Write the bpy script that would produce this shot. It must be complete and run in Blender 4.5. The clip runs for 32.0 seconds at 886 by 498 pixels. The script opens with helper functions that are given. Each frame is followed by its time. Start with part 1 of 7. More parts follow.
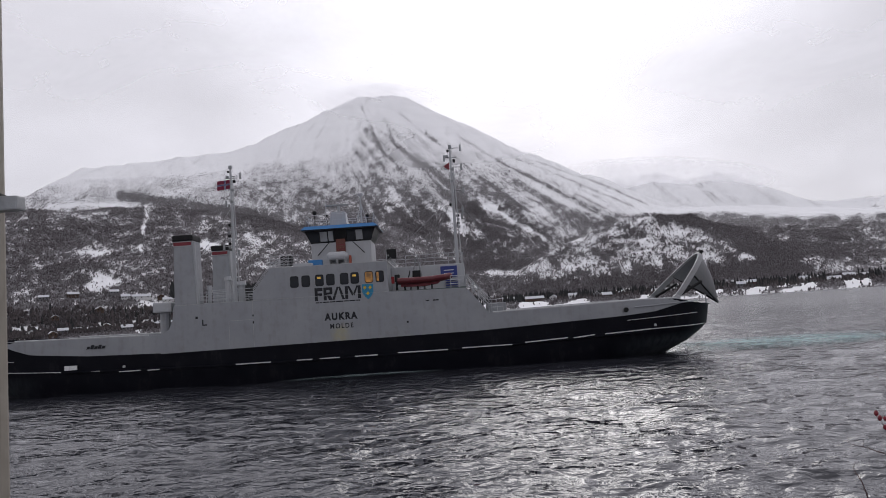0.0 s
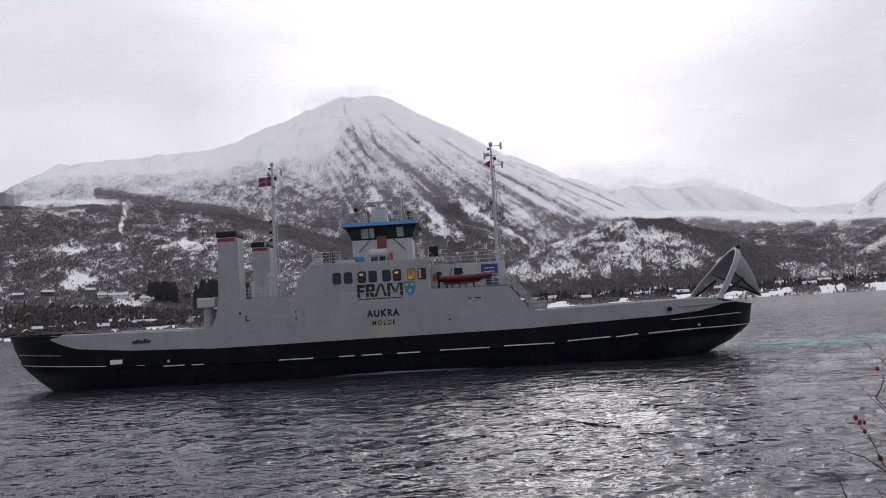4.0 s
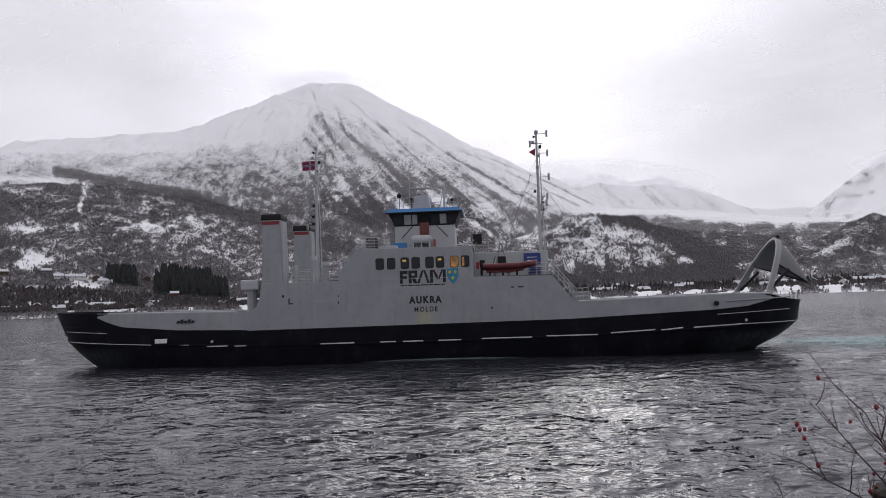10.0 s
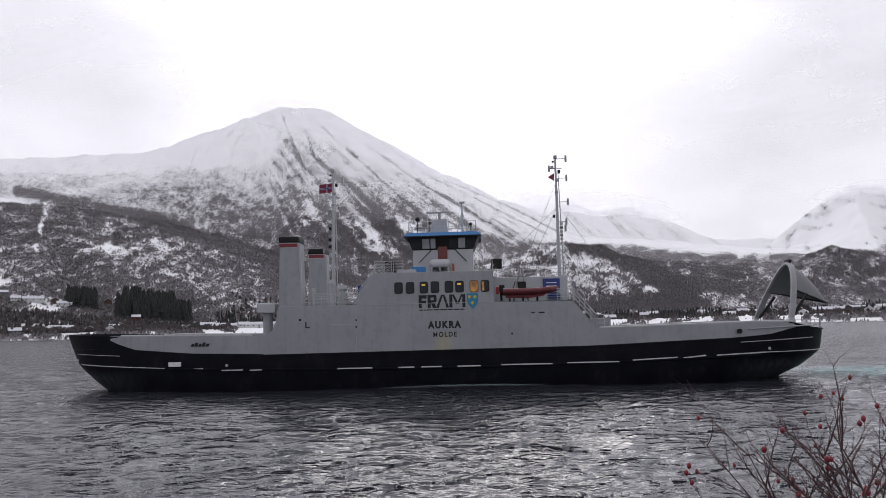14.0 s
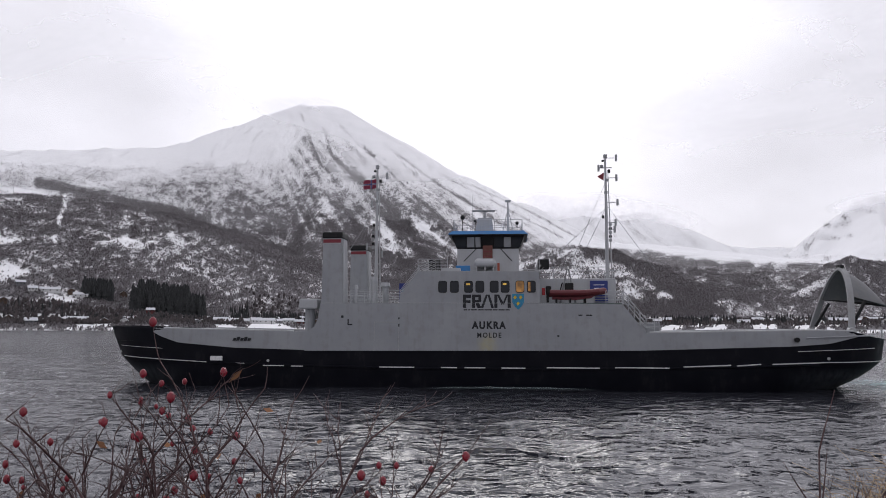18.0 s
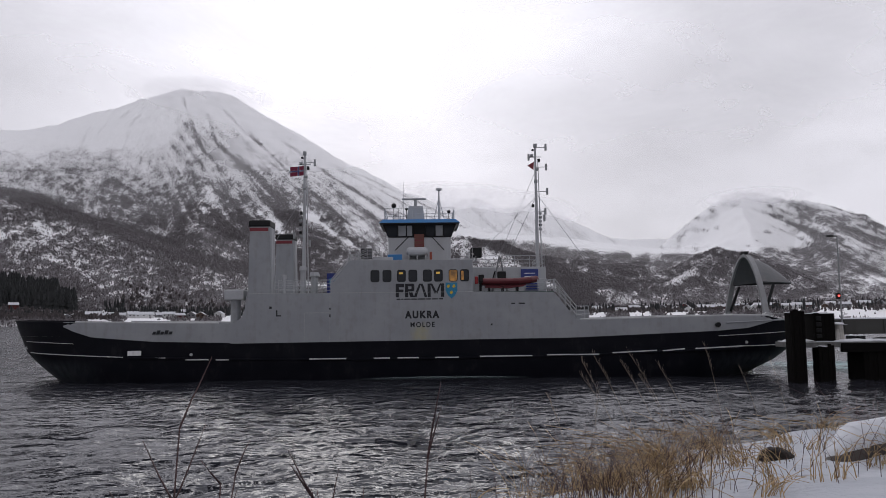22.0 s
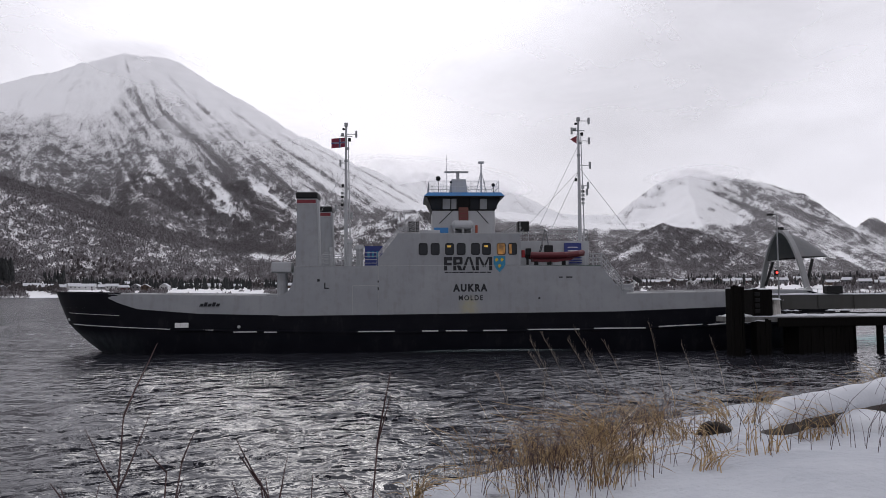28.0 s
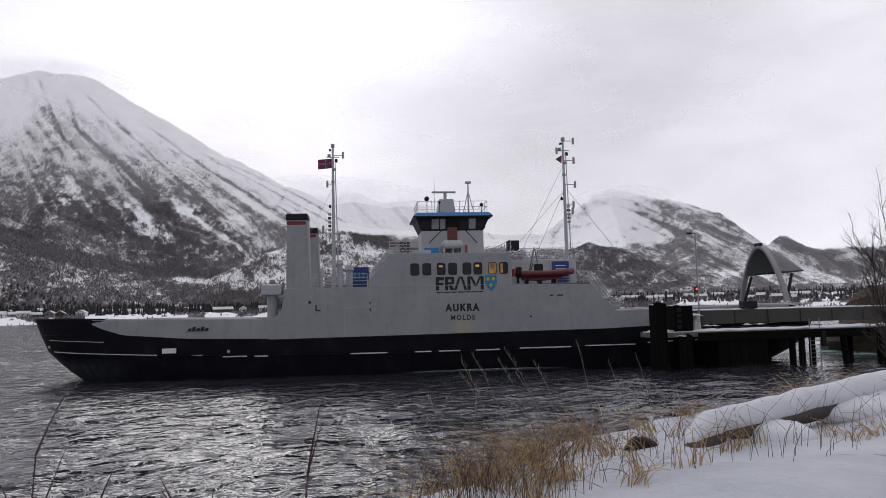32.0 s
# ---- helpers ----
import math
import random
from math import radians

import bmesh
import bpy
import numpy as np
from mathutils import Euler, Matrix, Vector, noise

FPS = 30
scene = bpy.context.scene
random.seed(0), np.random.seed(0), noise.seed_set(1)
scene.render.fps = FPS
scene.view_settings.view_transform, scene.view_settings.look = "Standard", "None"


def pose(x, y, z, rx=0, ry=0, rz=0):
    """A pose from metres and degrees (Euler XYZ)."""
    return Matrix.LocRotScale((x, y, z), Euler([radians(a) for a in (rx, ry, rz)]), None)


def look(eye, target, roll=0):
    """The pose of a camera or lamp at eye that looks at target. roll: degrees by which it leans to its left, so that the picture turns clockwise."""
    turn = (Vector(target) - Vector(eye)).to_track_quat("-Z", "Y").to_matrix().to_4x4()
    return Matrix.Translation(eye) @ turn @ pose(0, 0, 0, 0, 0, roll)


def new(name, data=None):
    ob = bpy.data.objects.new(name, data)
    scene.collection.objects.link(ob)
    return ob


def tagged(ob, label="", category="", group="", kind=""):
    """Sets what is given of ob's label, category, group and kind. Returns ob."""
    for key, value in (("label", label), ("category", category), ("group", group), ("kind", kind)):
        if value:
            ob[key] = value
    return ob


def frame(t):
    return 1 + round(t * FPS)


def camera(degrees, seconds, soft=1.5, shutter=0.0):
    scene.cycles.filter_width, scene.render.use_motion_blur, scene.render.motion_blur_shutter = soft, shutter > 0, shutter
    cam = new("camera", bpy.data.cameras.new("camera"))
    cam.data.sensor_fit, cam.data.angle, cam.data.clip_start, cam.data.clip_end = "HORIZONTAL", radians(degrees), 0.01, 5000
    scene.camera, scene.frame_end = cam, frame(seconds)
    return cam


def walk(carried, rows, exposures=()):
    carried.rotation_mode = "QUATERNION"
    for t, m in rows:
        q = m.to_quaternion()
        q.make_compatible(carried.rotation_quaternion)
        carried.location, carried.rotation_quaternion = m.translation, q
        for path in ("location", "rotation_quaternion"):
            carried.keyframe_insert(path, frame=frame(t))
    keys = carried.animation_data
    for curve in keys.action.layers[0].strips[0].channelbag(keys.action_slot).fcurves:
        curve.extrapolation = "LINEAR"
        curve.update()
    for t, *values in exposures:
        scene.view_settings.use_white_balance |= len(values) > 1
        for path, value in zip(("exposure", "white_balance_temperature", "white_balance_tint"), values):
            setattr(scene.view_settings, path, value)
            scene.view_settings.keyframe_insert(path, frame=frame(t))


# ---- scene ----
cam = camera(62.64, 32.0, soft=0.9)
PATH = [
    (0, pose(0.00, 0.00, 5.03, 94.82, 3.86, 0.80)), (0.5, pose(-0.004, 0.00, 5.04, 95.23, 3.69, 0.66)),
    (1, pose(-0.014, 0.00, 5.04, 95.19, 3.55, 0.07)), (1.5, pose(-0.018, 0.00, 5.03, 95.02, 3.35, -0.17)),
    (2, pose(-0.018, 0.00, 5.03, 94.92, 3.29, -0.04)), (2.5, pose(-0.015, 0.00, 5.03, 94.91, 3.45, 0.10)),
    (3, pose(-0.019, 0.00, 5.03, 94.87, 3.64, -0.04)), (3.5, pose(-0.026, 0.00, 5.03, 94.85, 3.68, -0.43)),
    (5.5, pose(-0.012, 0.00, 5.07, 94.59, 2.44, -1.64)), (6, pose(0.00, 0.00, 5.08, 94.36, 2.31, -1.74)),
    (6.5, pose(0.00, 0.00, 5.06, 94.28, 2.34, -1.71)), (7, pose(0.00, 0.00, 5.05, 94.42, 2.44, -1.74)),
    (7.5, pose(0.00, 0.00, 5.03, 94.59, 2.54, -2.10)), (8, pose(0.00, 0.00, 5.02, 94.72, 2.34, -2.50)),
    (8.5, pose(0.00, 0.00, 5.04, 94.71, 2.07, -2.95)), (9, pose(0.00, 0.00, 5.06, 94.59, 1.70, -3.15)),
    (9.5, pose(0.01, 0.01, 5.06, 94.41, 1.66, -3.34)), (10, pose(0.03, 0.03, 5.06, 94.00, 1.86, -3.57)),
    (10.5, pose(0.04, 0.04, 5.06, 93.32, 2.18, -4.88)), (11, pose(0.05, 0.05, 5.06, 92.31, 2.47, -5.66)),
    (11.5, pose(0.07, 0.07, 5.08, 91.87, 3.04, -5.86)), (12, pose(0.10, 0.10, 5.10, 91.60, 3.13, -4.58)),
    (12.5, pose(0.12, 0.12, 5.09, 91.80, 2.62, -3.64)), (13, pose(0.14, 0.15, 5.08, 92.95, 2.09, -4.18)),
    (13.5, pose(0.28, 0.18, 5.07, 94.22, 1.76, -5.34)), (14, pose(0.41, 0.22, 5.06, 96.00, 1.33, -6.11)),
    (14.5, pose(0.55, 0.25, 5.01, 95.54, 1.16, -6.21)), (16.5, pose(1.70, 0.35, 4.97, 92.28, 0.49, -5.99)),
    (17, pose(2.03, 0.37, 5.01, 92.73, 0.81, -5.78)), (17.5, pose(2.37, 0.38, 5.01, 94.35, 0.88, -4.98)),
    (18, pose(2.70, 0.40, 5.01, 96.08, -0.18, -5.05)), (18.5, pose(3.00, 0.43, 5.00, 96.67, -0.40, -6.22)),
    (19, pose(3.30, 0.45, 4.99, 96.93, -0.42, -6.90)), (19.5, pose(3.60, 0.47, 5.00, 96.14, 0.93, -8.36)),
    (20, pose(3.90, 0.50, 5.00, 96.32, 0.22, -9.96)), (20.5, pose(4.15, 0.50, 4.87, 96.27, -0.65, -12.48)),
    (21, pose(4.32, 0.50, 4.92, 96.07, -0.81, -13.91)), (21.5, pose(4.38, 0.50, 4.91, 95.84, -0.42, -13.80)),
    (22, pose(4.40, 0.50, 4.91, 95.34, 0.63, -13.58)), (22.5, pose(4.40, 0.50, 4.91, 95.25, 1.27, -13.69)),
    (23, pose(4.40, 0.50, 4.90, 93.93, 1.91, -15.06)), (23.5, pose(4.40, 0.50, 4.91, 93.99, 2.05, -16.01)),
    (24, pose(4.40, 0.50, 4.91, 94.65, 2.04, -16.34)), (24.5, pose(4.40, 0.50, 4.92, 96.07, 1.38, -15.86)),
    (25, pose(4.40, 0.50, 4.92, 96.87, 1.34, -15.89)), (25.5, pose(4.40, 0.50, 4.96, 96.17, 1.05, -16.24)),
    (27.5, pose(4.40, 0.50, 5.00, 93.67, 0.25, -17.23)), (28, pose(4.40, 0.50, 4.95, 93.24, 0.35, -17.45)),
    (28.5, pose(4.40, 0.50, 4.96, 92.92, 0.43, -17.77)), (29, pose(4.40, 0.50, 4.98, 92.94, 0.49, -18.14)),
    (29.5, pose(4.40, 0.50, 4.97, 93.28, 0.70, -18.58)), (30, pose(4.40, 0.50, 4.97, 93.75, 0.82, -19.04)),
    (30.5, pose(4.40, 0.50, 4.98, 94.18, 1.02, -19.69)), (31, pose(4.40, 0.50, 4.99, 94.37, 1.22, -20.46)),
    (31.5, pose(4.40, 0.50, 4.98, 94.59, 1.22, -21.55)), (32, pose(4.40, 0.50, 4.96, 94.79, 1.35, -22.88)),
]
walk(cam, PATH, [(0, 0.02), (3, 0.08), (8, 0.12), (11, 0.1), (12, 0.2), (13, 0.3), (14, 0.28), (17, 0.36), (20, -0.08), (23, -0.02), (24, 0.06), (25, -0.10), (28, 0.06), (32, 0.02)])

# ---- world and light ----
world = bpy.data.worlds.new("winter_sky")
scene.world = world
world.use_nodes = True


def build_sky():
    nt = world.node_tree
    n, l = nt.nodes, nt.links
    n.clear()
    out, bg = n.new("ShaderNodeOutputWorld"), n.new("ShaderNodeBackground")
    sky = n.new("ShaderNodeTexSky")
    sky.sky_type, sky.sun_disc = "NISHITA", False
    sky.sun_elevation, sky.sun_rotation = radians(20), radians(7)
    co = n.new("ShaderNodeTexCoord")
    mp = n.new("ShaderNodeMapping")
    mp.inputs["Scale"].default_value = (1.0, 1.0, 2.6)
    l.new(co.outputs["Generated"], mp.inputs["Vector"])
    big, fine = n.new("ShaderNodeTexNoise"), n.new("ShaderNodeTexNoise")
    big.inputs["Scale"].default_value, big.inputs["Detail"].default_value = 2.2, 6
    big.inputs["Roughness"].default_value = 0.5
    fine.inputs["Scale"].default_value, fine.inputs["Detail"].default_value = 7.0, 5
    for t in (big, fine):
        l.new(mp.outputs["Vector"], t.inputs["Vector"])

    def calc(op, a, b, c=0.0):
        m = n.new("ShaderNodeMath")
        m.operation = op
        for v, k in zip((a, b, c), m.inputs):
            if hasattr(v, "links"):
                l.new(v, k)
            else:
                k.default_value = v
        return m.outputs[0]

    def toward(az, el, lo, hi):
        """Smooth weight round a bearing, with edges broken by the cloud noise."""
        d = n.new("ShaderNodeVectorMath")
        d.operation = "DOT_PRODUCT"
        l.new(co.outputs["Generated"], d.inputs[0])
        a, e = radians(az), radians(el)
        d.inputs[1].default_value = (math.sin(a) * math.cos(e), math.cos(a) * math.cos(e), math.sin(e))
        w = n.new("ShaderNodeMapRange")
        w.interpolation_type = "SMOOTHSTEP"
        w.inputs["From Min"].default_value, w.inputs["From Max"].default_value = lo, hi
        ragged = calc("MULTIPLY_ADD", calc("SUBTRACT", big.outputs["Fac"], 0.5), 0.16, d.outputs["Value"])
        l.new(ragged, w.inputs["Value"])
        return w.outputs[0]

    # thin bright cloud before the hidden sun, a thicker grey bank beside it and a paler gap beyond
    sheen = toward(SUN_AZ + 3, SUN_EL + 20, 0.80, 1.0)
    bank = toward(30, 22, 0.962, 0.982)
    pale = toward(52, 14, 0.93, 1.0)
    level = calc("MULTIPLY_ADD", sheen, 0.62, calc("MULTIPLY_ADD", pale, 0.20, 0.77))
    level = calc("MULTIPLY_ADD", bank, -0.12, level)
    level = calc("MULTIPLY_ADD", calc("SUBTRACT", big.outputs["Fac"], 0.5), 0.26, level)
    level = calc("MULTIPLY_ADD", calc("SUBTRACT", fine.outputs["Fac"], 0.5), 0.16, level)
    # the overcast is a little darker away from the sun
    level = calc("MULTIPLY", level, calc("MULTIPLY_ADD", toward(SUN_AZ, SUN_EL, -0.6, 0.9), 0.28, 0.72))
    tone = n.new("ShaderNodeCombineXYZ")
    tone.inputs[0].default_value, tone.inputs[1].default_value, tone.inputs[2].default_value = 1.0, 0.985, 1.08
    lit = n.new("ShaderNodeVectorMath")
    lit.operation = "SCALE"
    l.new(tone.outputs[0], lit.inputs[0])
    l.new(level, lit.inputs["Scale"])
    veil = n.new("ShaderNodeMix")
    veil.data_type = "RGBA"
    veil.inputs["Factor"].default_value = 0.97
    dim = n.new("ShaderNodeMix")
    dim.data_type, dim.blend_type = "RGBA", "MULTIPLY"
    dim.inputs["Factor"].default_value = 1.0
    dim.inputs["B"].default_value = (0.08, 0.08, 0.08, 1)
    l.new(sky.outputs["Color"], dim.inputs["A"])
    l.new(dim.outputs["Result"], veil.inputs["A"])
    l.new(lit.outputs["Vector"], veil.inputs["B"])
    l.new(veil.outputs["Result"], bg.inputs["Color"])
    bg.inputs["Strength"].default_value = SKY
    l.new(bg.outputs[0], out.inputs[0])


SUN_AZ, SUN_EL, SKY = 7.0, 20.0, 1.0
build_sky()
sun = new("sun", bpy.data.lights.new("sun", "SUN"))
sun.data.energy, sun.data.angle, sun.data.color = 0.3, radians(24), (1.0, 0.97, 0.93)
sun.matrix_world = look((0, 0, 50), Vector((0, 0, 50)) - Vector((math.sin(radians(SUN_AZ)) * math.cos(radians(SUN_EL)), math.cos(radians(SUN_AZ)) * math.cos(radians(SUN_EL)), math.sin(radians(SUN_EL)))))

# ---- materials ----


class Graph:
    """Short hand for a node material."""

    def __init__(self, name):
        self.m = bpy.data.materials.new(name)
        self.m.use_nodes = True
        self.n, self.l = self.m.node_tree.nodes, self.m.node_tree.links
        self.b = self.n["Principled BSDF"]
        self.out = self.n["Material Output"]
        self.co = self.n.new("ShaderNodeTexCoord")

    def put(self, value, socket):
        if hasattr(value, "links"):
            self.l.new(value, socket)
        else:
            socket.default_value = value

    def noise(self, scale, detail=4, rough=0.55, space="Object", stretch=None, warp=0.0, turn=0.0):
        t = self.n.new("ShaderNodeTexNoise")
        t.inputs["Scale"].default_value, t.inputs["Detail"].default_value = scale, detail
        t.inputs["Roughness"].default_value, t.inputs["Distortion"].default_value = rough, warp
        v = self.co.outputs[space]
        if stretch:
            mp = self.n.new("ShaderNodeMapping")
            mp.inputs["Scale"].default_value = stretch
            mp.inputs["Rotation"].default_value = (0, 0, radians(turn))
            self.l.new(v, mp.inputs["Vector"])
            v = mp.outputs["Vector"]
        self.l.new(v, t.inputs["Vector"])
        return t.outputs["Fac"]

    def math(self, op, a, b=0.0, c=0.0):
        t = self.n.new("ShaderNodeMath")
        t.operation = op
        for v, s in zip((a, b, c), t.inputs):
            self.put(v, s)
        return t.outputs[0]

    def span(self, v, a, b, c=0.0, d=1.0):
        t = self.n.new("ShaderNodeMapRange")
        for x, s in zip((v, a, b, c, d), t.inputs):
            self.put(x, s)
        return t.outputs[0]

    def mix(self, f, a, b, how="MIX"):
        t = self.n.new("ShaderNodeMix")
        t.data_type, t.blend_type = "RGBA", how
        self.put(f, t.inputs["Factor"])
        for v, s in ((a, t.inputs["A"]), (b, t.inputs["B"])):
            self.put((*v, 1) if isinstance(v, tuple) and len(v) == 3 else v, s)
        return t.outputs["Result"]

    def xyz(self, space="Object"):
        t = self.n.new("ShaderNodeSeparateXYZ")
        self.l.new(self.co.outputs[space], t.inputs[0])
        return t.outputs

    def bump(self, height, strength, distance, normal=None):
        t = self.n.new("ShaderNodeBump")
        t.inputs["Strength"].default_value, t.inputs["Distance"].default_value = strength, distance
        self.l.new(height, t.inputs["Height"])
        if normal is not None:
            self.l.new(normal, t.inputs["Normal"])
        return t.outputs[0]

    def done(self, color=None, rough=None, metal=None, normal=None):
        for v, k in ((color, "Base Color"), (rough, "Roughness"), (metal, "Metallic")):
            if v is not None:
                self.put((*v, 1) if isinstance(v, tuple) and len(v) == 3 else v, self.b.inputs[k])
        if normal is not None:
            self.l.new(normal, self.b.inputs["Normal"])
        return self.m


def paint(name, color, rough=0.45, grime=0.25, dirt=(0.16, 0.13, 0.11), metal=0.0, scale=0.6, streak=True, gloss=0.5):
    """Weathered paint or plain stuff: broad mottling, run-down streaks and fine grain."""
    g = Graph(name)
    broad = g.noise(scale, 5)
    runs = g.noise(scale * 4, 5, stretch=(1, 1, 0.09) if streak else None)
    f = g.math("MULTIPLY", g.span(g.math("MULTIPLY", broad, runs), 0.22, 0.42), grime)
    c = g.mix(f, color, dirt)
    fine = g.noise(scale * 30, 3)
    g.b.inputs["Specular IOR Level"].default_value = gloss
    c = g.mix(g.span(fine, 0.3, 0.7, 0, 0.10), c, (0.02, 0.02, 0.02))
    return g.done(c, g.span(broad, 0.3, 0.7, rough - 0.08, rough + 0.1), metal, g.bump(fine, 0.15, 0.01))


M = {}


def hull_paint():
    """Light grey ship's paint: runs, patched areas and a rust-yellow stain below the name."""
    g = Graph("hull_grey")
    x = g.xyz()
    broad, patch = g.noise(0.35, 4), g.noise(1.6, 5)
    runs = g.noise(2.2, 5, 0.6, stretch=(1, 1, 0.07))
    c = g.mix(g.span(broad, 0.35, 0.65), (0.272, 0.282, 0.302), (0.318, 0.328, 0.345))
    c = g.mix(g.math("MULTIPLY", g.span(g.math("MULTIPLY", runs, patch), 0.24, 0.40), 0.30), c, (0.18, 0.165, 0.155))
    stain = g.math("MULTIPLY", g.span(g.math("ABSOLUTE", g.math("ADD", x[0], -1.3)), 0.25, 1.0, 1, 0), g.math("MULTIPLY", g.span(x[2], 4.6, 3.9, 0, 1), g.span(x[2], 2.9, 3.2, 0, 1)))
    c = g.mix(g.math("MULTIPLY", stain, g.span(patch, 0.35, 0.65, 0.15, 0.6)), c, (0.45, 0.40, 0.20))
    fine = g.noise(18, 3)
    dent = g.noise(0.9, 3)
    return g.done(c, g.span(patch, 0.3, 0.7, 0.36, 0.52), 0.0, g.bump(fine, 0.12, 0.01, g.bump(dent, 0.25, 0.05)))


M["hull_grey"] = hull_paint()


def hull_black():
    """Black hull paint, scraped grey-blue low down at both ends."""
    g = Graph("hull_black")
    x = g.xyz()
    a, b = g.noise(0.6, 5), g.noise(2.4, 5, 0.6, stretch=(1, 1, 0.35))
    c = g.mix(g.span(a, 0.35, 0.7), (0.0026, 0.003, 0.0065), (0.0065, 0.0068, 0.011))
    ends = g.span(g.math("ABSOLUTE", x[0]), 24.0, 30.5, 0.0, 1.0)
    low = g.span(x[2], 1.9, 1.2, 0.0, 1.0)
    worn = g.math("MULTIPLY", g.math("MULTIPLY", ends, low), g.span(b, 0.30, 0.62, 0.25, 1.0))
    c = g.mix(g.math("MULTIPLY", worn, 0.8), c, (0.075, 0.085, 0.095))
    c = g.mix(g.math("MULTIPLY", g.span(g.math("MULTIPLY", a, b), 0.31, 0.38), 0.22), c, (0.030, 0.028, 0.030))
    g.b.inputs["Specular IOR Level"].default_value = 0.12
    return g.done(c, 0.5, 0.0, g.bump(b, 0.2, 0.03))


M["hull_black"] = hull_black()
M["white"] = paint("white", (0.43, 0.44, 0.46), 0.45, 0.25, (0.3, 0.27, 0.24))
M["mark_white"] = paint("mark_white", (0.80, 0.80, 0.80), 0.5, 0.3, (0.3, 0.3, 0.3), scale=3)
M["deck_green"] = paint("deck_green", (0.10, 0.13, 0.12), 0.6, 0.4)
M["blue"] = paint("blue", (0.02, 0.17, 0.42), 0.4, 0.15)
M["sign_blue"] = paint("sign_blue", (0.015, 0.03, 0.20), 0.4, 0.1)
M["dark_letter"] = paint("dark_letter", (0.006, 0.007, 0.012), 0.6, 0.05)
M["black"] = paint("black", (0.010, 0.010, 0.011), 0.5, 0.2, (0.04, 0.036, 0.033), gloss=0.25)
M["red"] = paint("red", (0.42, 0.022, 0.028), 0.5, 0.15, (0.1, 0.02, 0.02), scale=3)
M["flag_red"] = paint("flag_red", (0.20, 0.012, 0.045), 0.7, 0.15, (0.1, 0.02, 0.02), scale=3)
M["boat_red"] = paint("boat_red", (0.105, 0.008, 0.014), 0.5, 0.2, (0.06, 0.02, 0.02), scale=2)
M["dark_red"] = paint("dark_red", (0.20, 0.018, 0.03), 0.5, 0.15)
M["orange"] = paint("orange", (0.30, 0.05, 0.02), 0.5, 0.1)
M["yellow"] = paint("yellow", (0.62, 0.45, 0.03), 0.5, 0.1)
M["teal"] = paint("teal", (0.02, 0.22, 0.38), 0.45, 0.05)
M["steel"] = paint("steel", (0.42, 0.43, 0.44), 0.45, 0.3, (0.2, 0.15, 0.11), scale=2)
M["galv"] = paint("galv", (0.30, 0.31, 0.32), 0.42, 0.3, (0.14, 0.12, 0.10), metal=0.5, scale=2)
M["rubber"] = paint("rubber", (0.012, 0.012, 0.013), 0.7, 0.2, (0.04, 0.036, 0.033), scale=2, gloss=0.2)
M["door_brown"] = paint("door_brown", (0.16, 0.045, 0.03), 0.5, 0.15)


def snow_material():
    g = Graph("snow")
    a, b = g.noise(0.9, 6), g.noise(9, 5)
    c = g.mix(g.span(a, 0.35, 0.7), (0.56, 0.575, 0.61), (0.66, 0.67, 0.69))
    return g.done(c, 0.75, 0.0, g.bump(b, 0.35, 0.05, g.bump(a, 0.4, 0.2)))


M["snow"] = snow_material()


def glass_material(name, color, rough=0.06):
    g = Graph(name)
    n = g.noise(1.3, 2)
    g.b.inputs["Specular IOR Level"].default_value = 0.22
    return g.done(g.mix(n, color, tuple(x * 1.6 for x in color)), rough)


M["glass"] = glass_material("window_glass", (0.018, 0.020, 0.024))


def lit_material(name, color, power):
    g = Graph(name)
    n = g.noise(1.9, 4)
    c = g.mix(g.span(n, 0.35, 0.65), tuple(0.25 * x for x in color), color)
    g.put(c, g.b.inputs["Emission Color"])
    g.b.inputs["Emission Strength"].default_value = power
    return g.done((0.05, 0.04, 0.03), 0.2)


M["lamp_amber"] = lit_material("lamp_amber", (1.0, 0.45, 0.08), 0.24)
M["lamp_yellow"] = lit_material("lamp_yellow", (1.0, 0.62, 0.10), 0.45)
M["lamp_white"] = lit_material("lamp_white", (0.85, 0.9, 1.0), 0.22)
M["lamp_red"] = lit_material("lamp_red", (1.0, 0.05, 0.04), 5.0)

# ---- mesh helpers ----


def mesh_object(name, bm, material, parent=None, label=""):
    me = bpy.data.meshes.new(name)
    bm.normal_update()
    bm.to_mesh(me)
    bm.free()
    me.materials.append(M[material] if isinstance(material, str) else material)
    ob = new(name, me)
    if parent is not None:
        ob.parent = parent
    if label:
        tagged(ob, label)
    return ob


def part(name, bm, material, parent, label=""):
    return mesh_object(name, bm, material, parent, label)


def thing(name, label, category, m=None, group="", kind=""):
    ob = new(name)
    ob.empty_display_size = 0.2
    if m is not None:
        ob.matrix_world = m
    return tagged(ob, label, category, group, kind)


def box(bm, x0, x1, y0, y1, z0, z1, bevel=0.0):
    r = bmesh.ops.create_cube(bm, size=1.0, matrix=Matrix.Translation(((x0 + x1) / 2, (y0 + y1) / 2, (z0 + z1) / 2)) @ Matrix.Diagonal((x1 - x0, y1 - y0, z1 - z0, 1)))
    if bevel:
        es = list({e for v in r["verts"] for e in v.link_edges})
        bmesh.ops.bevel(bm, geom=es, offset=bevel, segments=2, affect="EDGES", profile=0.6)
    return bm


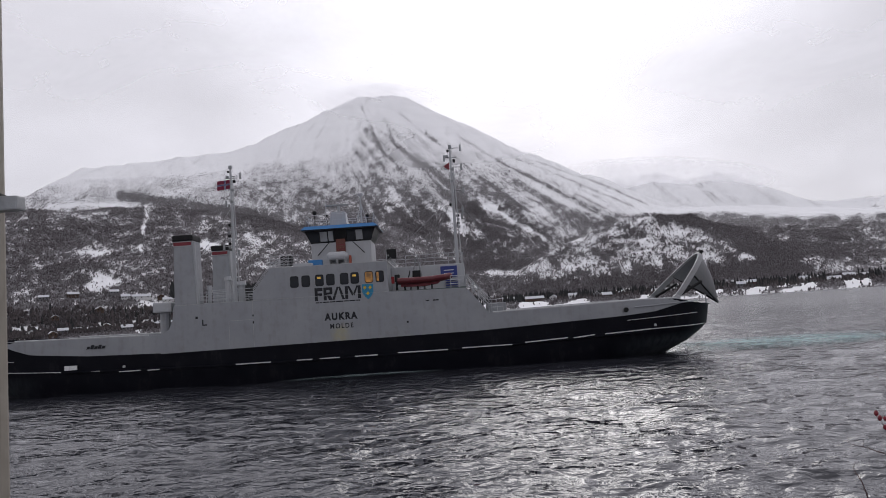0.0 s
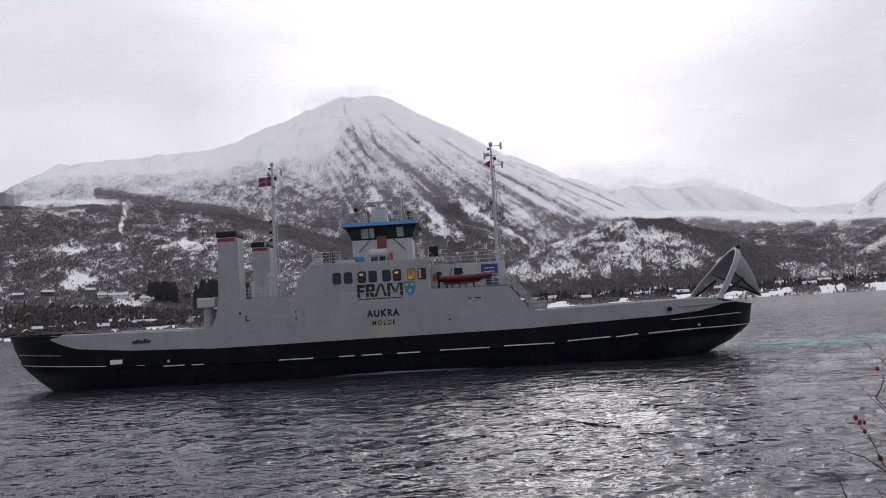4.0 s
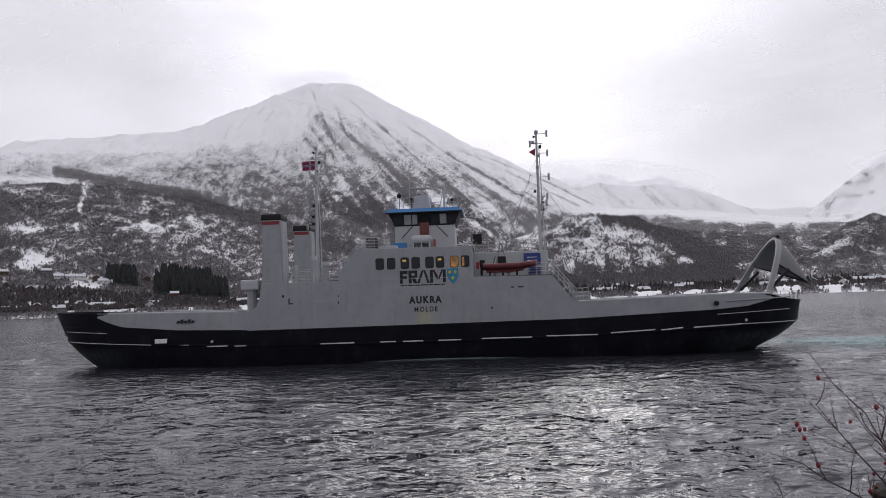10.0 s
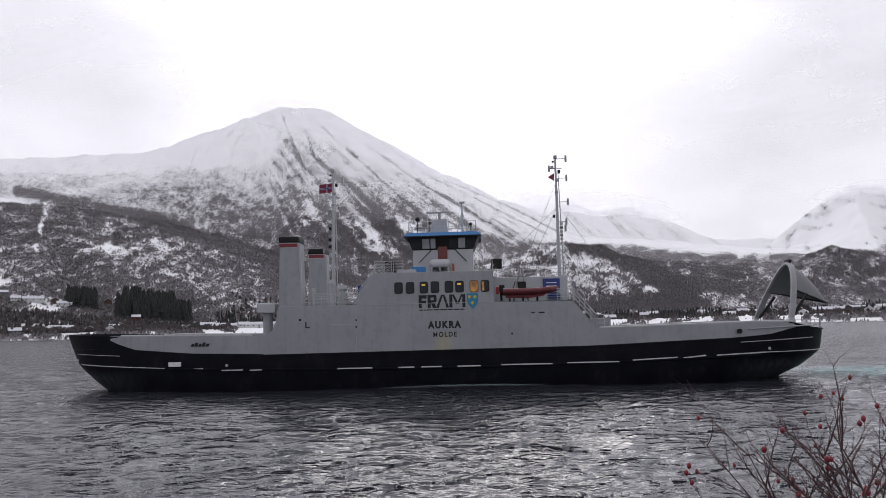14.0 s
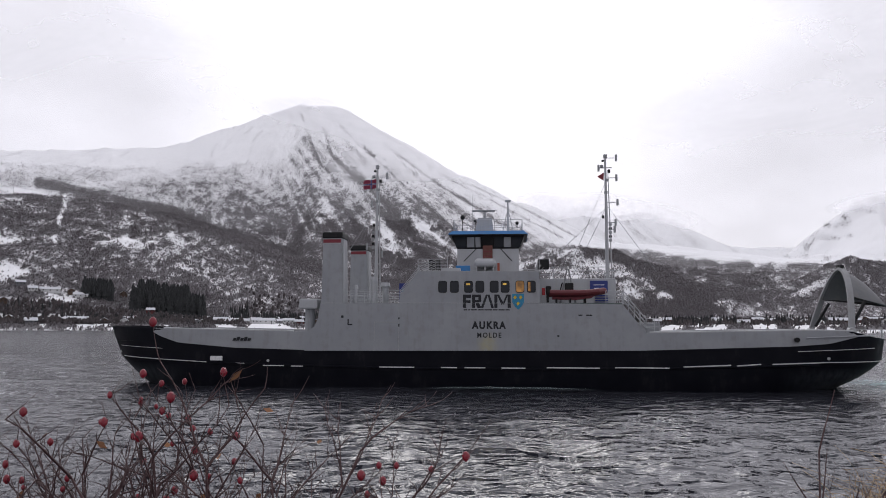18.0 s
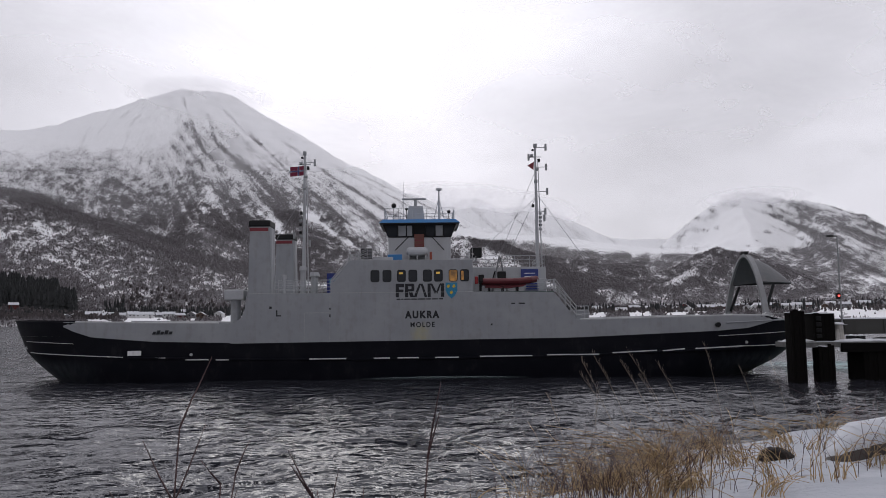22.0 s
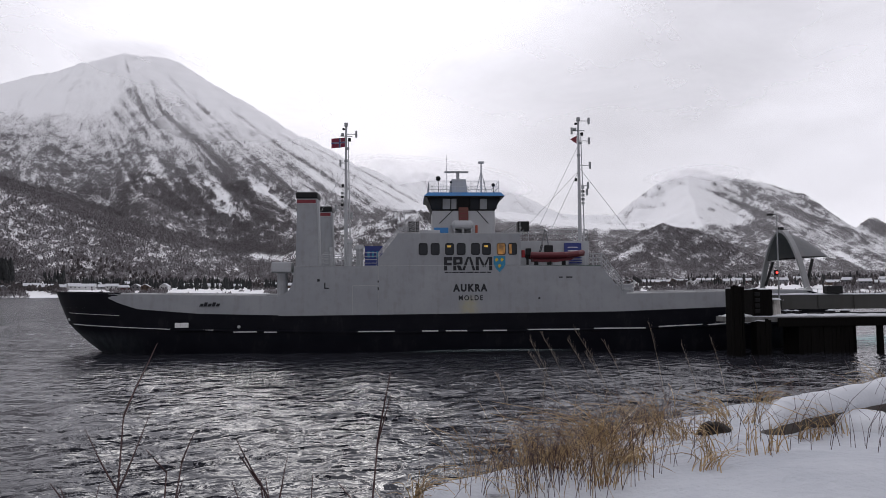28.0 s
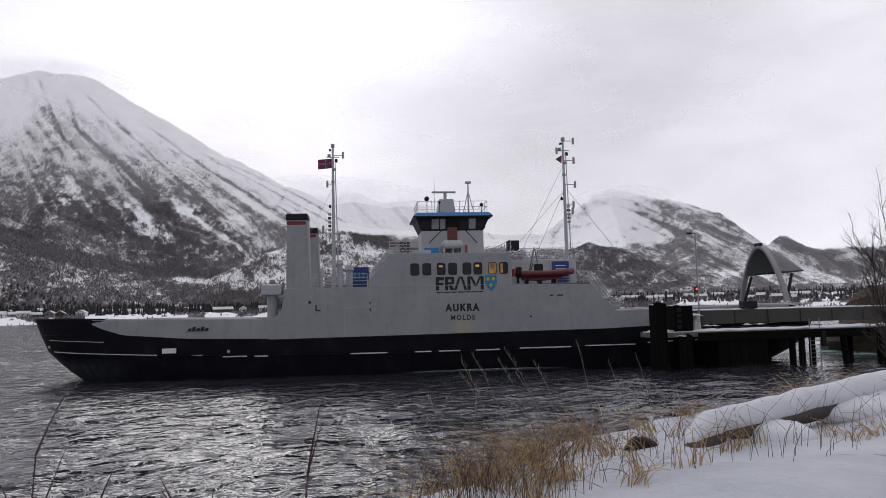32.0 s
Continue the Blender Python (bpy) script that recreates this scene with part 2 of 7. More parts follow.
def tube(bm, p, q, r, r2=None, n=8):
    p, q = Vector(p), Vector(q)
    d = q - p
    m = Matrix.Translation((p + q) / 2) @ d.to_track_quat("Z", "Y").to_matrix().to_4x4()
    bmesh.ops.create_cone(bm, cap_ends=True, segments=n, radius1=r, radius2=r if r2 is None else r2, depth=d.length, matrix=m)
    return bm


def prism(bm, pts, y0, y1):
    """An outline in x and z, drawn out from y0 to y1."""
    a = [bm.verts.new((x, y0, z)) for x, z in pts]
    b = [bm.verts.new((x, y1, z)) for x, z in pts]
    bm.faces.new(a)
    bm.faces.new(b[::-1])
    for i in range(len(pts)):
        j = (i + 1) % len(pts)
        bm.faces.new((a[j], a[i], b[i], b[j]))
    bmesh.ops.recalc_face_normals(bm, faces=bm.faces[:])
    return bm


def B():
    return bmesh.new()


def rail(name, parent, pts, height=1.05, bars=3, material="white", gap=1.3, r=0.028):
    """A ship's railing along a line of deck points: posts and bars."""
    bm = B()
    for p, q in zip(pts[:-1], pts[1:]):
        p, q = Vector(p), Vector(q)
        k = max(1, round((q - p).length / gap))
        for i in range(k + 1):
            s = p.lerp(q, i / k)
            tube(bm, s, s + Vector((0, 0, height)), r, n=5)
        for i in range(bars):
            z = Vector((0, 0, height * (1 - i / bars)))
            tube(bm, p + z, q + z, r, n=5)
    return part(name, bm, material, parent)


def sheet(name, xs, ys, height, material):
    """A ground sheet over a grid of xs and ys."""
    X, Y = np.meshgrid(xs, ys, indexing="ij")
    Z = height(X, Y)
    return grid_mesh(name, X, Y, Z, material)


def grid_mesh(name, X, Y, Z, material):
    a, b = X.shape
    me = bpy.data.meshes.new(name)
    co = np.stack([X, Y, Z], -1).reshape(-1, 3).astype(np.float32)
    i = np.arange(a * b).reshape(a, b)
    q = np.stack([i[:-1, :-1], i[1:, :-1], i[1:, 1:], i[:-1, 1:]], -1).reshape(-1, 4)
    me.vertices.add(len(co))
    me.vertices.foreach_set("co", co.ravel())
    me.loops.add(q.size)
    me.loops.foreach_set("vertex_index", q.ravel().astype(np.int32))
    me.polygons.add(len(q))
    me.polygons.foreach_set("loop_start", np.arange(0, q.size, 4, dtype=np.int32))
    me.update(calc_edges=True)
    me.polygons.foreach_set("use_smooth", np.ones(len(q), dtype=bool))
    me.materials.append(material)
    return new(name, me)


def value_noise(x, y, seed=0):
    """Smooth lattice noise in 0..1 for arrays."""
    xi, yi = np.floor(x).astype(np.int64), np.floor(y).astype(np.int64)
    fx, fy = x - xi, y - yi
    fx, fy = fx * fx * (3 - 2 * fx), fy * fy * (3 - 2 * fy)

    def h(i, j):
        k = (i * 374761393 + j * 668265263 + seed * 1442695041) & 0x7FFFFFFF
        k = ((k ^ (k >> 13)) * 1274126177) & 0x7FFFFFFF
        return ((k ^ (k >> 16)) & 0xFFFF) / 65535.0

    return (h(xi, yi) * (1 - fx) + h(xi + 1, yi) * fx) * (1 - fy) + (h(xi, yi + 1) * (1 - fx) + h(xi + 1, yi + 1) * fx) * fy


def fractal(x, y, octaves=5, seed=0, gain=0.5, ridged=False):
    total, amp, norm = 0.0, 1.0, 0.0
    for o in range(octaves):
        v = value_noise(x * 2**o + 17.3 * o, y * 2**o - 9.1 * o, seed + o)
        total = total + amp * ((1 - np.abs(2 * v - 1)) if ridged else v)
        norm += amp
        amp *= gain
    return total / norm

# ---- water ----


def water_material():
    g = Graph("fjord_water")
    swell = g.noise(0.32, 2, stretch=(0.6, 1.2, 1), warp=0.3)
    chop = g.noise(1.2, 1, 0.5, stretch=(0.85, 1.1, 1), warp=0.4)
    small = g.noise(3.1, 2, 0.5, stretch=(0.9, 1.05, 1), warp=0.5)
    gust = g.span(g.noise(0.05, 3, stretch=(0.4, 1.4, 1)), 0.35, 0.65, 0.65, 1.25)
    h = g.math("MULTIPLY_ADD", small, 0.17, g.math("MULTIPLY", chop, 0.46))
    h = g.math("ADD", g.math("MULTIPLY", swell, 0.9), g.math("MULTIPLY", h, gust))
    g.b.inputs["IOR"].default_value = 1.333
    g.b.inputs["Specular IOR Level"].default_value = 0.8
    x = g.xyz()
    out = g.math("SQRT", g.math("ADD", g.math("MULTIPLY", x[0], x[0]), g.math("MULTIPLY", x[1], x[1])))
    rough = g.math("ADD", g.span(out, 25, 90, 0.008, 0.04), g.span(out, 90, 260, 0.0, 0.14))
    return g.done((0.026, 0.027, 0.034), rough, 0.0, g.bump(h, 1.0, 0.46))


M["water"] = water_material()


def line(*spans):
    """Grid lines: (from, to, step) one after the other."""
    out = []
    for a, b, s in spans:
        out += list(np.arange(a, b, s))
    return np.array(out + [spans[-1][1]], float)


def wave_height(X, Y, cell):
    """Wind waves of five lengths; each fades out where the grid is too coarse for it."""
    z = 0.0
    for k, (long, steep) in enumerate(((6.5, 0.022), (3.0, 0.045), (1.5, 0.090), (0.8, 0.10), (0.45, 0.08))):
        a = radians((8, -14, 20, -6, 12)[k])
        u, v = X * math.cos(a) + Y * math.sin(a), -X * math.sin(a) + Y * math.cos(a)
        w = value_noise(u / (long * 0.95) + 3.3 * k, v / (long * 0.85), 300 + k) + 0.6 * value_noise(u / (0.55 * long) + 9, v / (long * 0.45), 320 + k)
        z = z + (w / 1.6 - 0.5) * 2.0 * long * steep * np.clip(1.6 - 3.0 * cell / long, 0, 1)
    gust = 0.65 + 0.7 * value_noise(X / 26, Y / 13, 340)
    return z * gust


def build_water():
    r = np.concatenate([[0.5, 2.5], np.geomspace(4, 240, 450), np.geomspace(250, 4900, 26)])
    az = np.radians(np.concatenate([np.arange(-180, -44, 8.0), np.arange(-44, 68, 0.14), np.arange(68, 181, 8.0)]))
    az[-1] = radians(180)
    A, R = np.meshgrid(az, r, indexing="ij")
    X, Y = R * np.sin(A), R * np.cos(A)
    side = np.clip((np.degrees(A) + 44) / 4, 0, 1) * np.clip((68 - np.degrees(A)) / 4, 0, 1)
    ob = grid_mesh("water", X, Y, wave_height(X, Y, R * 0.0092) * side, M["water"])
    ob.data.flip_normals()
    return tagged(ob, "grey choppy fjord water under an overcast sky", "water", kind="structure")


water = build_water()

# ---- far land ----


def at(az, el, r):
    """A ridge point by its bearing and rise in degrees and its distance."""
    a = radians(az)
    return (r * math.sin(a), r * math.cos(a), 5 + r * math.tan(radians(el)))


RIDGES = [  # ridge line, fall to the side
    ([at(-60, 7, 1900), at(-40, 8, 2000), at(-30.4, 9.6, 2050), at(-26.9, 11.9, 2150), at(-20, 12.7, 2350), at(-15, 13.5, 2600), at(-12, 14.9, 2750), at(-9, 16.0, 2850), at(-6.2, 16.9, 2900), at(-3.3, 17.0, 2900)], 0.74),
    ([at(-3.3, 17.0, 2900), at(-0.6, 15.5, 2950), at(2.5, 13.8, 3000), at(6.9, 11.8, 3100), at(11.3, 9.7, 3250), at(15.2, 7.7, 3450), at(18.1, 6.6, 3650), at(25, 4.2, 4000)], 0.68),
    ([at(-5.5, 15.9, 2800), at(-4.8, 8.5, 1900), at(-4.3, 5.0, 1500)], 0.75),
    ([at(3.5, 13.2, 2900), at(5, 7.0, 2100), at(6.5, 3.0, 1600)], 0.7),
    ([at(-27, 11.2, 2050), at(-17, 11.6, 2150), at(-12.5, 12.2, 2250)], 0.75),
    ([at(-60, 6, 1400), at(-30, 9.0, 1500), at(-21.2, 9.4, 1550), at(-13.3, 7.9, 1500), at(-8.3, 5.4, 1400), at(-2, 2.4, 1250)], 0.42),
    ([at(6.5, 3.2, 1230), at(9.2, 4.7, 1250), at(11.4, 5.5, 1280), at(13.6, 6.2, 1300), at(15.6, 6.4, 1300), at(18.3, 5.9, 1300), at(20.7, 5.0, 1290), at(22.6, 3.8, 1270), at(24.5, 2.5, 1250)], 0.66),
    ([at(11, 9.4, 4500), at(14.2, 9.1, 4500), at(16.4, 9.3, 4450), at(18, 8.4, 4450), at(20.4, 8.9, 4400), at(21.7, 7.8, 4400), at(24.3, 6.2, 4450), at(26.6, 6.0, 4600), at(30.2, 5.8, 4700), at(36, 5.6, 4700)], 0.55),
    ([at(29.0, 4.0, 3600), at(31.2, 4.9, 3500), at(32.5, 5.7, 3350), at(33.7, 7.4, 3250), at(35.0, 8.8, 3200), at(35.9, 9.0, 3200), at(37.1, 8.8, 3200), at(40.3, 8.0, 3250), at(43.9, 6.7, 3300), at(45.6, 5.4, 3350), at(47.3, 4.2, 3400), at(48.1, 4.8, 3500), at(49.8, 3.8, 3600), at(60, 3.5, 3900), at(80, 4, 4000)], 0.98),
    ([at(36.1, 8.8, 3200), at(37.0, 5.2, 2600), at(38.5, 2.6, 2150)], 0.8),
    ([at(41, 7.8, 3250), at(43, 4.2, 2600), at(46, 2.0, 2200)], 0.75),
    ([at(29.5, 2.0, 1720), at(31.1, 3.0, 1750), at(33.2, 4.3, 1780), at(34.7, 5.0, 1800), at(36.5, 4.5, 1820), at(38.1, 3.9, 1850), at(39.6, 2.9, 1850), at(41.5, 1.6, 1850)], 0.6),
    ([at(15, 6.9, 2950), at(18, 6.5, 2900), at(22.7, 6.0, 2850), at(25.8, 5.4, 2800), at(30.2, 4.9, 2800), at(32.5, 5.2, 2900)], 0.20),
]


def land_height(X, Y):
    R = np.hypot(X, Y)
    shore = 815 + 35 * (fractal(X / 260, Y / 260, 3, 3) - 0.5) * 2
    rise = R - shore
    warp = 60 * (fractal(X / 420, Y / 420, 4, 21) - 0.5)
    Xw, Yw = X + warp, Y + 60 * (fractal(X / 390 + 7, Y / 390, 4, 31) - 0.5)
    top = np.full(X.shape, -50.0)
    for pts, fall in RIDGES:
        for p, q in zip(pts[:-1], pts[1:]):
            dx, dy = q[0] - p[0], q[1] - p[1]
            s = np.clip(((Xw - p[0]) * dx + (Yw - p[1]) * dy) / (dx * dx + dy * dy), 0, 1)
            d = np.hypot(Xw - p[0] - s * dx, Yw - p[1] - s * dy)
            h = p[2] + s * (q[2] - p[2]) - fall * d * (0.72 + 0.28 * d / (d + 300))
            k = 8.0
            m = np.maximum(top, h)
            top = m + k * np.log(np.exp((top - m) / k) + np.exp((h - m) / k)) - k * 0.0
    base = np.clip(rise, -20, 30) * 0.22 + np.clip(rise - 30, 0, None) * 0.035
    U, V = 0.934 * Xw + 0.356 * Yw, -0.356 * Xw + 0.934 * Yw  # across and along the fall of the slopes
    gully = fractal(U / 95, V / 620, 5, 41, ridged=True) - 0.55
    rough = np.clip(top / 300, 0.0, 1.0)
    top = top - 9 + gully * 22 * rough * np.clip((np.degrees(np.arctan2(X, Y)) + 12) / 5, 0.25, 1) + 10 * (fractal(X / 45, Y / 45, 4, 51) - 0.5) * np.clip(top / 80, 0, 1)
    z = np.where(top > base, top, base)
    soft = np.clip(rise / 120, 0, 1)
    z = base + (z - base) * soft * soft * (3 - 2 * soft)
    return z + 1.6 * (fractal(X / 20, Y / 20, 3, 61) - 0.5) * np.clip(rise / 30, 0, 1)


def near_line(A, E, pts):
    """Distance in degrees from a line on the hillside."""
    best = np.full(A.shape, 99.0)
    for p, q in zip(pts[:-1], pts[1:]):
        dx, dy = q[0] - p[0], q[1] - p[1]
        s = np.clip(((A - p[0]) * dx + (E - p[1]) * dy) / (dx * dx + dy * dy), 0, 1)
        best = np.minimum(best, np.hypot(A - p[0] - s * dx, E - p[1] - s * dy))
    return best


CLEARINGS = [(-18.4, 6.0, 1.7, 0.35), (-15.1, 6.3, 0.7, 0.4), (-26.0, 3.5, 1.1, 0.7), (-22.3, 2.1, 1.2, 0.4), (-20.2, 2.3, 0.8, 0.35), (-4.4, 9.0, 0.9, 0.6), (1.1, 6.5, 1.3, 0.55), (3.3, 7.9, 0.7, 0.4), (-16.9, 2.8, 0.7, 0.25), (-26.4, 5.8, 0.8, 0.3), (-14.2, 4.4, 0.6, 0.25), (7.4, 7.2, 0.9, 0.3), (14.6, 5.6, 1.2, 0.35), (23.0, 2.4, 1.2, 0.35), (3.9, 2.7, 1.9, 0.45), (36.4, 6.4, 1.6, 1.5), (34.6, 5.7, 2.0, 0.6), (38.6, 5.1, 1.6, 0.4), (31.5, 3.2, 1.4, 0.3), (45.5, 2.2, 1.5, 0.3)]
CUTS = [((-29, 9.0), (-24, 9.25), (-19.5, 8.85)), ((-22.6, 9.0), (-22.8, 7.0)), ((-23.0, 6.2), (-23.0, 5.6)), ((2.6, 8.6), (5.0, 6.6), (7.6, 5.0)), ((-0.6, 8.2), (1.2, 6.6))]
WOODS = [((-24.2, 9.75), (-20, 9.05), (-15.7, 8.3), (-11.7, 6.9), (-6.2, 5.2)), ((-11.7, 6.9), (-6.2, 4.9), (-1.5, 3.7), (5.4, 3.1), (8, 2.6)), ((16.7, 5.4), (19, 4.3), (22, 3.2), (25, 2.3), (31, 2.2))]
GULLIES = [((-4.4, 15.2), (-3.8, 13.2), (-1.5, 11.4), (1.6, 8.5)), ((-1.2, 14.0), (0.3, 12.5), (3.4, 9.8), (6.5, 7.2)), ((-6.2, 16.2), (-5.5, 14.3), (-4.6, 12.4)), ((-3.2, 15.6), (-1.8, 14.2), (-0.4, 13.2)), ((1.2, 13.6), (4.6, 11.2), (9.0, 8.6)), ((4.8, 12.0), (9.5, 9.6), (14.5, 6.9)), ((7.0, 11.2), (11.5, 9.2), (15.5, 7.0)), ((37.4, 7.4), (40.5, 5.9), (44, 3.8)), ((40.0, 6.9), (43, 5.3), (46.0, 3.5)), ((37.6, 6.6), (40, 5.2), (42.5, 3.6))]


def tree_cover(X, Y, Z):
    """How thickly the slopes are wooded, 0 to 1."""
    R = np.hypot(X, Y)
    A, E = np.degrees(np.arctan2(X, Y)), np.degrees(np.arctan((Z - 5) / R))
    grain = fractal(X / 85, Y / 140, 5, 91, gain=0.6) - 0.5
    wob = 0.5 * (fractal(A / 1.1, E / 0.6, 4, 93) - 0.5)
    # the tree line runs level under the plateau and falls with the ridge
    line_e = np.interp(A, [-60, -29, -25.4, -18, -13.8, -8.7, -7.2, -5.8, -3, 0, 5, 10, 16, 20], [8.5, 10.4, 11.1, 11.4, 12.1, 12.5, 13.4, 14.8, 14.4, 13.0, 11.4, 9.6, 7.2, 6.4])
    under = line_e - E - 1.6 * wob
    c = np.interp(under, [-1.0, -0.1, 0.3, 1.2, 3.0, 5.5, 9.0], [0.0, 0.03, 0.22, 0.35, 0.50, 0.69, 0.80])
    # ribs and chutes run down from the summit, steeper to the west
    th, rad = np.arctan2(A + 13.5, np.maximum(23.0 - E, 0.5)), np.hypot(A + 13.5, 23.0 - E)
    rib = fractal(th / 0.034 + 40, rad / 9.0, 5, 97, gain=0.72) - 0.5
    w = np.clip((A + 9) / 4, 0.12, 1) * np.clip((R - 1700) / 300, 0, 1) * np.clip((E - 4.5) / 3, 0, 1)
    c = c + w * (2.0 * rib * np.clip(c * 2.4 + 0.24, 0, 1) - 0.04)
    tops = (R > 2300) & (A > -7.5) & (A < 12)
    c = c + tops * np.clip(2.4 - np.abs(under + 0.6), 0, 1) * 0.9 * np.clip(fractal(A / 0.35 + 5, E / 0.3, 4, 119, gain=0.7) - 0.54, 0, 1)
    # the bench before it: thin birch woods
    bench = (R < 1640) & (A < 2)
    c = np.where(bench, np.interp(E, [0.5, 2.0, 5.0, 8.0, 9.3], [0.84, 0.79, 0.73, 0.80, 0.72]) - 0.10 * np.clip((E - 9.0) / 0.3, 0, 1), c)
    # the valley floor and the far fells beyond it
    valley = np.clip((A - 11.5) / 5, 0, 1) * np.clip((34.5 - A) / 2, 0, 1) * ((R > 1500) & (R < 3050))
    rim = np.interp(A, [13, 17.9, 22.7, 25.8, 30.2, 33.5], [6.6, 6.2, 5.65, 5.1, 4.6, 5.0])
    c = c * (1 - valley) + valley * (0.80 * np.clip((rim - E - 0.7 * wob) / 0.45, 0.0, 1.0) + 0.02)
    fells = (R >= 3900) & (A > 9) & (A < 36)
    c = np.where(fells, 0.30 * np.clip(3 * (fractal((A + 0.9 * E) / 0.5, E / 3, 4, 103, gain=0.7) - 0.42), 0, 1), c)
    # the eastern mountain: a white face, wooded flank with slanting chutes
    east = (A > 30.5) & (R > 1950) & ((R > 2500) | (A > 33))
    th, rad = np.arctan2(A - 25.0, np.maximum(15.0 - E, 0.5)), np.hypot(A - 25.0, 15.0 - E)
    rib = fractal(th / 0.020 + 11, rad / 14.0, 4, 107, gain=0.72) - 0.5
    flank = np.clip((A - np.interp(E, [2.5, 4.0, 5.4, 6.8, 8.0, 9.0], [42.5, 41.2, 40.4, 38.4, 37.0, 36.4])) / 0.35, 0, 1)
    low = np.clip((4.7 - E + 0.05 * (A - 35)) / 0.6, 0, 1)
    ec = flank * (np.interp(E, [2, 4, 6, 8], [0.76, 0.66, 0.52, 0.36]) + 2.4 * rib) + (1 - flank) * (0.07 + 0.35 * np.clip(3 * (fractal(A / 0.6, E / 0.22, 4, 123) - 0.47), 0, 1) + 0.55 * low)
    c = np.where(east, ec, c)
    near = (R < 1500) & (A > 5) & (A < 25.5) & (Z > 20)
    foot = (R < 1960) & (A > 28.8) & (A < 42.5) & (Z > 24)
    mottle = fractal(A / 0.62, E / 0.34, 5, 117, gain=0.72) - 0.5
    c = c + (0.5 * grain + 1.25 * mottle) * np.clip(c * 2.2, 0, 1) * np.where(fells | near, 0.2, 1.0)
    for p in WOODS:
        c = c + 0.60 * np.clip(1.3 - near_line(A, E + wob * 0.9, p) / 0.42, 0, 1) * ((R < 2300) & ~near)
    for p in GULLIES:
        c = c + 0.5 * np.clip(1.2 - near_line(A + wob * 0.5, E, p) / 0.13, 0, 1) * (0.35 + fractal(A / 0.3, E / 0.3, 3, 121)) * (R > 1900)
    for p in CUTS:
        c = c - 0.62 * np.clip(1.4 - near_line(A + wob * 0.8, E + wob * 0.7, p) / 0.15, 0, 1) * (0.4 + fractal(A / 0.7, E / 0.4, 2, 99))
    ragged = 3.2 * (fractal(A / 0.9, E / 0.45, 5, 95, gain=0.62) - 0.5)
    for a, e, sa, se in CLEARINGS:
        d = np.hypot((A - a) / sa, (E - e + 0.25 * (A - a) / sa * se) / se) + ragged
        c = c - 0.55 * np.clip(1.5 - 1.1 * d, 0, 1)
    # the near hill: an open rocky knob, dark woods along its eastern brow and foot
    brow = np.interp(A, [5, 9.2, 11.4, 13.6, 15.6, 18.3, 20.7, 22.6, 25], [3.0, 4.5, 5.2, 5.9, 6.0, 5.6, 4.7, 3.5, 2.0])
    patch = fractal(A / 0.75, E / 0.36, 5, 109, gain=0.68)
    k = 0.46 + 1.7 * (patch - 0.5) - 0.34 * np.clip(1.2 - np.hypot((A - 14.3) / 1.5, (E - 5.8) / 0.30), 0, 1) - 0.30 * np.clip(1.2 - np.hypot((A - 17.4) / 0.8, (E - 4.5) / 0.28), 0, 1)
    k = k + 0.75 * np.clip((A - 15.6) / 1.4, 0, 1) * np.clip(1.15 - (brow - E) / (0.30 + 0.12 * np.clip(A - 15.6, 0, 6)), 0, 1) + 0.55 * np.clip((2.3 - E) / 0.8, 0, 1) + 0.4 * np.clip((A - 20) / 2, 0, 1)
    k = k - 0.8 * np.clip(1.2 - np.hypot((A - 22.2) / 0.9, (E - 2.3 + 0.25 * (A - 22.2)) / 0.35), 0, 1)
    c = np.where(near, k, c)
    k = 0.74 + 1.2 * (patch - 0.5) - 0.45 * np.clip(1.3 - np.hypot((A - 32.2) / 1.3, (E - 2.9 - 0.45 * (A - 32.2)) / 0.35), 0, 1) - 0.35 * np.clip(1.2 - np.hypot((A - 36.8) / 0.8, (E - 3.6) / 0.4), 0, 1)
    c = np.where(foot, k, c)
    # fields and alder woods along the shore
    field = fractal(A / 1.6, E / 0.5, 4, 113, gain=0.6)
    shore = np.where(field > np.interp(A, [-30, -11, -9, 6, 12, 60], [0.44, 0.44, 0.53, 0.53, 0.49, 0.50]), 0.9, 0.05)
    c = np.where(Z < 17, shore * np.interp(Z, [2.0, 4.0, 14, 17], [0.6, 1.0, 1.0, 0.9]), c)
    return np.clip(c, 0.0, 0.94)


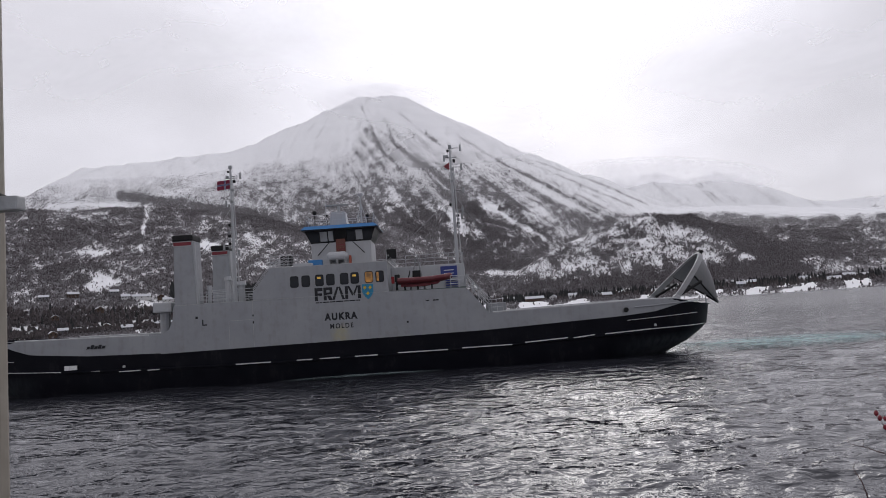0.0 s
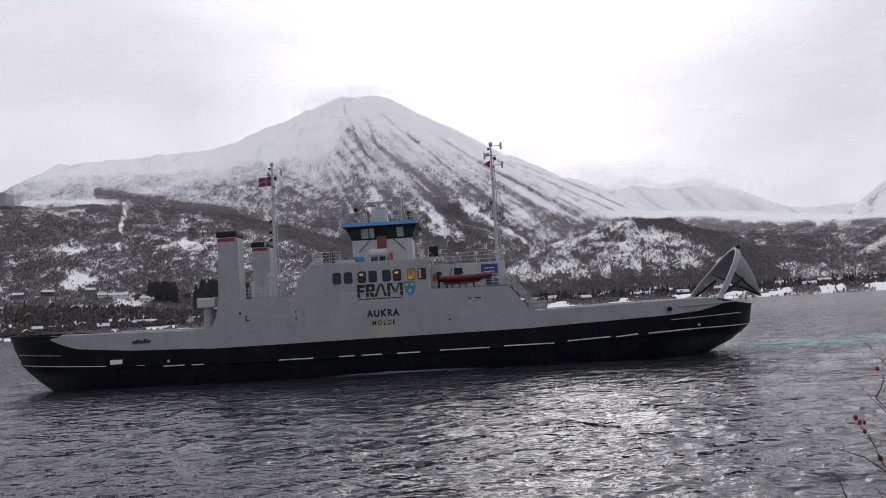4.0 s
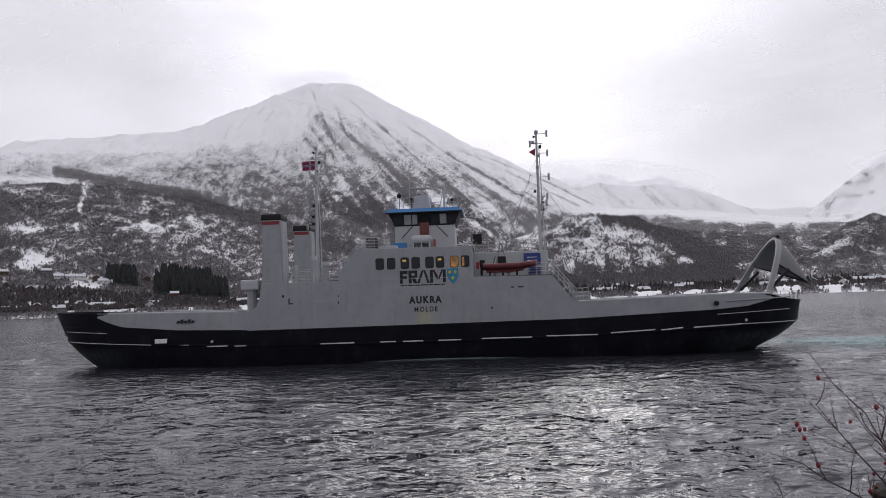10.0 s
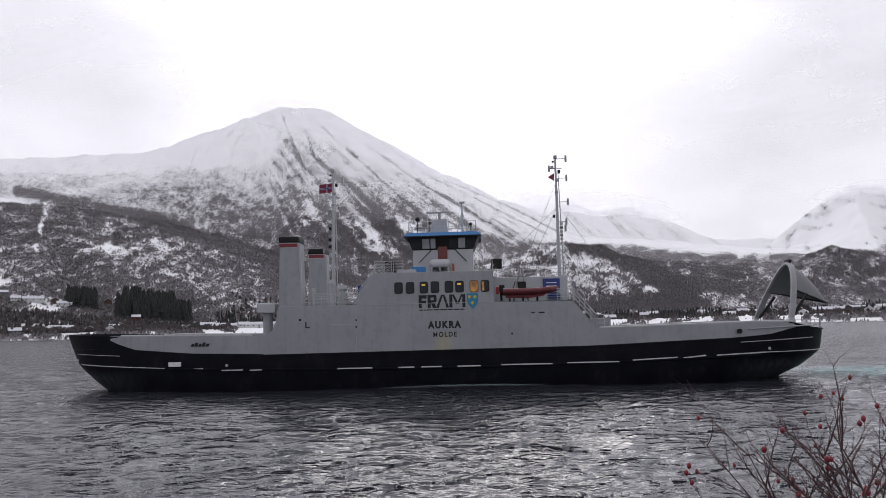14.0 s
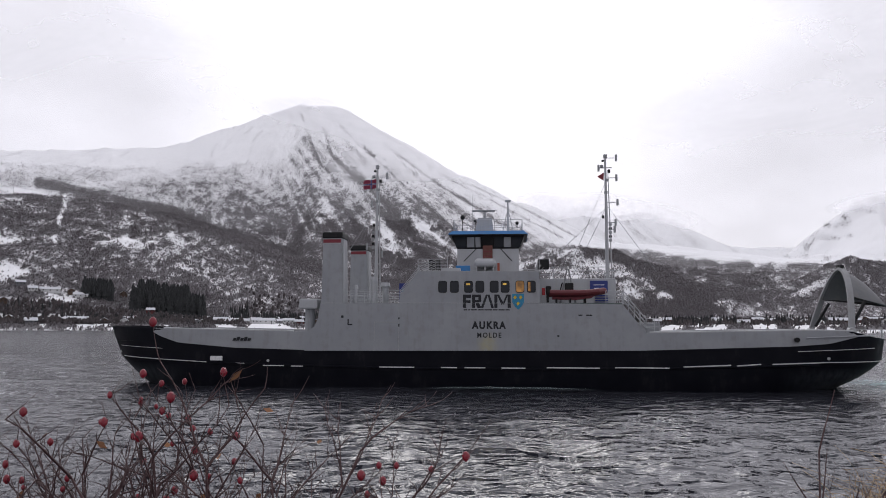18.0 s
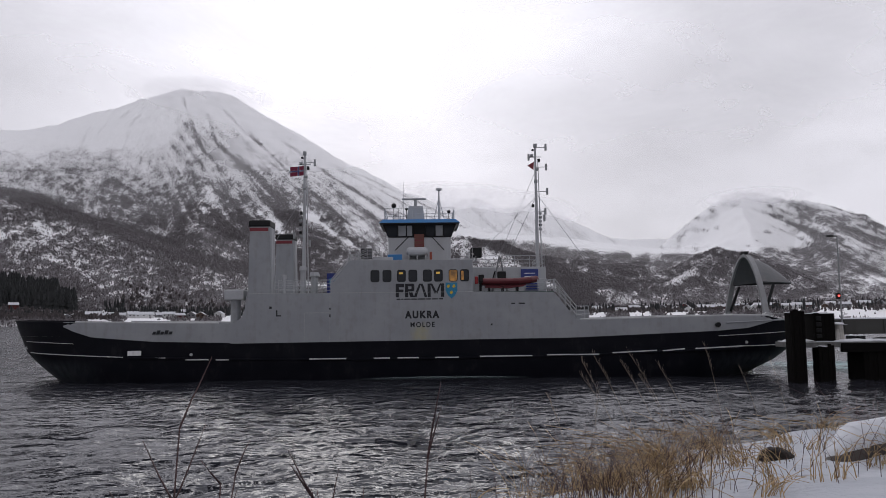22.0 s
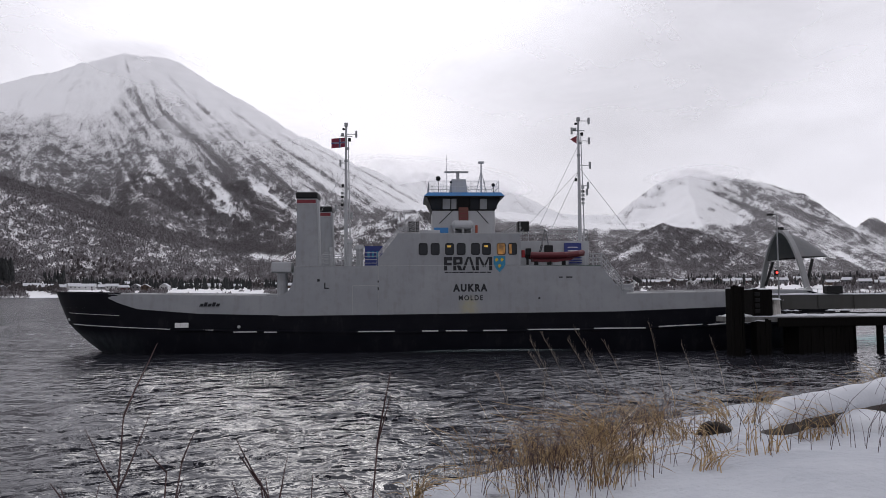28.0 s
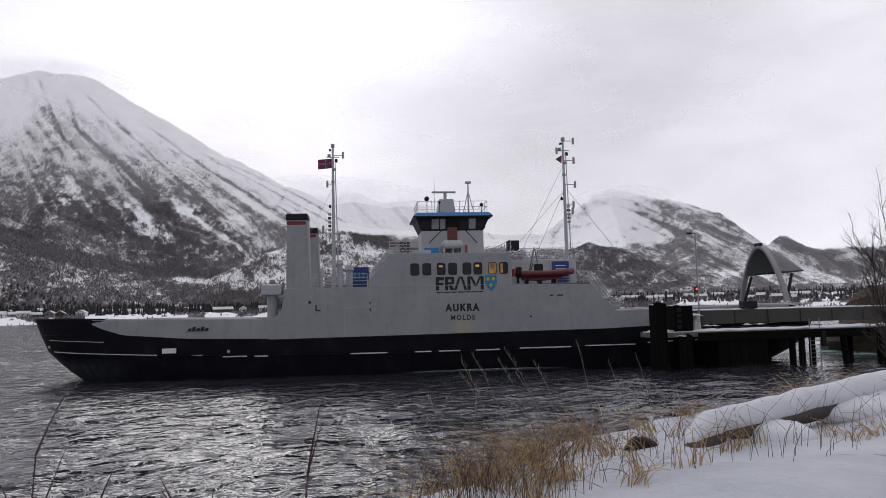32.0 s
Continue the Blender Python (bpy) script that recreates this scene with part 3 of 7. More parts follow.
def hillside_material():
    """Snow, with grey undergrowth where the woods stand and bare rock on the steep tops."""
    g = Graph("snowy_hillside")
    z = g.xyz()[2]
    at_ = g.n.new("ShaderNodeAttribute")
    at_.attribute_name = "tree_cover"
    crown = g.noise(0.22, 3, 0.75, stretch=(1, 0.36, 0.5))
    clump = g.noise(0.07, 4, 0.75, stretch=(1, 0.45, 0.5))
    spot_ = g.math("MULTIPLY_ADD", clump, 0.5, g.math("MULTIPLY", crown, 0.5))
    scrub = g.span(g.math("SUBTRACT", spot_, g.math("MULTIPLY_ADD", at_.outputs["Fac"], -0.32, 0.67)), -0.02, 0.025)
    streak = g.noise(0.05, 5, 0.7, stretch=(1.0, 0.08, 0.25), turn=-20.9)
    crag = g.math("MULTIPLY", g.span(g.math("MULTIPLY_ADD", crown, 0.3, streak), 0.72, 0.77), g.span(z, 300, 480, 0.0, 0.22))
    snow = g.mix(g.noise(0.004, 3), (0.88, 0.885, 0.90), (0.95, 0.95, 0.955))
    earth = g.mix(g.span(g.noise(0.02, 3), 0.35, 0.65), (0.040, 0.034, 0.038), (0.085, 0.076, 0.082))
    fine = g.span(g.noise(0.45, 3, 0.7, stretch=(1, 0.4, 0.5)), 0.30, 0.56)
    floor_ = g.math("MULTIPLY", g.span(at_.outputs["Fac"], 0.10, 0.80, 0.0, 0.80), fine)
    c = g.mix(g.math("MAXIMUM", g.math("MULTIPLY", scrub, 0.88), floor_), snow, earth)
    c = g.mix(crag, c, (0.11, 0.105, 0.11))
    return g.done(c, 0.9, 0.0, g.bump(spot_, 0.35, 4.0))


M["hillside"] = hillside_material()


def woods_material():
    g = Graph("bare_woods")
    isl = g.n.new("ShaderNodeNewGeometry")
    tone = g.span(g.noise(0.006, 4), 0.35, 0.65)
    a = g.mix(tone, (0.036, 0.030, 0.033), (0.080, 0.069, 0.074))
    return g.done(g.mix(isl.outputs["Random Per Island"], a, (0.16, 0.145, 0.152)), 0.9)


M["woods"] = woods_material()


def build_mountains():
    az = np.radians(np.arange(-64, 74.01, 0.105))
    r = np.concatenate([np.linspace(760, 1000, 40), np.geomspace(1006, 4960, 250)])
    A, Rr = np.meshgrid(az, r, indexing="ij")
    X, Y = Rr * np.sin(A), Rr * np.cos(A)
    Z = land_height(X, Y)
    ob = grid_mesh("mountains", X, Y, Z, M["hillside"])
    ob.data.flip_normals()
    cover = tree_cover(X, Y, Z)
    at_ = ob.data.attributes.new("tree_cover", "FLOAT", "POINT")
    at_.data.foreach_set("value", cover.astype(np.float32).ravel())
    tagged(ob, "snow-covered mountains with bare birch woods across the fjord", "mountain", kind="structure")
    hill_woods(X, Y, Z, Rr, cover)


def hill_woods(X, Y, Z, R, cover):
    """Bare birches over the slopes, as thick as the cover asks, on the sides that face the fjord."""
    rnd = np.random.RandomState(11)
    E = (Z - 5) / R
    rise = np.zeros_like(E)
    rise[:, 1:] = np.clip(E[:, 1:] - np.maximum.accumulate(E, axis=1)[:, :-1], 0, 0.01)
    size = np.interp(R, [850, 1300, 2000, 3200, 4900], [0.46, 0.42, 0.40, 0.46, 0.7])
    want = -np.log(1 - np.clip(cover, 0, 0.94)) * rise * radians(0.105) * R * R / (13.0 * size * size) * 0.85
    want = np.where(cover < 0.035, 0, want) * np.interp(R, [1900, 2800], [1.0, 0.5])
    want *= min(1.0, 320000 / want.sum())
    n = rnd.poisson(want).ravel()
    k = np.repeat(np.arange(n.size), n)
    m = len(k)
    spread = R.ravel()[k] * radians(0.105)
    x = X.ravel()[k] + rnd.uniform(-0.6, 0.6, m) * spread
    y = Y.ravel()[k] + rnd.uniform(-0.6, 0.6, m) * 0.0066 * R.ravel()[k]
    z = land_height(x, y)
    s = size.ravel()[k] * rnd.uniform(0.65, 1.35, m)
    h, w = 7.2 * s, 2.0 * s * rnd.uniform(0.7, 1.3, m)
    t = rnd.uniform(0, 6.283, m)
    V = np.empty((m, 4, 3), np.float32)
    for i in range(3):
        V[:, i] = np.stack([x + w * np.cos(t + 2.094 * i), y + w * np.sin(t + 2.094 * i), z - 0.5 + h * rnd.uniform(0.0, 0.62, m)], -1)
    V[:, 3] = np.stack([x + rnd.uniform(-0.5, 0.5, m) * w, y, z - 0.5 + h], -1)
    b = np.arange(m) * 4
    F = np.stack([np.stack([b + i, b + (i + 1) % 3, b + 3], -1) for i in range(3)], 1).reshape(-1, 3)
    me = bpy.data.meshes.new("hill_woods")
    me.vertices.add(m * 4)
    me.vertices.foreach_set("co", V.ravel())
    me.loops.add(F.size)
    me.loops.foreach_set("vertex_index", F.ravel().astype(np.int32))
    me.polygons.add(len(F))
    me.polygons.foreach_set("loop_start", np.arange(0, F.size, 3, dtype=np.int32))
    me.update(calc_edges=True)
    me.materials.append(M["woods"])
    tagged(new("hill_woods", me), "bare grey-brown birch woods on the snowy slopes", "woods", kind="stuff")


build_mountains()


def haze_material():
    """Stand-in for air haze: a pale translucent sheet, denser upwards, mostly see-through."""
    g = Graph("mist")
    n, l = g.n, g.l
    z = g.xyz()[2]
    a = g.noise(0.0016, 5, 0.55, stretch=(1, 1, 2.2), warp=0.4)
    f = g.math("MULTIPLY", g.span(z, 0, 620, 0.05, 0.26), g.span(a, 0.3, 0.7, 0.6, 1.4))
    d, t, m1, m2, tr = n.new("ShaderNodeBsdfDiffuse"), n.new("ShaderNodeBsdfTranslucent"), n.new("ShaderNodeMixShader"), n.new("ShaderNodeMixShader"), n.new("ShaderNodeBsdfTransparent")
    d.inputs["Color"].default_value = t.inputs["Color"].default_value = (0.96, 0.955, 0.965, 1)
    m1.inputs[0].default_value = 0.7
    l.new(d.outputs[0], m1.inputs[1])
    l.new(t.outputs[0], m1.inputs[2])
    g.put(f, m2.inputs[0])
    l.new(tr.outputs[0], m2.inputs[1])
    l.new(m1.outputs[0], m2.inputs[2])
    l.new(m2.outputs[0], g.out.inputs["Surface"])
    return g.m


M["mist"] = haze_material()


def haze_veil():
    """An added curtain that imitates distance haze before the high fells, from the water up to the cloud."""
    az = np.radians(np.arange(-62, 73, 1.5))
    A, H = np.meshgrid(az, np.linspace(-5, 1400, 12), indexing="ij")
    R = 1960 + 90 * np.sin(A * 5) + 0.08 * H
    ob = grid_mesh("haze_veil", R * np.sin(A), R * np.cos(A), H, M["mist"])
    tagged(ob, "thin pale added veil imitating distance haze before the high fells", "mist", kind="stuff")


haze_veil()

# ---- near bank ----


def edge_y(X):
    """Where the near bank breaks off towards the water."""
    return np.interp(X, [-4000, -60, -8, 0, 2.2, 4.48, 5.83, 6.59, 7.6, 8.45, 10.39, 13.34, 19.2, 40, 90, 4000], [-3000, -30, 0.6, 1.6, 2.2, 3.79, 5.56, 6.06, 6.82, 7.41, 7.92, 8.51, 10.53, 17, 20, -2000])


def bank_height(X, Y):
    d = edge_y(X) + 0.7 * (fractal(X / 1.7, Y / 1.7, 3, 71) - 0.5) * np.clip((X + 5) / 6, 0, 1) - Y
    top = 3.24 + 0.30 * (fractal(X / 2.2, Y / 2.2, 4, 72) - 0.5) + 0.08 * np.clip(d, 0, 3) * np.clip(X / 8, 0, 1)
    top = top + 0.10 * (fractal(X / 0.8, Y / 0.8, 3, 74) - 0.5)
    top = top + np.clip(d - 6, 0, 4000) * 0.06
    top = top + 0.27 * np.clip((X - 4.8) / 1.4, 0, 1) ** 2 * (3 - 2 * np.clip((X - 4.8) / 1.4, 0, 1))
    hump = np.exp(-((X - 2.05) / 0.72) ** 4 - ((Y - 2.3) / 0.62) ** 4)
    d, top = d + 1.5 * hump, top + 1.05 * hump
    slope = top + np.clip(d, -60, 0) * 0.85 - 0.6 * np.clip(-d, 0, 0.7)
    z = np.where(d > 0, top, slope)
    return np.maximum(z, -3.0)


def bank_material():
    g = Graph("snowy_bank")
    z = g.xyz()[2]
    a, b, c3 = g.noise(0.9, 6), g.noise(11, 5), g.noise(2.6, 5)
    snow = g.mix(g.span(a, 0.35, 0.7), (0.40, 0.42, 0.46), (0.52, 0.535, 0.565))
    soil = g.mix(g.span(b, 0.3, 0.7), (0.010, 0.008, 0.006), (0.036, 0.028, 0.016))
    reach = g.span(g.math("ADD", g.xyz()[0], g.math("MULTIPLY", a, 2.0)), 4.0, 6.0, 0.85, 0.0)
    reach = g.math("MULTIPLY", reach, g.span(g.math("ADD", g.xyz()[1], a), 0.9, 1.7))
    bare = g.span(g.math("ADD", g.math("ADD", c3, reach), g.span(z, 2.2, 3.25, 0.45, -0.10)), 0.55, 0.68)
    col = g.mix(bare, snow, soil)
    return g.done(col, 0.8, 0.0, g.bump(b, 0.5, 0.06, g.bump(a, 0.5, 0.25)))


M["bank"] = bank_material()
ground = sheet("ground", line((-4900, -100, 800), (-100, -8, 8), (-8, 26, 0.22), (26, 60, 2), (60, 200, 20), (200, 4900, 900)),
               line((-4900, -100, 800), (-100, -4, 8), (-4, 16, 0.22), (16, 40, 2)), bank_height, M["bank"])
tagged(ground, "snow-covered shore bank with bare earth at its edge", "ground", kind="structure")

# ---- the ferry ----
# ferry space: x from stern to bow, y from the side that faces the shore to the other (0 to 12), z up from the water
HALF, MID, ENDS = 6.0, 6.0, (-33.6, 34.4)


def rake(x, z):
    """How far the hull reaches towards its end at height z, of its length on deck."""
    if x > 0:
        return np.interp(z, [-1.2, 0.0, 1.2, 2.35, 5.0], [0.80, 0.87, 0.945, 0.985, 1.0])
    return np.interp(z, [-1.2, 0.0, 1.2, 2.35, 5.0], [0.82, 0.885, 0.93, 0.965, 1.0])


def hull_side(x, z):
    """The half breadth of the hull at x and z."""
    low = rake(x, z)
    end = (ENDS[1] if x > 0 else -ENDS[0]) * low
    u = min(abs(x) / end, 1.0)
    return HALF * np.interp(z, [-1.2, 0, 1.5, 5], [0.93, 0.965, 1, 1]) * math.sqrt(max(0.0, 1 - u**9))


def sheer(x):
    return float(np.interp(x, [-34, -30, -26, -13, 15, 27, 30, 32, 35], [5.05, 4.9, 4.73, 4.5, 4.52, 4.74, 4.70, 4.25, 3.95]))


def waist(x):
    """The line between the black hull and the grey side."""
    return float(np.interp(x, [-27.6, -26.6, -25, -20, -13, 0, 13.7, 25.3, 28, 30, 31.2], [4.55, 4.1, 3.6, 3.2, 3.02, 2.92, 3.16, 3.55, 3.75, 4.2, 4.45]))


def build_hull(ferry):
    bm = B()
    levels = [-1.2, -0.4, 0.3, 1.0, 1.7, 2.2, 2.35, 3.0, 4.0]
    rings = []
    n = 90
    for z in levels + [None]:
        ring = []
        for side in (-1, 1):
            for i in range(n):
                t = -1 + 2 * (i + 0.5) / n
                t = math.copysign(1 - (1 - abs(t)) ** 1.7, t) * (-side)
                low = rake(t, 4.9 if z is None else z)
                x = t * ((ENDS[1] if t > 0 else -ENDS[0]) * low)
                zz = sheer(x) if z is None else min(z, sheer(x) - 0.02)
                ring.append(bm.verts.new((x, MID + side * hull_side(x, 4.9 if z is None else z), zz)))
        rings.append(ring)
    for a, b in zip(rings[:-1], rings[1:]):
        for i in range(len(a)):
            j = (i + 1) % len(a)
            bm.faces.new((a[i], a[j], b[j], b[i]))
    bmesh.ops.recalc_face_normals(bm, faces=bm.faces[:])
    hull = part("hull", bm, "hull_black", ferry, "black steel hull with a scuffed waterline")
    for p in hull.data.polygons:
        p.use_smooth = True
    bm = B()
    pts = [(x, MID - hull_side(x, 4.5) + 0.05) for x in np.linspace(-33, 33.5, 60)] + [(x, MID + hull_side(x, 4.5) - 0.05) for x in np.linspace(33.5, -33, 60)]
    bm.faces.new([bm.verts.new((x, y, 3.7)) for x, y in pts])
    part("car_deck", bm, "deck_green", ferry)
    # grey bulwark strips, fore and aft, both sides
    for name, a, b in (("bulwark", -27.4, -13.9), ("bulwark", 13.2, 31.1)):
        for side in (-1, 1):
            bm = B()
            rows = []
            for x in np.linspace(a, b, 36):
                y0 = MID + side * (hull_side(x, 4.2) + 0.03)
                y1 = MID + side * (hull_side(x, 4.2) - 0.22)
                zt, zb = sheer(x) + 0.03, min(waist(x), sheer(x) - 0.05)
                rows.append([bm.verts.new(v) for v in ((x, y0, zb), (x, y0, zt), (x, y1, zt), (x, y1, zb))])
            for p, q in zip(rows[:-1], rows[1:]):
                for i in range(4):
                    bm.faces.new((p[i], q[i], q[(i + 1) % 4], p[(i + 1) % 4]))
            bm.faces.new(rows[0])
            bm.faces.new(rows[-1][::-1])
            bmesh.ops.recalc_face_normals(bm, faces=bm.faces[:])
            part(name, bm, "hull_grey", ferry, "light grey painted bulwark")
            xs = np.linspace(a + 1.0, b - 1.0, 6)
            for p, q in zip(xs[:-1], xs[1:]):
                bm = B()
                tube(bm, (p, MID + side * (hull_side(p, 4.2) - 0.08), sheer(p) + 0.07), (q, MID + side * (hull_side(q, 4.2) - 0.08), sheer(q) + 0.07), 0.075, n=6)
                part("bulwark_cap", bm, "steel", ferry)
    # rubbing strakes with worn white paint
    for a, b, z in ((-7.6, -4.7, 1.7), (-2.5, -1.2, 1.7), (-0.6, 1.1, 1.7), (2.4, 4.3, 1.7), (6.0, 10.2, 1.75), (11.4, 15.6, 1.8), (16.7, 20.3, 1.9), (20.8, 22.6, 2.0), (23.5, 27.5, 2.15), (-15.0, -14.0, 1.72), (-17.4, -15.6, 1.75), (-20.3, -19.0, 1.9)):
        strake(ferry, a, b, z, z + (0.15 if a > 16 and a < 27 else 0), 0.085)
    strake(ferry, -30.8, -22.4, 2.38, 2.0, 0.055)
    strake(ferry, 27.5, 33.0, 2.3, 2.36, 0.06)
    strake(ferry, 25.5, 32.0, 3.15, 3.4, 0.045)
    strake(ferry, -31.2, -26.5, 3.3, 3.1, 0.035)
    xs = np.linspace(-22, 27, 15)
    for p, q in zip(xs[:-1], xs[1:]):
        bm = B()
        tube(bm, (p, -0.03, 1.62 + 0.0007 * p * p), (q, -0.03, 1.62 + 0.0007 * q * q), 0.09, n=6)
        part("rubbing_strake", bm, "hull_black", ferry)
    bm = B()
    box(bm, -22.0, -20.95, -0.05, 0.06, 2.12, 2.5, 0.02)
    part("mooring_port", bm, "mark_white", ferry, "bright mooring opening in the black hull")
    for x, z in ((-17.0, 2.15), (27.9, 2.6), (-31.4, 2.75)):
        bm = B()
        tube(bm, (x, MID - hull_side(x, z) - 0.06, z), (x, MID - hull_side(x, z) + 0.2, z), 0.12, n=12)
        part("hawse_pipe", bm, "steel", ferry)
    bm = B()
    tube(bm, (25.4, -0.12, 4.05), (25.4, 0.1, 4.05), 0.2, n=10)
    part("hawse_pipe", bm, "black", ferry)
    bm = B()
    for i in range(14):
        x = 26.2 + i * 0.42
        tube(bm, (x, MID - hull_side(x, 4.2) - 0.06, 4.2 + 0.015 * i), (x + 0.44, MID - hull_side(x + 0.44, 4.2) - 0.06, 4.21 + 0.015 * i), 0.06, n=5)
    part("guard_bar", bm, "hull_grey", ferry)
    rail("bow_rail", ferry, [(33.3, 3.2, 4.0), (34.0, 5.0, 3.95), (34.1, 7, 3.95), (33.3, 8.8, 4.0)], 0.9, 2, "steel", 1.1)


def strake(ferry, a, b, za, zb, h):
    bm = B()
    k = max(2, int((b - a) / 0.8))
    rows = []
    for i in range(k + 1):
        x = a + (b - a) * i / k
        z = za + (zb - za) * i / k
        y = MID - hull_side(x, z)
        rows.append([bm.verts.new(v) for v in ((x, y - 0.13, z - h / 2), (x, y - 0.15, z + h / 2), (x, y + 0.05, z + h / 2), (x, y + 0.05, z - h / 2))])
    for p, q in zip(rows[:-1], rows[1:]):
        for i in range(4):
            bm.faces.new((p[i], p[(i + 1) % 4], q[(i + 1) % 4], q[i]))
    bm.faces.new(rows[0])
    bm.faces.new(rows[-1][::-1])
    bmesh.ops.recalc_face_normals(bm, faces=bm.faces[:])
    part("strake_mark", bm, "mark_white", ferry, "worn white paint on the rubbing strake")


def pane_window(ferry, x0, x1, z0, z1, y, glass, frame_mat="hull_grey", r=0.12, deep=0.03):
    """A ship's window with rounded corners: a frame with its pane."""
    def ring(g):
        pts = []
        for cx, cz, a0 in ((x1 - r, z1 - r, 0), (x0 + r, z1 - r, 90), (x0 + r, z0 + r, 180), (x1 - r, z0 + r, 270)):
            for k in range(4):
                a = radians(a0 + 30 * k)
                pts.append((cx + (r + g) * math.cos(a), cz + (r + g) * math.sin(a)))
        return pts

    bm = B()
    o, i = ring(0.05), ring(0.0)
    vo = [bm.verts.new((x, y - deep, z)) for x, z in o]
    vi = [bm.verts.new((x, y - deep, z)) for x, z in i]
    vb = [bm.verts.new((x, y + 0.02, z)) for x, z in o]
    vd = [bm.verts.new((x, y + 0.0, z)) for x, z in i]
    for a, b in ((vo, vi), (vb, vo), (vi, vd)):
        for k in range(len(a)):
            m = (k + 1) % len(a)
            bm.faces.new((a[k], a[m], b[m], b[k]))
    bmesh.ops.recalc_face_normals(bm, faces=bm.faces[:])
    win = part("window", bm, frame_mat, ferry)
    bm = B()
    bm.faces.new([bm.verts.new((x, y - 0.012, z)) for x, z in i[::-1]])
    bmesh.ops.recalc_face_normals(bm, faces=bm.faces[:])
    part("pane", bm, glass, win)
    return win


def build_house(ferry):
    wall = [(-13.9, 2.98), (13.3, 3.15), (13.9, 4.55), (12.1, 6.82), (5.55, 6.92), (5.5, 9.5), (-4.4, 9.55), (-4.6, 9.3), (-5.95, 7.55), (-5.98, 6.95), (-12.65, 6.95), (-12.8, 5.7), (-13.1, 5.0), (-13.6, 4.65), (-14.0, 4.55)]
    bm = B()
    prism(bm, wall, -0.05, 0.2)
    part("side_wall", bm, "hull_grey", ferry, "light grey plated side of the superstructure")
    bm = B()
    prism(bm, wall, 11.8, 12.05)
    part("side_wall", bm, "hull_grey", ferry, "light grey plated side of the superstructure")
    # weld seams and plate edges
    for a, b in (((-6.0, 3.0), (-6.0, 6.9)), ((-8.05, 3.0), (-8.05, 5.35)), ((-8.05, 5.35), (-6.0, 5.35)), ((-12.6, 6.93), (5.5, 6.93))):
        bm = B()
        tube(bm, (a[0], -0.055, a[1]), (b[0], -0.055, b[1]), 0.018, n=5)
        part("weld_seam", bm, "steel", ferry)
    bm = B()
    box(bm, -12.6, 12.1, 0.2, 11.8, 6.72, 6.94)
    part("upper_deck", bm, "deck_green", ferry)
    bm = B()
    box(bm, -4.3, 5.5, 0.2, 11.8, 6.94, 9.42)
    part("cabin", bm, "hull_grey", ferry)
    bm = B()
    box(bm, -4.5, 5.6, -0.03, 12.03, 9.42, 9.56)
    part("bridge_deck", bm, "steel", ferry)
    lit = ["glass", "glass", "lamp_yellow", "glass", "glass", "lamp_yellow", "lamp_amber", "half"]
    for x, kind in zip((-2.7, -1.73, -0.57, 0.36, 1.53, 2.42, 3.62, 4.54), lit):
        g = kind if kind == "lamp_amber" else "glass"
        w = pane_window(ferry, x, x + 0.62, 7.82, 8.7, -0.05, g, "black")
        if kind == "half":
            bm = B()
            box(bm, x + 0.04, x + 0.24, -0.085, -0.065, 7.88, 8.62)
            part("cabin_lamp", bm, "lamp_amber", w)
        if kind in ("lamp_yellow", "lamp_white"):
            bm = B()
            box(bm, x + 0.12, x + 0.42, -0.085, -0.065, 8.40, 8.56)
            part("cabin_lamp", bm, "lamp_yellow" if kind == "lamp_yellow" else "lamp_white", w)
    # inner deckhouse behind the rescue boat
    bm = B()
    box(bm, 5.5, 12.2, 4.4, 11.6, 6.94, 9.2, 0.05)
    part("deckhouse", bm, "white", ferry)
    rail("deckhouse_rail", ferry, [(5.6, 4.5, 9.2), (12.1, 4.5, 9.2), (12.1, 11.4, 9.2)], 1.0, 3)
    bm = B()
    box(bm, 10.0, 11.5, 4.25, 4.38, 8.0, 9.0)
    s = part("sign_board", bm, "sign_blue", ferry, "blue notice board")
    for i in range(2):
        bm = B()
        box(bm, 10.3, 11.2, 4.23, 4.25, 8.3 + 0.3 * i, 8.36 + 0.3 * i)
        part("sign_bar", bm, "mark_white", s)
    for i in range(4):
        bm = B()
        box(bm, 10.4, 11.5, 4.2, 4.38, 7.0 + i * 0.22, 7.1 + i * 0.22)
        part("vent_louvre", bm, "sign_blue", ferry)
    # stairs and their rails on the after slope
    rail("stair_rail", ferry, [(-6.0, 0.4, 7.0), (-4.5, 0.4, 8.9), (-3.0, 0.4, 9.55)], 1.0, 6, "white", 0.7)
    rail("stair_rail", ferry, [(-6.0, 1.6, 7.0), (-4.5, 1.6, 8.9), (-3.0, 1.6, 9.55)], 1.0, 5, "white", 0.7)
    rail("bridge_rail", ferry, [(-4.4, 0.1, 9.56), (-2.0, 0.1, 9.56)], 1.0, 4, "white", 0.8)
    rail("bridge_rail", ferry, [(-4.4, 11.9, 9.56), (5.5, 11.9, 9.56)], 1.0, 4)
    rail("bridge_rail", ferry, [(5.5, 0.1, 9.56), (5.5, 11.9, 9.56)], 1.0, 4)
    rail("deck_rail", ferry, [(-10.6, 2.2, 6.95), (-6.2, 2.2, 6.95)], 1.15, 4)
    rail("deck_rail", ferry, [(-10.5, 0.12, 6.95), (-7.4, 0.12, 6.95)], 0.9, 3)
    rail("deck_rail", ferry, [(-10.6, 11.8, 6.95), (-6.0, 11.8, 6.95)], 1.05, 4)
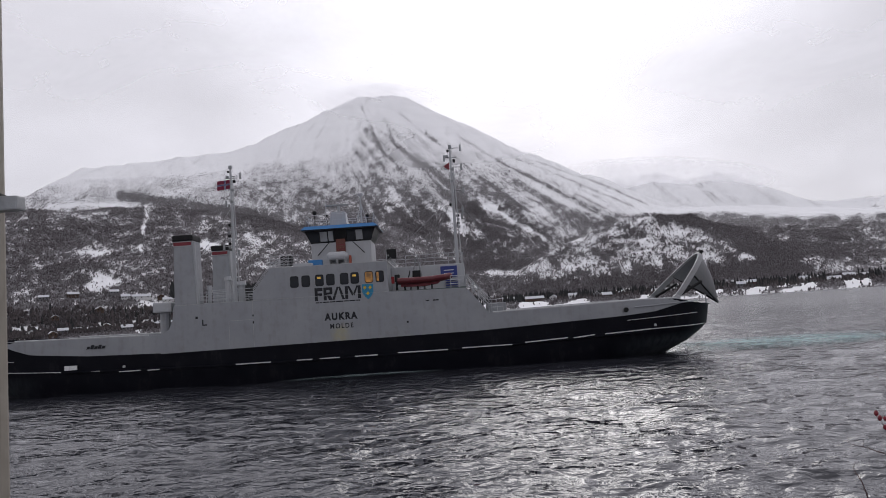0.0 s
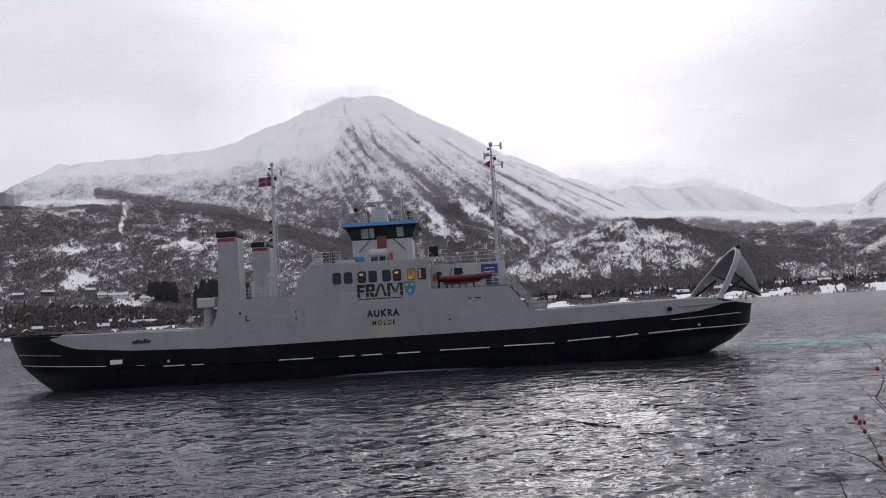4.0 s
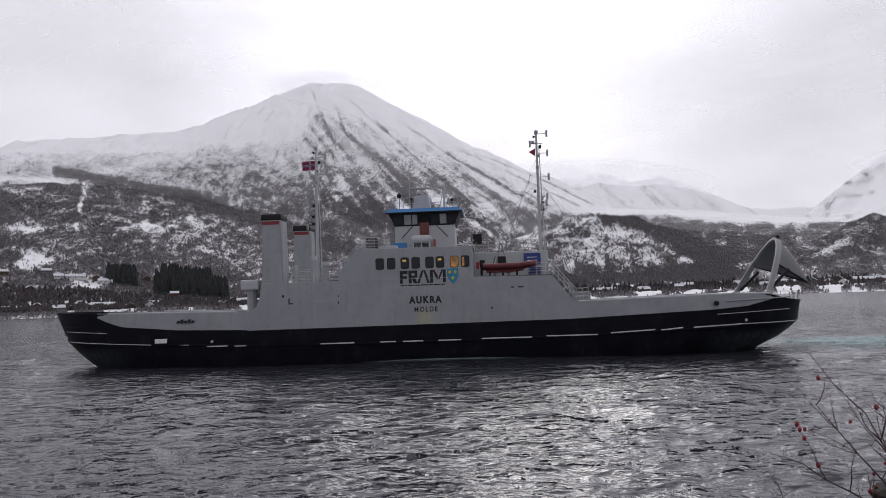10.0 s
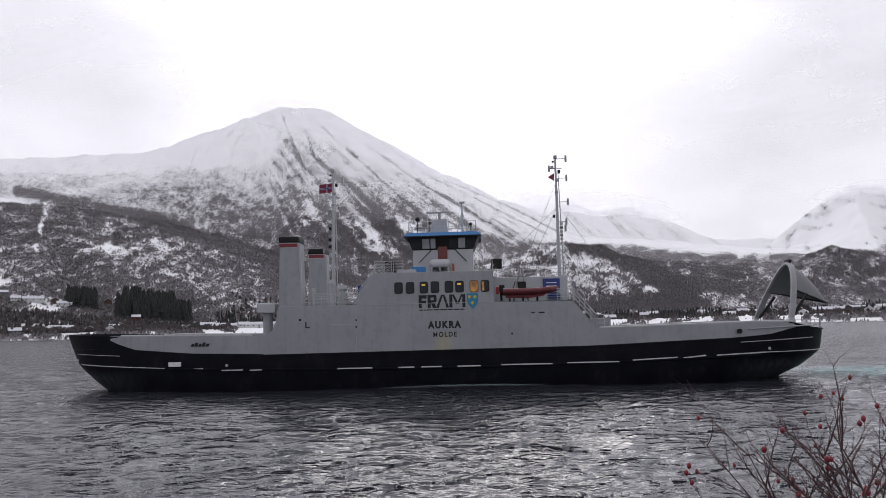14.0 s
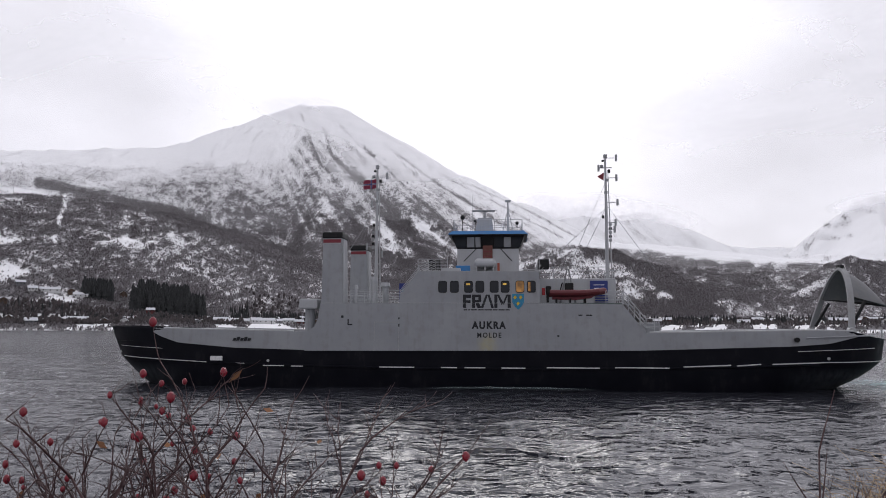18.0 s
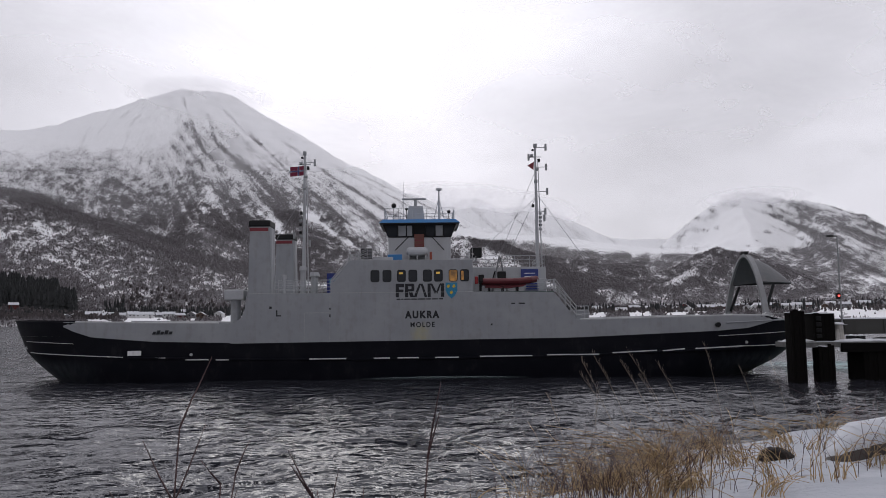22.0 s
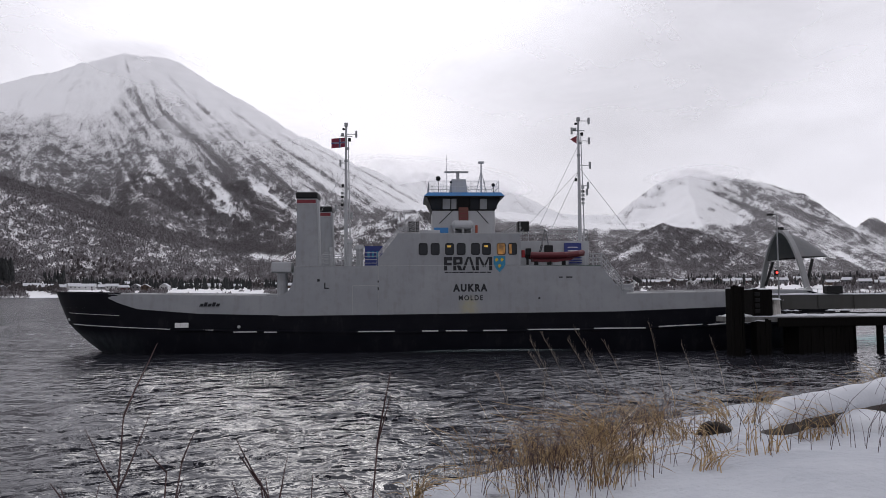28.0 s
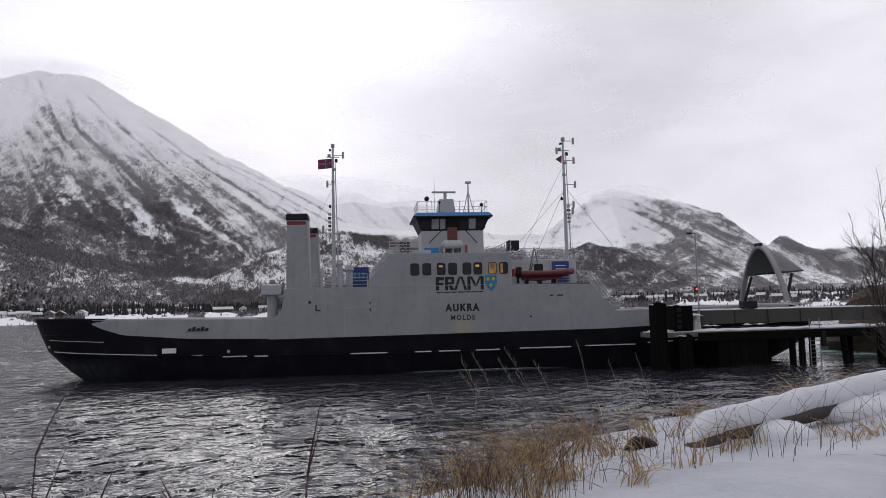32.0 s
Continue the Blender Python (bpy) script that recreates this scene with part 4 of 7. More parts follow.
    rail("forward_rail", ferry, [(12.2, 0.3, 6.85), (13.9, 0.3, 4.6), (14.6, 0.3, 4.55)], 1.1, 3, "white", 0.8)
    rail("forward_rail", ferry, [(12.2, 0.1, 6.85), (10.8, 0.1, 6.9)], 1.0, 3, "white", 0.8)
    rail("forward_rail", ferry, [(12.3, 1.5, 6.85), (14.2, 1.5, 4.7), (15.2, 1.5, 4.7)], 1.0, 3, "white", 0.8)
    rail("forward_rail", ferry, [(12.1, 0.3, 6.9), (12.1, 11.8, 6.9)], 1.0, 3)
    bm = B()
    box(bm, 13.9, 15.6, 3.0, 5.0, 4.4, 5.4, 0.06)
    part("deck_locker", bm, "hull_grey", ferry)
    # blue panel on the stair house
    bm = B()
    prism(bm, [(-7.75, 7.3), (-6.3, 7.3), (-6.06, 8.2), (-6.06, 9.2), (-7.75, 9.2)], 11.0, 11.15)
    s = part("stair_panel", bm, "sign_blue", ferry, "blue panel at the stair head")
    for i in range(3):
        bm = B()
        box(bm, -7.5 + i * 0.42, -7.3 + i * 0.42, 10.96, 11.0, 8.1, 8.7)
        part("panel_mark", bm, "teal", s)


def build_wheelhouse(ferry):
    bm = B()
    box(bm, -1.5, 3.9, 3.9, 8.1, 9.56, 11.8, 0.05)
    house = part("wheelhouse", bm, "white", ferry, "white wheelhouse with a blue roof")
    # the glazed band leans outwards
    x0, x1, y0, y1 = -1.5, 3.9, 3.9, 8.1
    bm = B()
    a = [bm.verts.new(v) for v in ((x0, y0, 11.8), (x1, y0, 11.8), (x1, y1, 11.8), (x0, y1, 11.8))]
    b = [bm.verts.new(v) for v in ((x0 - 0.5, y0 - 0.5, 12.95), (x1 + 0.5, y0 - 0.5, 12.95), (x1 + 0.5, y1 + 0.5, 12.95), (x0 - 0.5, y1 + 0.5, 12.95))]
    bm.faces.new(a[::-1])
    bm.faces.new(b)
    for i in range(4):
        j = (i + 1) % 4
        bm.faces.new((a[i], a[j], b[j], b[i]))
    part("window_band", bm, "black", house)

    def lean(u, z, out):
        f = (z - 11.8) / 1.15
        return (u, y0 - 0.5 * f - out, z)

    for p, q, kind in ((-1.62, -0.72, "glass"), (-0.62, 0.02, "sky_pane"), (0.12, 0.56, "sky_pane"), (1.78, 2.5, "glass"), (2.6, 3.2, "sky_pane"), (3.3, 4.05, "glass")):
        bm = B()
        vs = [lean(p, 11.93, 0.02), lean(q, 11.93, 0.02), lean(q, 12.78, 0.02), lean(p, 12.78, 0.02)]
        bm.faces.new([bm.verts.new(v) for v in vs])
        pane = part("bridge_window", bm, kind, house)
    for u in (-0.67, 0.07, 0.62, 1.72, 2.55, 3.25):
        bm = B()
        tube(bm, lean(u, 11.85, 0.02), lean(u, 12.9, 0.02), 0.035, n=5)
        part("mullion", bm, "black", house)
    bm = B()
    box(bm, 0.75, 1.6, 3.78, 3.92, 10.75, 12.75, 0.03)
    part("door", bm, "door_brown", house, "varnished brown bridge door")
    for i in range(5):
        bm = B()
        box(bm, 0.8, 1.55, 3.74, 3.78, 10.9 + i * 0.2, 10.98 + i * 0.2)
        part("door_slat", bm, "dark_red" if i % 2 else "door_brown", house)
    for u, v in ((-0.9, 0.2), (3.3, 2.3)):
        bm = B()
        tube(bm, (u, 3.75, 10.7), (v, 3.4, 11.75), 0.04, n=5)
        part("brace", bm, "black", house)
    bm = B()
    box(bm, -2.2, 4.62, 3.0, 9.0, 12.9, 13.0)
    part("roof_soffit", bm, "black", house)
    bm = B()
    a = [(-2.25, 2.95), (4.67, 2.95), (4.67, 9.05), (-2.25, 9.05)]
    lo = [bm.verts.new((x, y, 12.98)) for x, y in a]
    hi = [bm.verts.new((x, y, 13.3)) for x, y in ((-1.9, 3.2), (4.32, 3.2), (4.32, 8.8), (-1.9, 8.8))]
    bm.faces.new(lo[::-1])
    bm.faces.new(hi)
    for i in range(4):
        j = (i + 1) % 4
        bm.faces.new((lo[i], lo[j], hi[j], hi[i]))
    part("roof", bm, "blue", house, "bright blue roof edge")
    rail("roof_rail", house, [(-1.8, 3.4, 13.3), (4.2, 3.4, 13.3), (4.2, 8.6, 13.3), (-1.8, 8.6, 13.3), (-1.8, 3.4, 13.3)], 1.0, 2, "white", 1.2, 0.024)
    bm = B()
    prism(bm, [(0.0, 13.3), (1.7, 13.3), (1.5, 14.75), (0.25, 14.75)], 5.2, 6.8)
    part("radar_house", bm, "white", house)
    bm = B()
    tube(bm, (0.85, 6, 14.75), (0.85, 6, 15.4), 0.14, n=8)
    box(bm, -0.35, 1.8, 5.9, 6.1, 15.42, 15.58, 0.03)
    radar = part("radar_scanner", bm, "galv", house)
    bm = B()
    tube(bm, (2.95, 6, 13.3), (2.95, 6, 16.4), 0.09, 0.06, n=8)
    tube(bm, (2.4, 6, 13.3), (2.9, 6, 15.4), 0.04, n=5)
    tube(bm, (3.5, 6, 13.3), (3.0, 6, 15.4), 0.04, n=5)
    box(bm, 2.7, 3.2, 5.8, 6.2, 16.3, 16.45)
    part("signal_mast", bm, "white", house)
    bm = B()
    tube(bm, (-0.2, 5, 13.3), (-0.2, 5, 16.9), 0.03, 0.012, n=5)
    part("whip_aerial", bm, "white", house)
    for x, z, r in ((-1.0, 14.55, 0.22), (0.1, 14.25, 0.12), (3.75, 14.0, 0.16)):
        bm = B()
        tube(bm, (x, 3.6, 13.3), (x, 3.6, z), 0.03, n=5)
        bmesh.ops.create_uvsphere(bm, u_segments=10, v_segments=7, radius=r, matrix=Matrix.Translation((x, 3.6, z)))
        part("searchlight", bm, "black", house)
    # gear on the bridge deck
    for i in range(2):
        bm = B()
        tube(bm, (0.3, 2.4 + i * 1.0, 10.45), (1.7, 2.4 + i * 1.0, 10.45), 0.36, n=14)
        tube(bm, (0.12, 2.4 + i * 1.0, 10.45), (0.3, 2.4 + i * 1.0, 10.45), 0.2, 0.36, n=14)
        tube(bm, (1.7, 2.4 + i * 1.0, 10.45), (1.88, 2.4 + i * 1.0, 10.45), 0.36, 0.2, n=14)
        part("raft_canister", bm, "white", ferry, "white life raft canister")
    for x in (0.3, 1.0, 1.7):
        bm = B()
        box(bm, x - 0.04, x + 0.04, 2.1, 3.7, 9.56, 10.15)
        part("raft_cradle", bm, "steel", ferry)
    bm = B()
    box(bm, -1.45, -0.25, 1.6, 2.3, 9.56, 10.15, 0.05)
    part("blue_chest", bm, "blue", ferry)
    bm = B()
    box(bm, 2.05, 2.25, 2.2, 2.5, 9.7, 10.4, 0.04)
    part("orange_case", bm, "orange", ferry)
    for x in (-3.6, 5.42):
        bm = B()
        box(bm, x, x + 0.9, 0.5, 1.5, 9.75, 10.55, 0.03)
        b = part("light_box", bm, "black", ferry, "black box for the side light")
        bm = B()
        tube(bm, (x + 0.45, 1.0, 9.5), (x + 0.45, 1.0, 9.8), 0.06, n=6)
        part("light_post", bm, "steel", b)
    bm = B()
    box(bm, 5.55, 5.68, 0.46, 0.5, 9.95, 10.1)
    part("side_light", bm, "lamp_white", ferry)
    bm = B()
    box(bm, -2.6, -1.0, 0.6, 3.0, 9.56, 9.85, 0.03)
    part("hatch", bm, "white", ferry)


def build_funnels(ferry):
    for y0, y1, x in ((0.0, 2.0, 0.0), (10.0, 12.0, 0.1)):
        bm = B()
        prism(bm, [(-12.62 + x, 4.6), (-10.7 + x, 4.6), (-10.92 + x, 12.5), (-12.48 + x, 12.5)], y0, y1)
        f = part("funnel", bm, "hull_grey", ferry, "tall square grey funnel with a black cap")
        bm = B()
        box(bm, -12.6 + x, -10.85 + x, y0 - 0.08, y1 + 0.08, 12.36, 12.9, 0.12)
        part("funnel_cap", bm, "black", f)
        for i in range(3):
            bm = B()
            tube(bm, (-12.2 + i * 0.5 + x, y0 + 0.9, 12.9), (-12.2 + i * 0.5 + x, y0 + 0.9, 12.98), 0.2, n=10)
            part("exhaust_pipe", bm, "black", f)
        for z, h, m in ((12.02, 0.30, "dark_red"), (11.95, 0.06, "steel")):
            bm = B()
            box(bm, -12.5 + x, -11.0 + x, y0 - 0.03, y0 + 0.05, z - 0.03, z + h - 0.04)
            part("funnel_band", bm, m, f)
        bm = B()
        tube(bm, (-10.75 + x, y0 + 0.3, 6.95), (-10.9 + x, y0 + 0.3, 12.3), 0.16, n=8)
        part("vent_pipe", bm, "white", f)
    bm = B()
    tube(bm, (-13.75, 0.9, 4.4), (-13.75, 0.9, 6.5), 0.42, n=12)
    v = part("vent_trunk", bm, "hull_grey", ferry)
    bm = B()
    box(bm, -14.55, -12.95, 0.2, 1.7, 6.45, 7.3, 0.12)
    part("vent_head", bm, "white", v)
    bm = B()
    tube(bm, (-13.75, 11.1, 4.4), (-13.75, 11.1, 6.5), 0.42, n=12)
    v = part("vent_trunk", bm, "hull_grey", ferry)
    bm = B()
    box(bm, -14.55, -12.95, 10.3, 11.8, 6.45, 7.3, 0.12)
    part("vent_head", bm, "white", v)
    for x, y, h, r in ((-9.9, 1.0, 1.2, 0.16), (-8.4, 1.3, 1.9, 0.22), (-7.7, 3.0, 1.5, 0.3)):
        bm = B()
        tube(bm, (x, y, 6.95), (x, y, 6.95 + h), r, n=10)
        tube(bm, (x, y, 6.95 + h), (x, y, 7.3 + h), r * 1.5, r * 1.2, n=10)
        part("mushroom_vent", bm, "white", ferry)


def build_masts(ferry):
    for x, y, z0, top, name in ((-9.1, 6.0, 6.95, 19.9, "after_mast"), (11.62, 5.2, 6.95, 20.3, "fore_mast")):
        bm = B()
        tube(bm, (x, y, z0), (x, y, top), 0.19, 0.09, n=10)
        mast = part(name, bm, "white", ferry, "slim white signal mast")
        bm = B()
        tube(bm, (x + 0.42, y - 0.1, z0), (x + 0.2, y - 0.1, top - 1.5), 0.055, 0.04, n=6)
        for i in range(14):
            z = z0 + 1 + i * 0.7
            tube(bm, (x, y, z), (x + 0.3 * (1 - i / 14), y + 0.1, z), 0.018, n=4)
        part("mast_ladder", bm, "white", mast)
        arms = ((top - 1.0, 0.9, 1), (top - 3.6, 0.5, -1), (top - 7.6, 0.9, -1), (top - 8.3, 0.5, 1)) if x < 0 else ((top - 0.3, 0.95, 1), (top - 1.2, 0.6, -1), (top - 2.1, 0.95, 1), (top - 4.3, 1.0, 1), (top - 6.1, 0.8, 1), (top - 6.7, 0.7, 1))
        for z, w, s in arms:
            bm = B()
            tube(bm, (x, y, z), (x + s * w, y, z), 0.035, n=5)
            box(bm, x + s * w - 0.09, x + s * w + 0.09, y - 0.1, y + 0.1, z - 0.3, z + 0.3, 0.03)
            part("lantern_arm", bm, "galv", mast)
        # lamps, horn and aerials crowded near the top
        for dx, dz, sx, sz in ((0.0, -0.15, 0.16, 0.34), (-0.32, -1.05, 0.14, 0.24), (0.30, -1.5, 0.12, 0.30), (-0.22, -0.55, 0.10, 0.16), (0.12, -2.3, 0.16, 0.22), (0.0, -3.4, 0.15, 0.24), (-0.28, -5.6, 0.10, 0.26)):
            bm = B()
            box(bm, x + dx - sx, x + dx + sx, y - 0.14, y + 0.14, top + dz - sz / 2, top + dz + sz / 2, 0.04)
            part("mast_fitting", bm, "galv" if sx > 0.13 else "black", mast)
        bm = B()
        tube(bm, (x - 0.55, y, top - 1.18), (x + 0.55, y, top - 1.18), 0.04, n=5)
        part("yard", bm, "galv", mast)
        for i in range(5):
            bm = B()
            z = top - 7.8 + i * 0.35
            box(bm, x + (0.2 if x > 0 else -0.45), x + (0.45 if x > 0 else -0.2), y - 0.12, y + 0.12, z, z + 0.22, 0.03)
            part("mast_lantern", bm, "black" if i % 2 else "galv", mast)
    stays = (((11.6, 5.2, 15.5), (5.6, 0.3, 9.6)), ((11.6, 5.2, 15.5), (8.5, 4.6, 9.3)), ((11.65, 5.2, 15.8), (15.2, 2.0, 9.6)), ((-9.1, 6, 16), (-12.0, 1, 9)), ((11.6, 5.2, 17.8), (8.2, 11.5, 9.3)))
    for a, b in stays:
        bm = B()
        tube(bm, a, b, 0.02, n=4)
        part("stay_wire", bm, "galv", ferry)
    build_flag(ferry, -9.2, 6.0, 17.75)
    bm = B()
    r = [(11.5, 5.2, 18.7), (10.9, 5.25, 18.35), (11.45, 5.2, 17.95)]
    vs = [bm.verts.new(v) for v in r] + [bm.verts.new((v[0], v[1] + 0.04, v[2])) for v in r]
    bm.faces.new(vs[:3])
    bm.faces.new(vs[3:][::-1])
    for i in range(3):
        j = (i + 1) % 3
        bm.faces.new((vs[j], vs[i], vs[i + 3], vs[j + 3]))
    bmesh.ops.recalc_face_normals(bm, faces=bm.faces[:])
    part("pennant", bm, "dark_red", ferry, "red pennant on the fore mast")


def build_flag(ferry, x, y, z):
    """A red flag with a white-edged blue cross, blowing aft, in joined strips."""
    w, h, n = 1.2, 0.86, 10
    for name, rects, m, off in (("flag_field", [(0, w, 0, h)], "flag_red", 0.0), ("flag_cross", [(0.40, 0.54, 0, h), (0, w, 0.36, 0.50)], "steel", 0.012), ("flag_cross", [(0.43, 0.51, 0, h), (0, w, 0.39, 0.47)], "sign_blue", 0.022)):
        bm = B()
        for a, b, c, d in rects:
            for s in (-1, 1):
                row = []
                for i in range(n + 1):
                    u = a + (b - a) * i / n
                    wave = 0.10 * math.sin(u * 5.0) * u
                    row.append([bm.verts.new((x - u, y + wave + s * (0.015 + off), z + v - 0.12 * u)) for v in (c, d)])
                for p, q in zip(row[:-1], row[1:]):
                    bm.faces.new((p[0], q[0], q[1], p[1]))
        part(name, bm, m, ferry)


def build_marks(ferry):
    def letters(text, x, z, size, width, name, bold, gap):
        cu = bpy.data.curves.new(name, "FONT")
        cu.body, cu.size, cu.extrude, cu.offset = text, size, 0.006, bold
        cu.space_character = gap
        ob = new(name, cu)
        bpy.context.view_layer.update()
        me = bpy.data.meshes.new_from_object(ob)
        bpy.data.objects.remove(ob)
        co = np.empty(len(me.vertices) * 3)
        me.vertices.foreach_get("co", co)
        co = co.reshape(-1, 3)
        co[:, 0] = (co[:, 0] - co[:, 0].min()) * width / np.ptp(co[:, 0])
        co[:, 1] = co[:, 1] - co[:, 1].min()
        k = np.stack([co[:, 0] + x, -0.06 - co[:, 2], co[:, 1] + z], -1)
        me.vertices.foreach_set("co", k.ravel())
        me.materials.clear()
        me.materials.append(M["dark_letter"])
        ob = new(name, me)
        ob.parent = ferry
        return ob

    tagged(letters("AUKRA", -0.0, 4.82, 0.78, 2.78, "name_lettering", 0.040, 1.3), "black ship's name painted on the side")
    tagged(letters("MOLDE", 0.45, 4.12, 0.56, 1.95, "port_lettering", 0.012, 1.35), "black home port painted on the side")
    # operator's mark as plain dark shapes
    z0, z1, y = 6.95, 7.86, -0.066
    shapes = [[(-1.3, z0), (-1.1, z0), (-1.1, z1), (-1.3, z1)], [(-1.05, 7.64), (-0.62, 7.64), (-0.62, z1), (-1.05, z1)], [(-1.05, 7.28), (-0.68, 7.28), (-0.68, 7.46), (-1.05, 7.46)],
              [(-0.45, z0), (-0.25, z0), (-0.25, z1), (-0.45, z1)], [(-0.2, 7.7), (0.28, 7.7), (0.28, z1), (-0.2, z1)], [(0.14, 7.42), (0.32, 7.42), (0.32, 7.78), (0.14, 7.78)], [(-0.2, 7.36), (0.28, 7.36), (0.28, 7.48), (-0.2, 7.48)], [(0.05, z0), (0.32, z0), (0.1, 7.3), (-0.15, 7.3)],
              [(0.35, z0), (0.6, z0), (0.95, z1), (0.75, z1)], [(0.98, z1), (1.18, z1), (1.5, z0), (1.25, z0)],
              [(1.62, z0), (1.82, z0), (1.82, z1), (1.62, z1)], [(1.86, z1), (2.06, z1), (2.36, 7.3), (2.2, 7.15)], [(2.4, 7.3), (2.66, z1), (2.82, z1), (2.5, 7.15)], [(2.85, z0), (3.05, z0), (3.05, z1), (2.85, z1)]]
    for s in shapes:
        bm = B()
        mx, mz = sum(a for a, _ in s) / len(s), sum(b for _, b in s) / len(s)
        bold = [(a + math.copysign(0.045, a - mx), b + math.copysign(0.012, b - mz)) for a, b in s]
        prism(bm, [(-0.68 + (a + 1.3) * 0.878, 6.55 + (b - z0) * 1.16) for a, b in bold], y, y + 0.02)
        part("mark_shape", bm, "dark_letter", ferry)
    x = -0.66
    for w in (0.30, 0.16, 0.52, 0.44, 0.62, 0.38, 0.50, 0.34):
        bm = B()
        box(bm, x, x + w, -0.064, -0.05, 6.33, 6.42)
        part("small_print", bm, "dark_letter", ferry)
        x += w + 0.07
    bm = B()
    prism(bm, [(3.3, 7.68), (4.25, 7.68), (4.25, 7.0), (4.06, 6.66), (3.78, 6.38), (3.5, 6.66), (3.3, 7.0)], -0.07, -0.05)
    sh = part("shield", bm, "teal", ferry, "blue shield with yellow figures")
    for x, z in ((3.5, 7.22), (3.95, 7.22), (3.74, 6.72)):
        bm = B()
        prism(bm, [(x, z), (x + 0.17, z + 0.15), (x + 0.1, z + 0.3), (x - 0.02, z + 0.3), (x - 0.1, z + 0.15)], -0.085, -0.068)
        part("shield_figure", bm, "yellow", sh)
    for i in range(5):
        bm = B()
        x = -20.1 + i * 0.32
        prism(bm, [(x, 3.78), (x + 0.24, 3.78), (x + 0.34, 4.1 if i % 2 else 4.0), (x + 0.1, 4.1 if i % 2 else 4.0)], -0.085, -0.02)
        part("mark_shape", bm, "dark_letter", ferry)
    for x, z, w, h in ((-10.3, 5.1, 0.1, 0.5), (-10.25, 5.1, 0.35, 0.1), (-10.85, 5.7, 0.2, 0.2), (-6.05, 5.6, 0.1, 0.15), (-6.05, 5.0, 0.1, 0.22), (8.6, 5.9, 0.3, 0.1), (9.2, 5.9, 0.5, 0.1), (6.9, 4.2, 0.15, 0.15)):
        bm = B()
        box(bm, x, x + w, -0.075, -0.04, z, z + h)
        part("draught_mark", bm, "dark_letter", ferry)


def build_rescue_boat(ferry):
    """A red inflatable on its cradle, with its davit."""
    pts = [(6.35, 0.1), (7.5, 0.0), (9.2, 0.05), (10.2, 0.35), (10.75, 0.85), (10.2, 1.35), (9.2, 1.65), (7.5, 1.7), (6.35, 1.6)]
    zs = [7.75, 7.72, 7.74, 7.85, 7.95, 7.85, 7.74, 7.72, 7.75]
    bm = B()
    for (a, b), (c, d), za, zb in zip(pts[:-1], pts[1:], zs[:-1], zs[1:]):
        tube(bm, (a, b, za), (c, d, zb), 0.27, n=12)
        bmesh.ops.create_uvsphere(bm, u_segments=12, v_segments=8, radius=0.27, matrix=Matrix.Translation((c, d, zb)))
    boat = part("rescue_boat", bm, "boat_red", ferry, "red inflatable rescue boat on its cradle")
    bm = B()
    prism(bm, [(6.5, 7.7), (10.3, 7.8), (9.7, 7.35), (8.5, 7.2), (6.6, 7.25)], 0.3, 1.4)
    part("boat_hull", bm, "dark_red", boat)
    bm = B()
    box(bm, 6.05, 6.5, 0.6, 1.1, 7.7, 8.35, 0.08)
    box(bm, 6.1, 6.3, 0.75, 0.95, 7.0, 7.7, 0.03)
    part("outboard_motor", bm, "black", boat)
    bm = B()
    box(bm, 7.6, 8.3, 0.6, 1.1, 7.8, 8.6, 0.08)
    tube(bm, (7.2, 0.5, 7.9), (7.4, 0.5, 8.6), 0.03, n=5)
    tube(bm, (7.2, 1.2, 7.9), (7.4, 1.2, 8.6), 0.03, n=5)
    tube(bm, (7.4, 0.5, 8.6), (7.4, 1.2, 8.6), 0.03, n=5)
    part("console", bm, "black", boat)
    for x in (6.9, 8.0, 9.2):
        bm = B()
        box(bm, x - 0.06, x + 0.06, 0.3, 1.4, 6.94, 7.35)
        part("boat_cradle", bm, "black", ferry)
    bm = B()
    tube(bm, (7.3, 2.4, 6.94), (7.95, 2.2, 10.1), 0.10, 0.06, n=8)
    tube(bm, (8.6, 2.4, 6.94), (7.98, 2.2, 10.1), 0.10, 0.06, n=8)
    tube(bm, (7.95, 2.2, 10.05), (7.95, 0.9, 9.7), 0.07, n=8)
    tube(bm, (7.6, 2.35, 8.5), (8.35, 2.35, 8.5), 0.05, n=6)
    part("davit", bm, "galv", ferry, "grey boat davit")
    bm = B()
    tube(bm, (7.95, 0.95, 9.65), (7.95, 0.95, 8.5), 0.015, n=4)
    part("davit_fall", bm, "galv", ferry)
    bm = B()
    box(bm, 5.75, 6.0, 0.8, 1.2, 7.6, 8.2, 0.04)
    part("fire_cabinet", bm, "red", ferry, "red fire hose cabinet")


